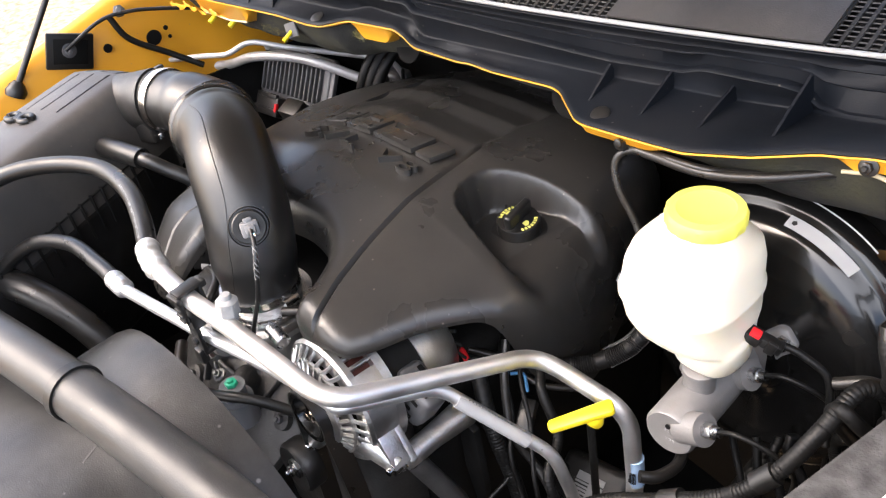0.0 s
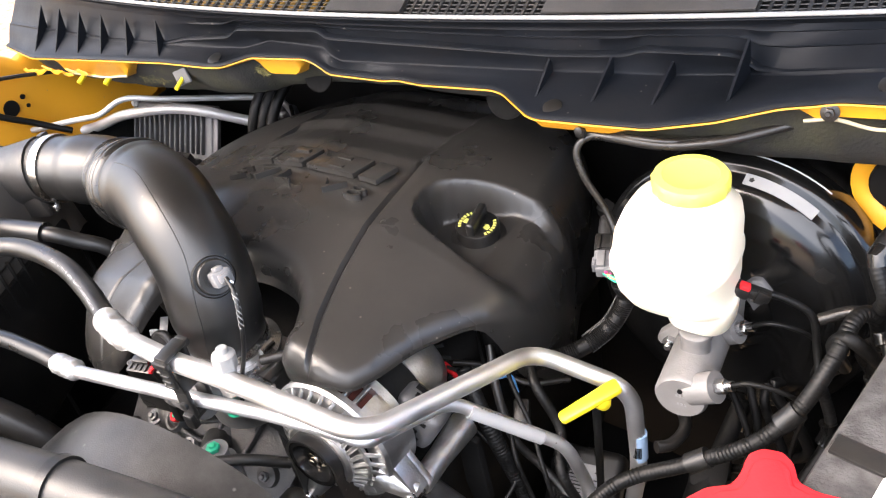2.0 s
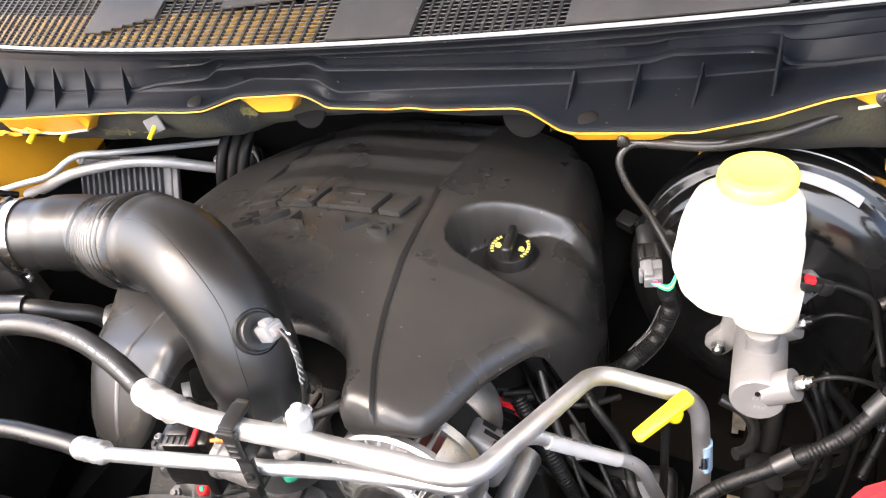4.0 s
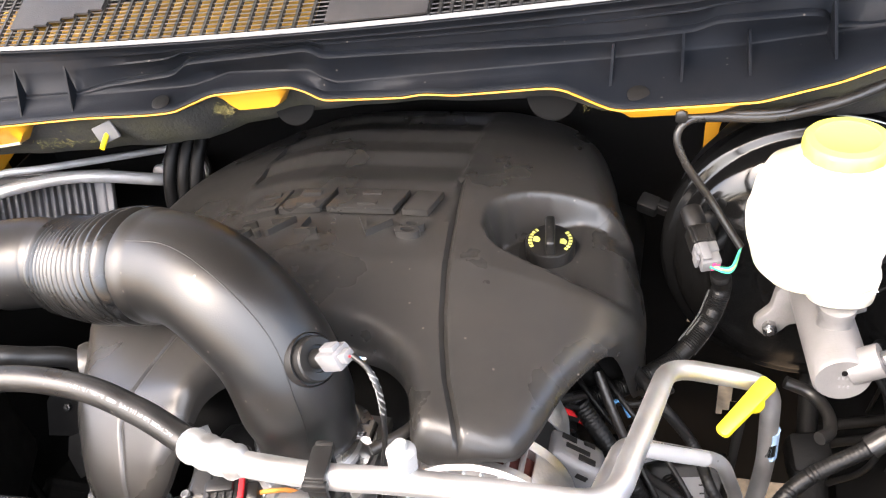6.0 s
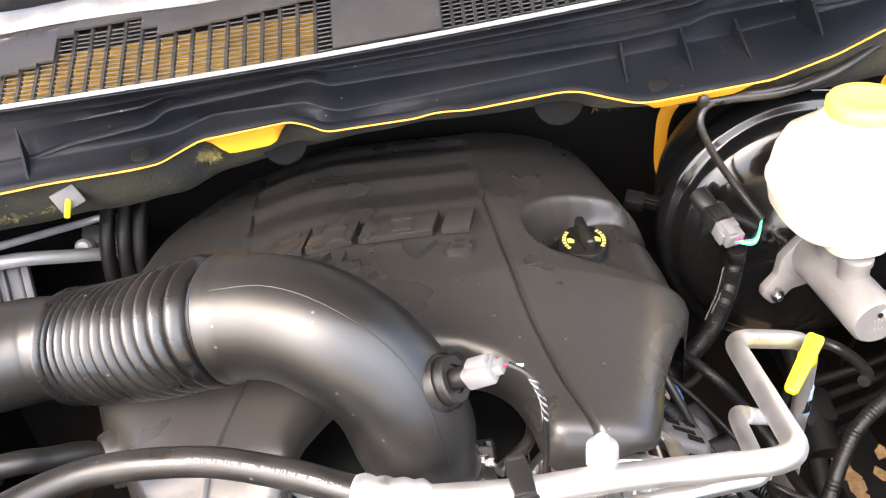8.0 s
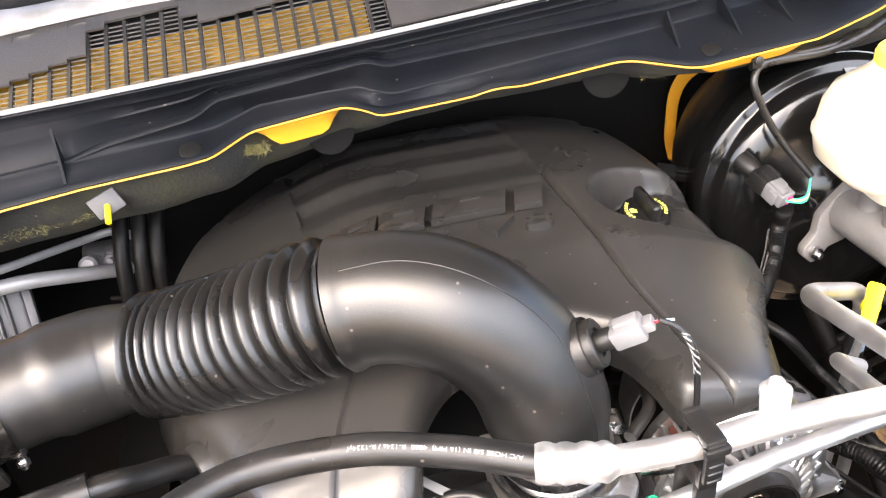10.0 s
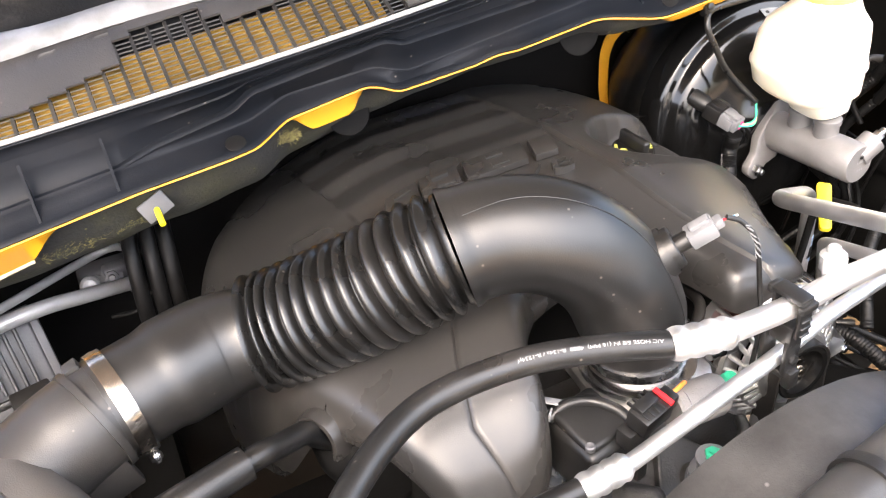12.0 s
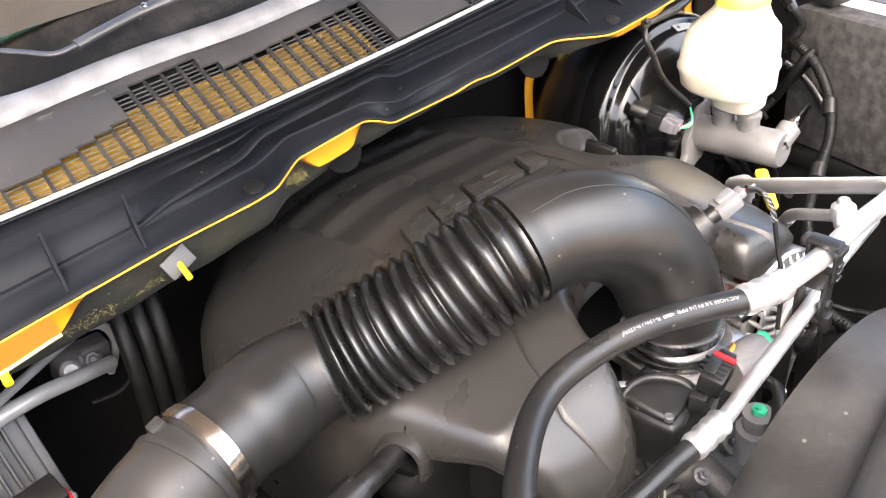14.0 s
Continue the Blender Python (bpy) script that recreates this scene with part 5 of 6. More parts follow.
part("rear_housing", lathe([(0.030, -0.168), (0.050, -0.163), (0.058, -0.146), (0.062, -0.118), (0.062, -0.106), (0.056, -0.104)], am, 56), CAST, alt)
part("rear_ring", lathe([(0.066, -0.058), (0.0735, -0.057), (0.0735, -0.046), (0.066, -0.045)], am, 56), CAST, alt)
part("winding", lathe([(0.0605, -0.048), (0.0655, -0.044), (0.0655, -0.018), (0.0605, -0.016)], am, 48), COPPER, alt, "dark copper winding")
band = [[am @ Vector((r * math.cos(radians(a)), r * math.sin(radians(a)), h)) for r, h in ((0.0715, -0.046), (0.0735, -0.040), (0.0735, -0.018), (0.0735, -0.010))] for a in range(168, 420, 7)]
part("body_band", sheet(band, 0.002), CAST, alt)
for k in range(11):
    a = radians(60 + 10.2 * k)
    part("fin", block(0.0060, 0.0044, 0.038, am @ Matrix.Translation((0.0705 * math.cos(a), 0.0705 * math.sin(a), -0.031)) @ pose(0, 0, 0, 0, 0, math.degrees(a) + 12), 0.001, 1), CAST, alt)
for k in range(24):
    a = 2 * math.pi * k / 24
    part("vent_slot", block(0.012, 0.004, 0.002, am @ Matrix.Translation((0.060 * math.cos(a + 0.14), 0.060 * math.sin(a + 0.14), -0.1605)) @ pose(0, 0, 0, 0, 0, math.degrees(a)), 0), DARK, alt)
lug = along((0.236, 0.296, 1.004), (0.05, -1, 0.1))
part("mounting_lug", joined(prism([(-0.040, 0.012), (-0.018, 0.030), (0.012, 0.020), (0.040, -0.016), (0.034, -0.034), (0.012, -0.036), (-0.020, -0.020)], 0.012, lug @ pose(0, 0, -0.030), 0.003), prism([(-0.040, 0.012), (-0.018, 0.030), (0.012, 0.020), (0.038, -0.014), (0.030, -0.018), (0.006, 0.010), (-0.016, 0.020), (-0.034, 0.006)], 0.026, lug @ pose(0, 0, -0.022), 0.002)), CAST, alt)
rear_m = Matrix.Translation((0.232, 0.368, 1.030)) @ pose(0, 0, 0, -8, 30, 0)
part("rear_cover", block(0.062, 0.040, 0.060, rear_m, 0.011, 3), GREYBOX, alt, "cast rear cover with cut-outs")
# Cut-outs are black plates: the shade of openings as colour.
for dx, dz, w, h in ((-0.012, 0.012, 0.016, 0.007), (0.010, 0.016, 0.012, 0.006), (-0.002, -0.002, 0.026, 0.006), (0.008, -0.014, 0.018, 0.007)):
    part("cut_out", block(w, 0.002, h, rear_m @ pose(dx, -0.0200, dz, 0, 0, 0), 0.0005, 1), MATTBLACK, alt)
    part("cut_out", block(w, h, 0.002, rear_m @ pose(dx, dz * 0.7, 0.0300), 0.0005, 1), MATTBLACK, alt)
pul = part("pulley", lathe([(0.010, 0.002), (0.029, 0.003), (0.033, 0.006), (0.030, 0.009), (0.031, 0.012), (0.030, 0.015), (0.031, 0.018), (0.030, 0.021), (0.034, 0.028), (0.032, 0.030), (0.027, 0.029), (0.024, 0.017), (0.012, 0.017)], am0, 40), GLOSS, alt, "black belt pulley")
part("pulley_bolt", joined(hexnut(0.011, 0.008, along(AC_ + ad * 0.016, ad)), lathe([(0.014, 0), (0.014, 0.002), (0.012, 0.003)], along(AC_ + ad * 0.016, ad), 24)), BRONZE, pul, "brassy pulley bolt")
for p, q in (((0.256, 0.300, 0.992), (0.264, 0.302, 0.987)), ((0.140, 0.275, 0.965), (0.130, 0.27, 0.950))):
    part("mounting_ear", sweep([Vector(p).lerp(AC_, 0.35), p, q], lambda s: 0.018 - 0.006 * s, 14), CAST, alt)
    part("mounting_bolt", hexnut(0.010, 0.010, along(q, (0.1, -1, 0))), STEEL, alt)
hub = AC_ + ad * 0.017
turns = [hub + Vector((0.0335 * math.cos(radians(a)), 0, 0.0335 * math.sin(radians(a)))) for a in range(196, -22, -12)]
run = [Vector((0.118, hub.y + 0.004, 0.80)), Vector((0.127, hub.y + 0.002, 0.92))] + turns + [Vector((0.204, hub.y + 0.004, 0.92)), Vector((0.210, hub.y + 0.008, 0.78))]
belt = thing("drive_belt", hub, "black ribbed rubber drive belt on the alternator pulley", "drive belt")
part("band", sheet([[p + Vector((0, dy, 0)) for dy in (-0.0125, 0.0125)] for p in run], 0.003), RUBBER, belt)
for k in range(6):
    ribline = []
    for i, p in enumerate(run):
        t = (run[min(i + 1, len(run) - 1)] - run[max(i - 1, 0)]).normalized()
        ribline.append(p + t.cross(Vector((0, 1, 0))).normalized() * 0.0018 + Vector((0, -0.010 + 0.004 * k, 0)))
    part("rib", sweep(ribline, 0.0013, 6), RUBBER, belt)
idl = thing("idler_pulley", (0.10, 0.26, 0.93), "small steel idler pulley below the alternator", "pulley")
part("wheel", lathe([(0.008, 0), (0.034, 0.002), (0.036, 0.006), (0.036, 0.026), (0.033, 0.03), (0.014, 0.026)], along((0.113, 0.266, 0.908), ad), 36), PLASTIC, idl)
part("bolt", joined(lathe([(0.014, 0.02), (0.014, 0.030), (0.010, 0.031)], along((0.113, 0.266, 0.908), ad), 24), hexnut(0.008, 0.008, along((0.113, 0.237, 0.910), ad))), STEEL, idl)

# ---- fan shroud, upper radiator hose, coolant neck ----
shroud = thing("fan_shroud", (0, 0.05, 0.7), "dusty grey-black plastic radiator fan shroud", "fan shroud")
rows = []
for k in range(33):
    a = radians(-20 + k * (220 / 32))
    c, s = math.cos(a), math.sin(a)
    R = 0.27
    ctr = Vector((0.05, 0, 0.85))
    rows.append([ctr + Vector((R * p * c, y + 0.012 * c, R * q * s)) for p, q, y in ((0.985, 0.985, 0.166), (1.0, 1.0, 0.168), (1.008, 1.006, 0.160), (1.012, 1.0, 0.13), (1.03, 0.975, 0.09), (1.06, 0.945, 0.06), (1.5, 0.94, 0.03), (2.2, 0.95, 0.01), (2.4, 0.96, -0.05))])
part("ring", sheet(rows, 0.004), SHROUD, shroud)
part("lip", sweep([r[0] + Vector((0, 0.001, 0)) for r in rows], 0.0035, 8), SHROUD, shroud)
for k in range(3, 30, 6):
    part("stiffening_rib", sweep([p + Vector((0, 0.001, 0.002)) for p in rows[k][3:7]], 0.0025, 6), SHROUD, shroud)
rh = thing("upper_radiator_hose", (-0.1, 0.05, 1.1), "thick grey-black rubber radiator hose with clamp", "radiator hose")
part("hose", sweep(spline([(-0.45, -0.04, 1.115), (-0.25, 0.01, 1.135), (-0.12, 0.037, 1.14), (0.03, 0.067, 1.135), (0.18, 0.095, 1.125), (0.30, 0.115, 1.11), (0.42, 0.12, 1.08), (0.50, 0.10, 1.0)], 0.01), 0.030, 28), GREYHOSE, rh)
part("clamp", lathe([(0.030, -0.006), (0.0335, -0.006), (0.0335, 0.006), (0.030, 0.006)], along((0.025, 0.066, 1.135), (0.15, 0.03, -0.005)), 32), PLASTIC, rh, "black ring clamp")
lh = thing("lower_hose", (-0.15, 0.15, 1.0), "dark rubber coolant hose behind the fan shroud", "hose")
part("hose", sweep(spline([(-0.50, 0.05, 1.045), (-0.38, 0.10, 1.045), (-0.30, 0.135, 1.015), (-0.24, 0.16, 0.95), (-0.22, 0.17, 0.84)], 0.01), 0.022, 22), RUBBER, lh)
cn = thing("coolant_bleeder", (0.024, 0.225, 1.0), "grey fitting with a green cap", "fitting")
part("body", lathe([(0.022, -0.06), (0.022, -0.02), (0.015, -0.018), (0.015, -0.004), (0.017, -0.002), (0.017, 0.002), (0.010, 0.003)], pose(0.024, 0.228, 1.008), 24), CONNECT, cn)
part("cap", hexnut(0.0085, 0.006, pose(0.024, 0.228, 1.011)), GREEN, cn, "green cap")

# ---- battery side ----
bat = thing("battery", (0.78, 0.48, 0.95), "battery in a grey felt jacket with a white label", "battery")
part("strap", block(0.215, 0.02, 0.004, pose(0.768, 0.36, 1.200, 0, 0, -9), 0.001), RUBBER, bat, "black hold-down strap")
part("jacket", block(0.20, 0.33, 0.24, pose(0.768, 0.44, 1.077, 0, 0, -9), 0.008), FELT, bat, "grey fibrous felt jacket")
part("case", block(0.150, 0.29, 0.02, pose(0.790, 0.44, 1.192, 0, 0, -9), 0.006), WHITE, bat, "white case top")
part("label", block(0.11, 0.24, 0.004, pose(0.800, 0.44, 1.203, 0, 0, -9), 0.002), GREYBOX, bat, "grey label panel")
boot = thing("terminal_boot", (0.62, 0.31, 1.17), "red plastic battery terminal cover", "terminal cover")
BOOT = [(0.580, 0.20), (0.73, 0.20), (0.74, 0.28), (0.70, 0.332), (0.664, 0.327), (0.649, 0.330), (0.642, 0.345), (0.631, 0.353), (0.615, 0.349), (0.607, 0.339), (0.608, 0.322), (0.605, 0.306), (0.589, 0.295), (0.578, 0.278)]
part("skirt", prism(BOOT, 0.042, pose(0, 0, 1.160), 0.005), RED, boot)
part("lid", prism([(0.640 + (x - 0.640) * 0.80, 0.275 + (y - 0.275) * 0.84) for x, y in BOOT], 0.010, pose(0, 0, 1.196), 0.0035), RED, boot, "raised red lid")

# ---- passenger-side firewall ----
pcm = thing("engine_control_module", (-0.64, 0.78, 0.9), "finned grey aluminium engine control module", "control module")
pm = pose(-0.682, 0.80, 0.965, 62, 0, 8)
part("housing", joined(block(0.21, 0.15, 0.026, pm, 0.006, 3), block(0.222, 0.018, 0.010, pm @ pose(0, 0.070, 0.002), 0.003), block(0.018, 0.16, 0.012, pm @ pose(0.106, -0.004, 0.004), 0.003)), GREYBOX, pcm)
for k in range(14):
    part("cooling_fin", block(0.0050, 0.082, 0.011, pm @ pose(-0.092 + k * 0.0135, 0.022, 0.017), 0.0015, 1), GREYBOX, pcm)
for x, y in ((0.108, 0.066), (0.108, -0.062), (-0.098, 0.070)):
    part("screw", joined(lathe([(0.008, 0), (0.008, 0.008), (0.006, 0.010)], pm @ pose(x, y, 0.008), 16), lathe([(0.004, 0.010), (0.004, 0.013)], pm @ pose(x, y, 0.008), 12)), ALUDULL, pcm)
for x in (-0.050, 0.045):
    plug_m = pm @ pose(x, -0.048, 0.026)
    con = part("connector", joined(block(0.070, 0.042, 0.026, plug_m, 0.004), block(0.060, 0.010, 0.010, plug_m @ pose(0, 0.022, 0.010), 0.002), block(0.076, 0.006, 0.018, plug_m @ pose(0, -0.006, 0.006), 0.001)), PLASTIC, pcm, "black module connector")
    part("lock", block(0.006, 0.018, 0.008, plug_m @ pose(0.034, 0.0, 0.014), 0.001), RED, con, "red lock tab")
l1 = thing("heater_pipe", (-0.7, 0.8, 1.03), "bright aluminium pipe along the firewall", "pipe")
part("pipe", sweep(spline([(-0.93, 0.62, 1.02), (-0.83, 0.705, 1.018), (-0.78, 0.72, 1.032), (-0.725, 0.740, 1.052), (-0.63, 0.775, 1.062), (-0.56, 0.80, 1.055), (-0.50, 0.84, 1.025), (-0.45, 0.88, 0.995)], 0.008), 0.0100, 16), ALUDULL, l1)
l2 = thing("thin_refrigerant_pipe", (-0.6, 0.85, 1.06), "thin bright aluminium pipe along the firewall", "pipe")
part("pipe", sweep(spline([(-0.90, 0.58, 1.06), (-0.76, 0.65, 1.082), (-0.70, 0.675, 1.092), (-0.658, 0.711, 1.113), (-0.60, 0.755, 1.10), (-0.50, 0.870, 1.058), (-0.462, 0.888, 1.055), (-0.442, 0.893, 1.046), (-0.432, 0.900, 1.020), (-0.436, 0.905, 0.99), (-0.45, 0.91, 0.96)], 0.008), 0.0056, 12), ALUDULL, l2)
vb = thing("expansion_valve", (-0.47, 0.91, 1.0), "cast aluminium valve block with a bolt on the firewall", "valve")
part("block", joined(block(0.074, 0.034, 0.044, pose(-0.478, 0.912, 1.0, 14, 6, 8), 0.008, 3), block(0.040, 0.020, 0.030, pose(-0.462, 0.897, 1.010, 14, 6, 8), 0.007, 3), lathe([(0.020, -0.01), (0.020, 0.006), (0.016, 0.012), (0.010, 0.013)], along((-0.496, 0.895, 1.000), (0, -1, 0.5)), 24)), GREYBOX, vb)
part("bolt", joined(lathe([(0.015, 0), (0.015, 0.003), (0.011, 0.004)], along((-0.470, 0.888, 1.010), (0, -1, 0.5)), 20), hexnut(0.010, 0.012, along((-0.470, 0.886, 1.011), (0, -1, 0.5)))), GREYBOX, vb)
part("fitting", lathe([(0.013, 0), (0.013, 0.014), (0.009, 0.018)], along((-0.500, 0.882, 1.012), (0, -1, 0.5)), 20), ALUDULL, vb)
part("bracket", sweep(spline([(-0.43, 0.90, 1.035), (-0.415, 0.885, 1.02), (-0.42, 0.875, 0.985), (-0.45, 0.87, 0.955), (-0.49, 0.88, 0.95)], 0.006), 0.0035, 8), DARK, vb, "dark wire bracket round the valve")
for k, x in enumerate((-0.420, -0.396, -0.374)):
    h = thing("heater_hose", (x, 0.9, 0.9), "black rubber heater hose behind the engine", "hose", "heater hoses")
    part("hose", sweep(spline([(x, 0.93, 1.12), (x - 0.01, 0.85, 1.10), (x - 0.02, 0.80, 1.02), (x - 0.03, 0.80, 0.85)], 0.01), 0.0105, 16), LOOM, h)
pin = thing("panel_fastener", (-0.389, 0.66, 1.21), "yellow panel stud with a white washer", "fastener", "panel studs")
part("washer", block(0.033, 0.025, 0.004, along((-0.389, 0.662, 1.223), (0.05, -1, 0.15)) @ pose(0, 0, 0, 0, 0, 22), 0.0018, 2), WASHER, pin, "milky square washer")
part("stud", sweep([(-0.389, 0.668, 1.224), (-0.388, 0.642, 1.211)], 0.0034, 12), DIP, pin)
solid("firewall_plug", lathe([(0.027, 0), (0.027, 0.002), (0.024, 0.003), (0.004, 0.0035)], along((-0.143, 0.716, 1.236), (0, -1, 0.40)), 36), MATTBLACK, "round black rubber plug in the firewall pad", "plug")
part("print", print_on_hose("A/C HOSE 5/8 IN (16 MM)  4860  R-134a / R-1234yf", HOSE1, 0.010, 0.0058, Vector((0.1, -0.6, 0.8))), HOSEPRINT, suction, "worn grey printed hose marking")
for k in range(7):
    i = len(HOSE1) - 34 + 2 * k
    p, q = HOSE1[i], HOSE1[i + 1]
    t = (q - p).normalized()
    out = Vector((-0.75, -0.55, 0.35))
    out = (out - t * out.dot(t)).normalized()
    part("print_bar", block(0.0056 if k % 3 else 0.0042, 0.0058, 0.0006, Matrix.Translation(p + out * 0.0121) @ Matrix((t, out.cross(t), out)).transposed().to_4x4(), 0), HOSEPRINT, suction)
solid("firewall_plug", lathe([(0.029, 0), (0.029, 0.002), (0.026, 0.003), (0.004, 0.0035)], along((0.182, 0.712, 1.252), (0, -1, 0.35)), 36), MATTBLACK, "round black rubber plug in the firewall pad", "plug")
# ---- looms, hoses and small hardware ----
def loom(name, pts, r, label, category="wiring loom", ribs=True, mat=None, group="", pitch=0.0045):
    t = thing(name, pts[0], label, category, group)
    path = spline(pts, 0.0015 if ribs else 0.006)
    total = sum((b - a).length for a, b in zip(path, path[1:]))
    n = max(1, round(total / pitch))
    part("sheath", sweep(path, (lambda s: r * (0.9 + 0.1 * abs(math.sin(math.pi * n * s)))) if ribs else r, 14), mat or LOOM, t)
    return t


big = loom("battery_loom", [(0.40, 0.36, 0.90), (0.45, 0.42, 0.965), (0.52, 0.452, 1.005), (0.578, 0.470, 1.048), (0.612, 0.495, 1.088), (0.630, 0.530, 1.128), (0.640, 0.575, 1.155), (0.655, 0.60, 1.14), (0.66, 0.63, 1.08)], 0.0088, "thick black ribbed wiring loom beside the battery")
for p, d in (((0.530, 0.456, 1.012), (1, 0.4, 0.75)), ((0.607, 0.491, 1.082), (0.6, 0.45, 0.8))):
    part("tape_wrap", sweep([Vector(p) - Vector(d).normalized() * 0.012, p, Vector(p) + Vector(d).normalized() * 0.012], 0.0115, 14), RUBBER, big)
loom("fender_loom", [(0.66, 0.62, 1.05), (0.665, 0.58, 1.10), (0.655, 0.555, 1.135), (0.638, 0.55, 1.15), (0.625, 0.565, 1.12), (0.635, 0.60, 1.06)], 0.0072, "black taped wiring branch by the battery", ribs=False)
loom("sensor_branch", [(0.545, 0.612, 1.125), (0.565, 0.618, 1.118), (0.592, 0.622, 1.10), (0.603, 0.615, 1.06), (0.612, 0.60, 1.03)], 0.0043, "thin black sensor wiring from the reservoir")
br = loom("braided_hose", [(0.375, 0.612, 1.085), (0.378, 0.622, 1.05), (0.362, 0.600, 1.012), (0.33, 0.566, 0.990), (0.284, 0.528, 0.984), (0.24, 0.50, 0.985), (0.20, 0.48, 0.99)], 0.0115, "black braided hose curving under the engine cover", "hose", pitch=0.003)
for k in range(7):
    p = spline([(0.345, 0.580, 0.999), (0.365, 0.604, 1.018), (0.376, 0.620, 1.045)], 0.004)
    off = Vector((math.cos(k * 0.9), math.sin(k * 0.9) * 0.5, math.sin(k * 0.9))) * 0.0118
    part("braid_strand", sweep([q + off for q in p], 0.0012, 6), FELT, br)
loom("alternator_loom", [(0.235, 0.46, 1.02), (0.265, 0.44, 0.985), (0.29, 0.43, 0.94), (0.315, 0.43, 0.87), (0.33, 0.43, 0.78), (0.35, 0.42, 0.66)], 0.0105, "black ribbed wiring loom behind the alternator")
loom("starter_cable", [(0.25, 0.50, 1.03), (0.272, 0.47, 0.99), (0.30, 0.45, 0.935), (0.335, 0.455, 0.89), (0.385, 0.44, 0.86), (0.43, 0.40, 0.865)], 0.0055, "thin black engine cable", "cable", ribs=False, mat=RUBBER)
loom("cross_cable", [(0.21, 0.47, 1.01), (0.245, 0.50, 0.99), (0.29, 0.51, 0.97), (0.33, 0.55, 0.955)], 0.004, "thin black engine cable", "cable", ribs=False, mat=RUBBER)
loom("red_cable", [(0.19, 0.47, 1.005), (0.23, 0.455, 1.005), (0.255, 0.452, 0.99)], 0.0045, "short red battery cable under the cover", "cable", ribs=False, mat=RED)
loom("lower_loom", [(0.42, 0.30, 0.84), (0.40, 0.38, 0.87), (0.37, 0.44, 0.86), (0.33, 0.50, 0.85)], 0.011, "black ribbed wiring loom low in the bay")
loom("vacuum_hose", [(0.478, 0.47, 0.99), (0.49, 0.485, 0.985), (0.492, 0.52, 0.975), (0.478, 0.545, 0.975), (0.45, 0.55, 0.985)], 0.007, "short black vacuum hose below the master cylinder", "hose", ribs=False, mat=RUBBER)
plug = thing("harness_plug", (0.27, 0.47, 0.96), "black electrical plug with a blue wire", "plug")
part("shell", block(0.020, 0.045, 0.018, pose(0.300, 0.475, 0.945, 30, 0, 25), 0.003), PLASTIC, plug)
part("wire", sweep(spline([(0.285, 0.495, 0.965), (0.275, 0.50, 0.985), (0.262, 0.49, 0.985)], 0.004), 0.0022, 8), BLUE, plug)
plug2 = thing("harness_plug", (0.31, 0.79, 1.05), "black plug with a red lock beside the cover", "plug")
part("shell", joined(block(0.05, 0.016, 0.016, pose(0.315, 0.76, 1.06, 20, 10, -20), 0.003), block(0.026, 0.022, 0.020, pose(0.290, 0.765, 1.064, 20, 10, -20), 0.003), block(0.03, 0.005, 0.005, pose(0.315, 0.75, 1.070, 20, 10, -20), 0.001)), DARK, plug2)
part("lock", block(0.005, 0.008, 0.006, pose(0.336, 0.752, 1.058, 20, 10, -20), 0.001), RED, plug2, "red lock tab")

# alternator strut, sticker
st = thing("alternator_strut", (0.26, 0.33, 0.97), "cast aluminium strut bolted beside the alternator", "bracket")
part("tube", sweep([(0.258, 0.318, 0.977), (0.257, 0.36, 0.977), (0.256, 0.415, 0.975)], lambda s: 0.0145 + 0.004 * smooth01((s - 0.85) / 0.15), 20), CAST, st)
part("bolt", hexnut(0.0115, 0.012, along((0.258, 0.318, 0.977), (0, -1, 0))), STEEL, st)
part("web", prism([(0.0, 0.0), (0.03, -0.01), (0.035, -0.12), (0.02, -0.20), (0.0, -0.10)], 0.012, along((0.245, 0.42, 0.965), (0, -1, 0)) @ pose(0, 0, 0), 0.003), DARK, st)
part("lower_arm", sweep([(0.255, 0.33, 0.96), (0.285, 0.36, 0.88), (0.30, 0.38, 0.78)], 0.013, 14), CASTDARK, st)
stk = thing("barcode_sticker", (0.35, 0.53, 0.80), "white barcode sticker on a black canister", "sticker")
sm = Matrix.Translation((0.356, 0.512, 0.800)) @ pose(0, 0, 0, 35, 0, 10)
part("canister", block(0.10, 0.10, 0.05, sm @ pose(0, 0, -0.028), 0.012, 3), PLASTIC, stk)
part("paper", block(0.040, 0.054, 0.0012, sm, 0.0003), PAPER, stk, "white paper label")
part("number", (lambda b: (bmesh.ops.transform(b, matrix=sm @ pose(0.020, 0.012, 0.0009, 0, 0, 90) @ pose(-0.02, -0.008, 0), verts=b.verts[:]), b)[1])(lettering("711", 0.02)), RUBBER, stk, "black printed number")
for k in range(11):
    part("barcode_bar", block(0.024, 0.0012 + 0.0009 * (k % 3 == 0), 0.0008, sm @ pose(-0.012, -0.030 + k * 0.0045, 0.0006), 0), RUBBER, stk)

# frame, steering and liner below, plus added panels that close gaps
rail = thing("frame_rail", (0.50, 0.45, 0.55), "dark steel frame rail low in the bay", "frame rail")
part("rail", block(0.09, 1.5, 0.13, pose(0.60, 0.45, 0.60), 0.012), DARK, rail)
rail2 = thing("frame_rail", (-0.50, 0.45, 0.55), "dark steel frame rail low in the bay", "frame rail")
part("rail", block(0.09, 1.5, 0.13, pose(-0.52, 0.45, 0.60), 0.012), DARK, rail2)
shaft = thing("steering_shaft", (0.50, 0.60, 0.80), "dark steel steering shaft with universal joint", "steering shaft")
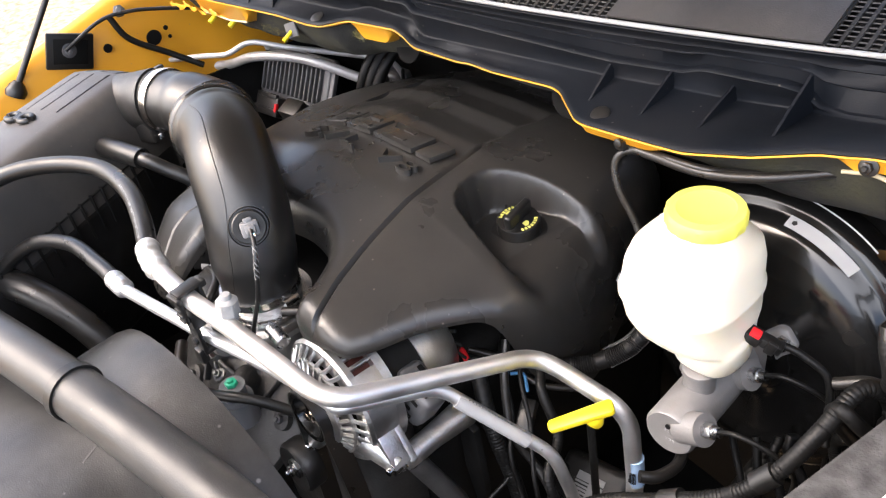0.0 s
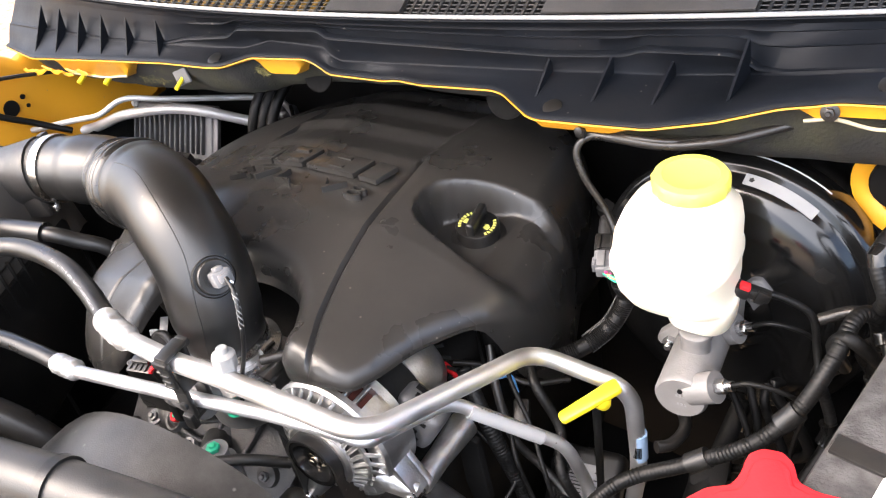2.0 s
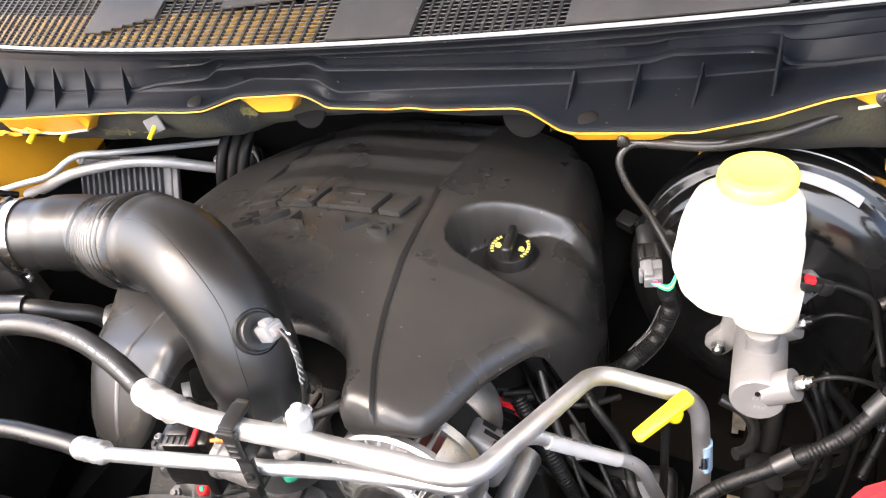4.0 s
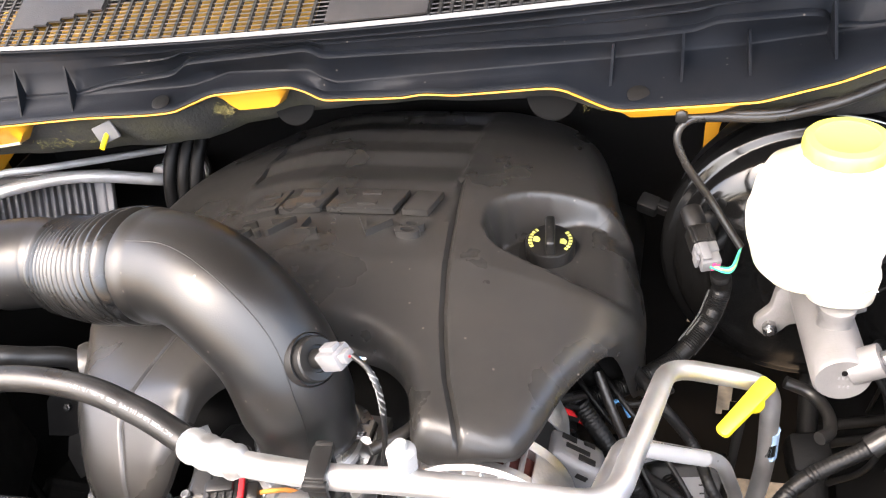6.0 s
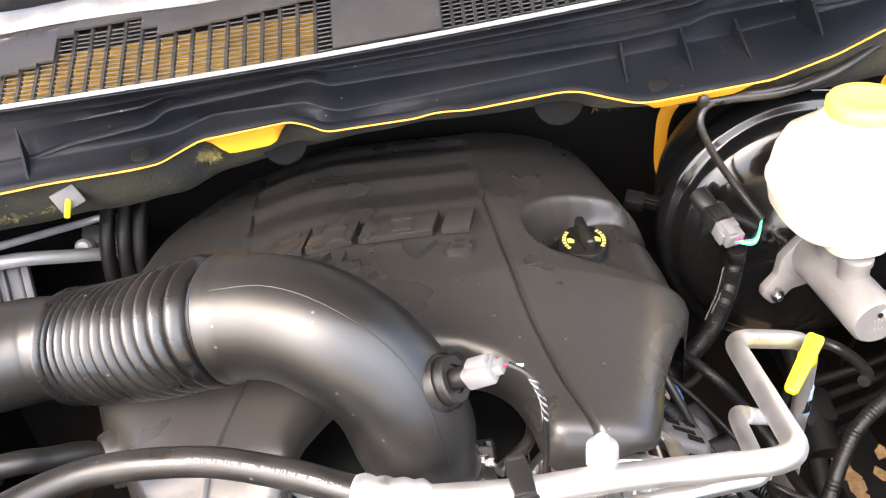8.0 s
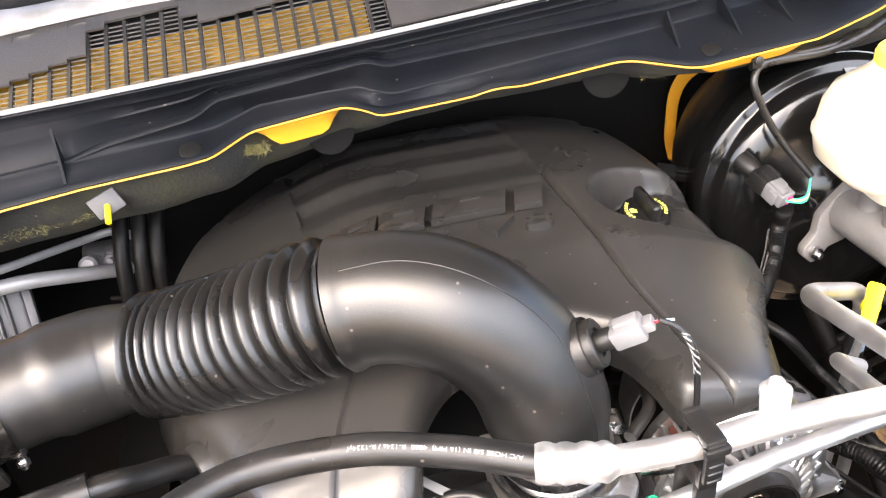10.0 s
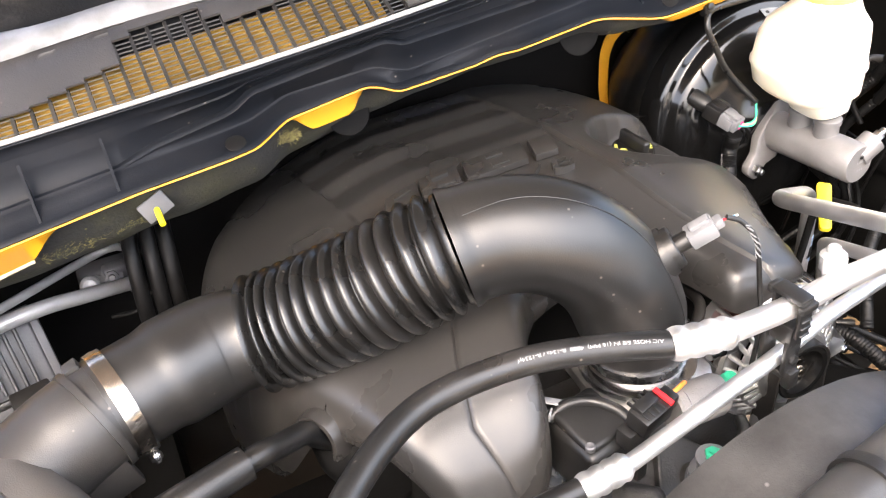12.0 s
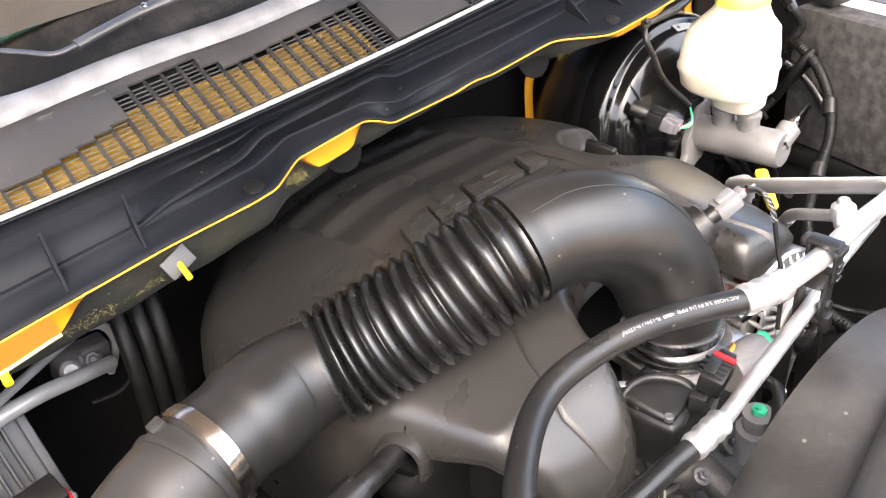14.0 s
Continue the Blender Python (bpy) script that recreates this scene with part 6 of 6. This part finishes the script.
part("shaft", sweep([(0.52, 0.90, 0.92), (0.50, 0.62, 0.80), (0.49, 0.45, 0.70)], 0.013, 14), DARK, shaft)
part("joint", joined(block(0.05, 0.05, 0.05, pose(0.50, 0.60, 0.80, 25, 0, 10), 0.008), lathe([(0.022, -0.03), (0.024, 0.03)], along((0.50, 0.57, 0.79), (0, 1, 0.35)), 18)), DARK, shaft, "universal joint, shade in its dark colour")
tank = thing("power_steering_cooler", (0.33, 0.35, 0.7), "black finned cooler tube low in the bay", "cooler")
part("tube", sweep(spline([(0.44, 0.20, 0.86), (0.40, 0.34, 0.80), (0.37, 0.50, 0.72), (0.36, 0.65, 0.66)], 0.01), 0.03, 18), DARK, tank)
# Panel added as a blocker: hides bright ground through gaps beside the battery.
drv = thing("wheel_liner", (0.72, 0.4, 0.6), "added black panel closing the gap beside the battery tray", "wheel liner")
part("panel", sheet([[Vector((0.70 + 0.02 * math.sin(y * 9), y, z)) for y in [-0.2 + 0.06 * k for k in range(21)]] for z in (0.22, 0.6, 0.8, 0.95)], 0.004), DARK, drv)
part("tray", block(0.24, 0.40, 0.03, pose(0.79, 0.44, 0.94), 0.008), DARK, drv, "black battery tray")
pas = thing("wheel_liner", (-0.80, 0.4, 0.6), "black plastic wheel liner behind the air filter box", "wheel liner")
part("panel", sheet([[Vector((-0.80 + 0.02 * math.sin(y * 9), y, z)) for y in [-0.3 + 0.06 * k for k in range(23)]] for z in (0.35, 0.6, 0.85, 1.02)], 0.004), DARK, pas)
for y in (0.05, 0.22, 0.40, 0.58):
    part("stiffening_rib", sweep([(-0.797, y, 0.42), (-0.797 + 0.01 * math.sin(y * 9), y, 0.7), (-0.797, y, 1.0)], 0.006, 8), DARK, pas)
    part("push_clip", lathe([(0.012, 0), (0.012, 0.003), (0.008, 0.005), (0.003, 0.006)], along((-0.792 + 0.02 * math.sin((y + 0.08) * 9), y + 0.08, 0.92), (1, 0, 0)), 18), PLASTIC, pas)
# Dark sheets added to fill gaps where bright ground would show through.
under = thing("splash_shield", (-0.25, 0.3, 0.42), "added black sheets closing the gaps under the engine", "splash shield")
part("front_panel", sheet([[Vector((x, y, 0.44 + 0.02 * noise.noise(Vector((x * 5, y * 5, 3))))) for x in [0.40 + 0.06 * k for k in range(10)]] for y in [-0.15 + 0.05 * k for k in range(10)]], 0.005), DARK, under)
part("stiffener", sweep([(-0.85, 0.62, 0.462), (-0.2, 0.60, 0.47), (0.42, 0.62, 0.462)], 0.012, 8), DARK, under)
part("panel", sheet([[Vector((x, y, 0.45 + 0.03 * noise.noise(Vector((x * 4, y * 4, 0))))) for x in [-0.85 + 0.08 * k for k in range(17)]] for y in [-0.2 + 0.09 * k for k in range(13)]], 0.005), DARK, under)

# passenger-side hoses and brackets in the dark under the duct
ac = thing("compressor", (-0.20, 0.30, 0.82), "dark cast compressor low on the engine", "compressor")
part("body", lathe([(0.05, -0.10), (0.06, -0.09), (0.06, 0.04), (0.045, 0.06), (0.02, 0.065)], along((-0.20, 0.34, 0.83), (0, -1, 0.1)), 32), CASTDARK, ac)
wp = thing("water_pump_housing", (-0.10, 0.28, 0.92), "dark cast coolant housing with a red plug", "coolant housing")
part("housing", joined(block(0.14, 0.10, 0.10, pose(-0.10, 0.31, 0.915, 0, 10, 8), 0.03, 3), lathe([(0.040, 0), (0.036, 0.014), (0.029, 0.024), (0.020, 0.028)], along((-0.105, 0.29, 0.925), (0, -0.5, 0.8)), 24), sweep([(-0.06, 0.29, 0.93), (-0.03, 0.25, 0.945), (-0.03, 0.22, 0.93)], 0.02, 16)), CASTDARK, wp)
sock = along((-0.108, 0.268, 0.960), (-0.2, -0.6, 0.7))
part("socket", lathe([(0.020, -0.02), (0.019, 0.004), (0.017, 0.007), (0.0145, 0.006), (0.014, -0.004)], sock, 28), CASTDARK, wp, "machined socket rim")
plug = part("sensor", lathe([(0.0095, -0.004), (0.0095, 0.004), (0.0085, 0.006), (0.0045, 0.006), (0.0040, 0.003), (0.002, 0.003)], sock @ pose(-0.003, 0.002, 0), 10), RED, wp, "red sensor plug")
part("insert", lathe([(0.0036, 0.002), (0.0036, 0.0065), (0.0024, 0.0070)], sock @ pose(-0.003, 0.002, 0), 10), GREEN, plug, "green insert")
for p, r in (((-0.055, 0.24, 0.965), 0.0065), ((-0.15, 0.26, 0.95), 0.0075), ((-0.20, 0.30, 0.98), 0.007)):
    part("bolt", joined(hexnut(r, 0.007, along(p, (0, -0.5, 0.85))), lathe([(r * 1.5, -0.002), (r * 1.5, 0.001), (r, 0.002)], along(p, (0, -0.5, 0.85)), 18)), GREYBOX, wp)
for k in range(5):
    a = radians(-60 + 38 * k)
    part("web", sweep(spline([sock @ Vector((0.019 * math.cos(a), 0.019 * math.sin(a), -0.002)), sock @ Vector((0.036 * math.cos(a + 0.2), 0.036 * math.sin(a + 0.2), -0.012)), sock @ Vector((0.058 * math.cos(a + 0.3), 0.058 * math.sin(a + 0.3), -0.035))], 0.006), 0.0035, 8), CASTDARK, wp)
tee = thing("bypass_hose", (-0.09, 0.20, 0.95), "black rubber bypass hose on the coolant housing", "hose")
part("hose", sweep(spline([(-0.155, 0.235, 0.965), (-0.125, 0.215, 0.962), (-0.095, 0.195, 0.955), (-0.060, 0.165, 0.94), (-0.04, 0.13, 0.91)], 0.006), lambda s: 0.009 + 0.0035 * smooth01((s - 0.25) / 0.04), 18), RUBBER, tee)
bolt = thing("engine_bolt", (-0.255, 0.30, 0.98), "steel flange bolt with a washer", "bolt")
part("washer", lathe([(0.013, 0), (0.013, 0.003), (0.008, 0.004)], along((-0.262, 0.285, 1.0), (-0.1, -0.8, 0.6)), 20), GREYBOX, bolt)
part("head", hexnut(0.008, 0.008, along((-0.262, 0.283, 1.003), (-0.1, -0.8, 0.6))), GREYBOX, bolt)
loom("throttle_wires", [(-0.024, 0.243, 1.110), (-0.010, 0.246, 1.112), (0.004, 0.256, 1.10), (0.02, 0.27, 1.06)], 0.0022, "orange and black throttle wires", "wire", ribs=False, mat=ORANGE)
loom("front_loom", [(-0.02, 0.20, 0.99), (0.03, 0.21, 1.01), (0.07, 0.235, 1.01), (0.10, 0.27, 0.98)], 0.007, "black taped wiring behind the pipes", ribs=False, mat=RUBBER)
loom("duct_loom", [(0.06, 0.31, 1.10), (0.09, 0.34, 1.10), (0.10, 0.38, 1.09)], 0.006, "black taped wiring beside the throttle", ribs=False, mat=RUBBER)
g2 = thing("green_plug", (0.055, 0.25, 1.07), "small green plug beside the throttle body", "plug")
part("cap", lathe([(0.009, 0), (0.010, 0.008), (0.006, 0.014)], pose(0.060, 0.255, 1.068), 16), GREEN, g2)

# fender fittings
rod = thing("hood_prop_rod", (-0.86, 0.32, 1.12), "thin black hood prop rod in its grommet", "prop rod")
part("rod", sweep([(-0.86, 0.315, 1.13), (-0.86, 0.43, 1.262), (-0.86, 0.60, 1.50)], 0.006, 10), PLASTIC, rod)
part("grommet", lathe([(0.018, -0.01), (0.020, 0.0), (0.014, 0.012), (0.008, 0.02)], along((-0.862, 0.312, 1.125), (0, 0.6, 0.8)), 20), PLASTIC, rod)
plate = thing("fender_bracket", (-0.855, 0.42, 1.16), "black steel bracket bolted to the inner fender", "bracket")
part("plate", block(0.008, 0.09, 0.07, pose(-0.846, 0.430, 1.162, -22, 0, 0), 0.003, 2), PLASTIC, plate)
part("pocket", block(0.003, 0.066, 0.048, pose(-0.8415, 0.430, 1.162, -22, 0, 0), 0.001), DARK, plate)
part("bolt", joined(hexnut(0.009, 0.007, along((-0.840, 0.428, 1.166), (1, 0, 0))), lathe([(0.014, 0), (0.014, 0.002), (0.009, 0.003)], along((-0.840, 0.428, 1.166), (1, 0, 0)), 18)), GREYBOX, plate, "dull steel bolt")
# Holes are near-black discs on the panel, their shade given as colour.
for p, r in (((-0.842, 0.595, 1.125), 0.016), ((-0.842, 0.625, 1.135), 0.005), ((-0.842, 0.628, 1.115), 0.004), ((-0.845, 0.50, 1.14), 0.009)):
    solid("fender_hole", lathe([(r, 0), (r, 0.002), (r * 0.5, 0.0022)], along(p, (1, 0, 0)), 20), DARK, "dark punched hole in the yellow inner fender", "hole", "fender holes")
loom("fender_wire", [(-0.835, 0.42, 1.17), (-0.83, 0.50, 1.20), (-0.82, 0.56, 1.20), (-0.81, 0.62, 1.185), (-0.80, 0.68, 1.165)], 0.0038, "black wiring clipped along the yellow fender", ribs=False, mat=RUBBER)
loom("fender_drop", [(-0.83, 0.52, 1.20), (-0.82, 0.54, 1.15), (-0.80, 0.60, 1.10), (-0.77, 0.65, 1.06)], 0.0065, "black ribbed wiring by the yellow fender")
fb = thing("fender_bolt", (-0.85, 0.545, 1.20), "grey bolt on the yellow inner fender", "bolt")
part("head", hexnut(0.012, 0.012, along((-0.838, 0.545, 1.20), (0.8, -0.2, 0.5))), GREYBOX, fb)
for p in ((-0.66, 0.655, 1.185), (-0.58, 0.655, 1.195)):
    s_ = thing("panel_fastener", p, "yellow panel stud under the cowl edge", "fastener", "panel studs")
    part("stud", sweep([Vector(p) + Vector((0, 0.02, 0.012)), Vector(p) + Vector((0, -0.012, -0.004))], 0.0045, 12), DIP, s_)

# torn yellow foam edging under the cowl end
rnd = random.Random(14)
shreds = []
for k in range(9):
    x = -0.83 + 0.026 * k
    w, h = rnd.uniform(0.016, 0.034), rnd.uniform(0.003, 0.007)
    shreds.append(prism([(-w, 0), (-w * 0.4, -h * rnd.uniform(0.3, 1)), (w * 0.2, -h), (w, -h * 0.2), (w * 0.7, h * 0.5), (-w * 0.1, h * 0.3), (-w * 0.6, h * 0.8)], 0.002, Matrix.Translation((x, 0.652 + rnd.uniform(-0.004, 0.004), 1.176 + 0.12 * (x + 0.83) + rnd.uniform(-0.004, 0.010))) @ pose(0, 0, 0, 75 + rnd.uniform(-20, 20), -6 + rnd.uniform(-9, 9), rnd.uniform(-12, 12)), 0.0006))
tagged(part("foam_edging", joined(*shreds), PAINT), "torn yellow foam edging below the cowl", "foam", kind="stuff")

# frayed fibres on the pad
rnd = random.Random(9)
def tuft(c, n, w):
    strands = []
    for k in range(n):
        p = Vector(c) + Vector((rnd.uniform(-w, w), rnd.uniform(-0.006, 0.0), rnd.uniform(-w, w) * 0.5))
        d = Vector((rnd.uniform(-1, 1), rnd.uniform(-0.3, 0.1), rnd.uniform(-0.7, 0.7))).normalized() * rnd.uniform(0.002, 0.008)
        q = Vector((rnd.uniform(-1, 1), -0.3, rnd.uniform(-1, 1))) * 0.003
        strands.append(sweep([p, p + d * 0.5 + q, p + d], 0.00013, 3))
    return joined(*strands)


for c, n, w in (((-0.225, 0.690, 1.244), 160, 0.012), ((-0.43, 0.684, 1.213), 260, 0.030), ((-0.49, 0.680, 1.206), 220, 0.030), ((0.235, 0.700, 1.250), 60, 0.016), ((-0.26, 0.708, 1.213), 60, 0.018)):
    tagged(part("fibre_tuft", tuft(c, n, w), FOAM), "yellowed loose fibres on the felt pad", "fibres", kind="stuff")

# booster label and gloss line

wip = thing("wiper_arm", (-0.36, 0.86, 1.42), "grey painted wiper arm at the windshield base", "wiper arm")
WA = [(-0.462, 0.895, 1.43), (-0.443, 0.861, 1.427), (-0.423, 0.837, 1.424), (-0.4, 0.811, 1.42), (-0.376, 0.811, 1.422), (-0.338, 0.816, 1.428), (-0.296, 0.819, 1.434), (-0.243, 0.813, 1.442), (-0.183, 0.802, 1.45)]
part("strap", sweep(spline(WA[:5], 0.008), 0.0042, 10, 0.6), GREYBOX, wip, "thin grey steel strap")
part("arm", sweep(spline(WA[4:], 0.008), lambda s: 0.0075 + 0.002 * smooth01((s - 0.3) / 0.3), 12, 0.7), GREYBOX, wip)
part("hinge_pin", lathe([(0.0035, -0.010), (0.0035, 0.010), (0.002, 0.011)], along(WA[6], (0.3, -0.6, 0.7)), 12), STEEL, wip)
part("blade", sweep([cowl_top(-0.62, 0.222, 0.036), cowl_top(-0.30, 0.225, 0.038), cowl_top(0.1, 0.30, 0.06)], 0.006, 8), RUBBER, wip, "black rubber wiper blade")
loom("washer_hose", [tuple(cowl_top(-0.60, 0.192, 0.016)), tuple(cowl_top(-0.46, 0.186, 0.014)), tuple(cowl_top(-0.36, 0.194, 0.016)), tuple(cowl_top(-0.2, 0.20, 0.016))], 0.006, "dark green braided washer hose below the glass", "hose", mat=material("dark green hose", (0.02, 0.06, 0.045), 0.6, bump=0.5, fine=300))

for p in ((-0.60, 0.735, 0.965),):
    pl = thing("module_plug", p, "red and black plug on the control module", "plug")
    part("shell", block(0.05, 0.04, 0.035, pose(*p, 20, 0, 10), 0.004), PLASTIC, pl)
    part("lock", block(0.006, 0.016, 0.012, pose(p[0] + 0.027, p[1] - 0.006, p[2] - 0.004, 20, 0, 10), 0.002), RED, pl, "red lock tab")

# yellow edges of the body round the booster
arch = spline([(0.48, 0.917, 1.150), (0.42, 0.917, 1.143), (0.382, 0.917, 1.128), (0.366, 0.917, 1.10), (0.363, 0.917, 1.06), (0.364, 0.917, 1.02), (0.372, 0.917, 0.985)], 0.008)
rows = [[p + Vector((-0.007, 0, 0.006)), p + Vector((0.002, -0.002, 0)), p + Vector((0.010, 0, -0.006))] for p in arch]
solid("booster_opening_edge", sheet(rows, 0.002), PAINT, "yellow painted edge of the firewall beside the booster", "firewall edge", kind="structure")
ring_o, ring_i = [], []
for k in range(28):
    a = 2 * math.pi * k / 28
    ring_o.append(Vector((0.640 + 0.052 * math.cos(a), 0.74 - 0.02 * math.cos(a), 1.195 + 0.054 * math.sin(a))))
    ring_i.append(Vector((0.644 + 0.036 * math.cos(a), 0.742 - 0.02 * math.cos(a), 1.197 + 0.040 * math.sin(a))))
yb = thing("cowl_side_bracket", (0.64, 0.76, 1.15), "yellow painted cowl bracket with a large oval hole", "bracket")
part("plate", sheet([[o, o.lerp(i, 0.5) + Vector((0, -0.003, 0)), i, i + Vector((0, 0.03, 0))] for o, i in zip(ring_o + ring_o[:1], ring_i + ring_i[:1])], 0.002), PAINT, yb)
# Black disc stands in for the shade inside the oval hole.
part("dark_insert", lathe([(0.038, 0), (0.036, 0.004), (0.01, 0.005)], along((0.644, 0.76, 1.197), (0.2, -1, 0)), 28), MATTBLACK, yb, "dark hole behind the bracket")
# sealant along the yellow tab
bead_seal = [Vector((x, flange(x).y + 0.001, flange(x).z - 0.0325 - 0.002 * math.sin(x * 40))) for x in [-0.72 + 0.01 * k for k in range(21)]]
solid("body_sealant", sweep(spline(bead_seal, 0.006), 0.0020, 8), PUTTY, "pale bead of body sealant along the yellow tab", "sealant")

# castings and wiring at the front of the engine
fc = thing("front_casting", (-0.06, 0.27, 0.9), "grey cast engine front with bolts and webs", "engine casting")
part("plate", prism([(-0.16, -0.10), (0.10, -0.12), (0.14, -0.02), (0.08, 0.05), (-0.04, 0.07), (-0.15, 0.04)], 0.02, along((-0.06, 0.30, 0.93), (0.05, -0.75, 0.65)), 0.006), CASTDARK, fc)
for k, (x, y) in enumerate(((-0.12, 0.02), (-0.05, 0.05), (0.06, 0.03), (0.10, -0.03), (-0.10, -0.06), (0.02, -0.07))):
    q = along((-0.06, 0.30, 0.93), (0.05, -0.75, 0.65)) @ pose(x, y, 0.02)
    part("boss", lathe([(0.016, 0), (0.015, 0.008), (0.011, 0.009)], q, 18), CASTDARK, fc)
    part("bolt", hexnut(0.0068, 0.006, q @ pose(0, 0, 0.009)), GREYBOX, fc)
for k in range(4):
    part("web", block(0.006, 0.10, 0.012, along((-0.06, 0.30, 0.93), (0.05, -0.75, 0.65)) @ pose(-0.09 + 0.05 * k, -0.01, 0.024, 0, 0, 20 - 14 * k), 0.003), CASTDARK, fc)
rnd = random.Random(31)
for k in range(4):
    x0, w = 0.20 + 0.035 * k, rnd.uniform(-0.02, 0.02)
    loom("engine_cable", [(x0 - 0.03, 0.53 + w, 1.01), (x0 + 0.01, 0.49, 0.985 + w), (x0 + 0.05, 0.455 + w, 0.955), (x0 + 0.09 - w, 0.43, 0.915 + w), (x0 + 0.11, 0.405 + w, 0.865), (x0 + 0.16 + w, 0.37, 0.82), (x0 + 0.20, 0.32, 0.80 + w)], rnd.choice((0.003, 0.0045, 0.0065)), "thin black engine wiring below the cover", "cable", ribs=k % 3 == 0, group="engine cables")
for k in range(4):
    y0 = 0.56 + 0.03 * k
    loom("brake_hose_branch", [(0.53 + 0.012 * k, y0, 1.02 - 0.02 * k), (0.56, y0 - 0.02, 0.96), (0.55 + 0.02 * k, y0 - 0.03, 0.88), (0.52, y0, 0.80)], 0.004 + 0.001 * k, "dark wiring below the master cylinder", "cable", ribs=k % 2 == 0, group="cylinder wiring")
loom("clip_harness", [(0.322, 0.640, 1.266), (0.36, 0.640, 1.268), (0.42, 0.646, 1.266), (0.48, 0.66, 1.276), (0.54, 0.69, 1.29)], 0.0055, "black taped harness clipped under the painted flange", ribs=False, mat=RUBBER)
hc = thing("harness_clip", (0.325, 0.636, 1.272), "black plastic clip holding the harness to the flange", "clip")
part("body", joined(block(0.012, 0.010, 0.012, pose(0.325, 0.634, 1.272), 0.002), lathe([(0.005, 0), (0.005, 0.004), (0.003, 0.005)], along((0.325, 0.630, 1.276), (0, -1, 0.2)), 14)), PLASTIC, hc)
# brown leaves and grit caught on the frame
for k in range(26):
    p = Vector((rnd.uniform(0.565, 0.635), rnd.uniform(0.42, 0.62), 0.6662))
    solid("dry_leaf", prism([(0, -0.008), (0.016, -0.004), (0.020, 0.004), (0.004, 0.010), (-0.010, 0.003)], 0.0015, Matrix.Translation(p) @ pose(0, 0, 0, rnd.uniform(-5, 5), rnd.uniform(-5, 5), rnd.uniform(0, 360))), LEAF, "dry brown leaf scrap on the frame rail", "leaf", "leaf scraps")

# wiring between the booster and the battery
for k, pts in enumerate((
    [(0.655, 0.60, 1.15), (0.66, 0.585, 1.18), (0.645, 0.60, 1.215), (0.66, 0.64, 1.235), (0.70, 0.68, 1.24)],
    [(0.60, 0.62, 1.10), (0.635, 0.63, 1.115), (0.665, 0.61, 1.11), (0.68, 0.57, 1.08), (0.675, 0.52, 1.03)],
    [(0.66, 0.63, 1.08), (0.645, 0.66, 1.03), (0.66, 0.68, 0.97), (0.65, 0.66, 0.88)],
    [(0.63, 0.60, 1.06), (0.61, 0.63, 1.0), (0.63, 0.62, 0.93), (0.61, 0.58, 0.86)])):
    lm = loom("battery_side_wiring", pts, (0.008, 0.0065, 0.010, 0.007)[k], "black taped wiring beside the battery", ribs=k != 1, mat=RUBBER if k == 1 else None, group="battery wiring")
    m = len(pts) // 2
    part("tape_wrap", sweep([Vector(pts[m]).lerp(Vector(pts[m - 1]), 0.2), Vector(pts[m]), Vector(pts[m]).lerp(Vector(pts[m + 1]), 0.2)], 0.0105, 12), GLOSS, lm, "shiny black tape")
fuse = thing("fuse_carrier", (0.72, 0.56, 1.21), "black plastic fuse carrier clipped to the battery top", "fuse box")
part("base", block(0.07, 0.05, 0.022, pose(0.735, 0.575, 1.214, 0, 0, -9), 0.004), PLASTIC, fuse)
for k in range(4):
    part("clip", block(0.008, 0.012, 0.014, pose(0.712 + 0.015 * k, 0.552 - 0.002 * k, 1.222, 0, 0, -9), 0.002), PLASTIC, fuse)
part("post", lathe([(0.009, 0), (0.009, 0.012), (0.006, 0.014)], pose(0.75, 0.59, 1.224), 16), STEEL, fuse, "steel terminal post")

# sealant and bolt on the driver-side painted tab
seal2 = [flange(x) + Vector((0, -0.004, -0.016 - 0.010 * smooth01((x - 0.57) / 0.05))) for x in [0.552 + 0.01 * k for k in range(22)]]
solid("body_sealant", sweep(spline(seal2, 0.006), 0.0020, 8), PUTTY, "pale bead of body sealant along the yellow tab", "sealant")
tb2 = thing("tab_bolt", flange(0.575) + Vector((0, -0.008, -0.008)), "dark bolt in the yellow painted tab", "bolt")
part("head", joined(lathe([(0.009, 0), (0.009, 0.002), (0.006, 0.003)], along(flange(0.575) + Vector((0, -0.006, -0.008)), (0, -1, 0.3)), 18), hexnut(0.0055, 0.006, along(flange(0.575) + Vector((0, -0.008, -0.0075)), (0, -1, 0.3)))), PLASTIC, tb2)

for k, (p, w) in enumerate((((-0.440, 0.446, 0.93), 0.055), ((-0.372, 0.381, 0.93), 0.04))):
    bk = thing("mount_bracket", p, "black pressed steel bracket low beside the engine", "bracket", "mount brackets")
    part("plate", prism([(-w / 2, -w * 0.6), (w * 0.3, -w * 0.7), (w / 2, 0.0), (w * 0.35, w * 0.6), (-w * 0.2, w * 0.7), (-w / 2, w * 0.2)], 0.005, along(p, (0.2, -0.7, 0.7)) @ pose(0, 0, 0, 0, 0, 25 * k), 0.0012), MATTBLACK, bk)
    part("bolt", hexnut(0.005, 0.005, along(Vector(p) + Vector((0.004, -0.004, 0.006)), (0.2, -0.7, 0.7))), PLASTIC, bk)
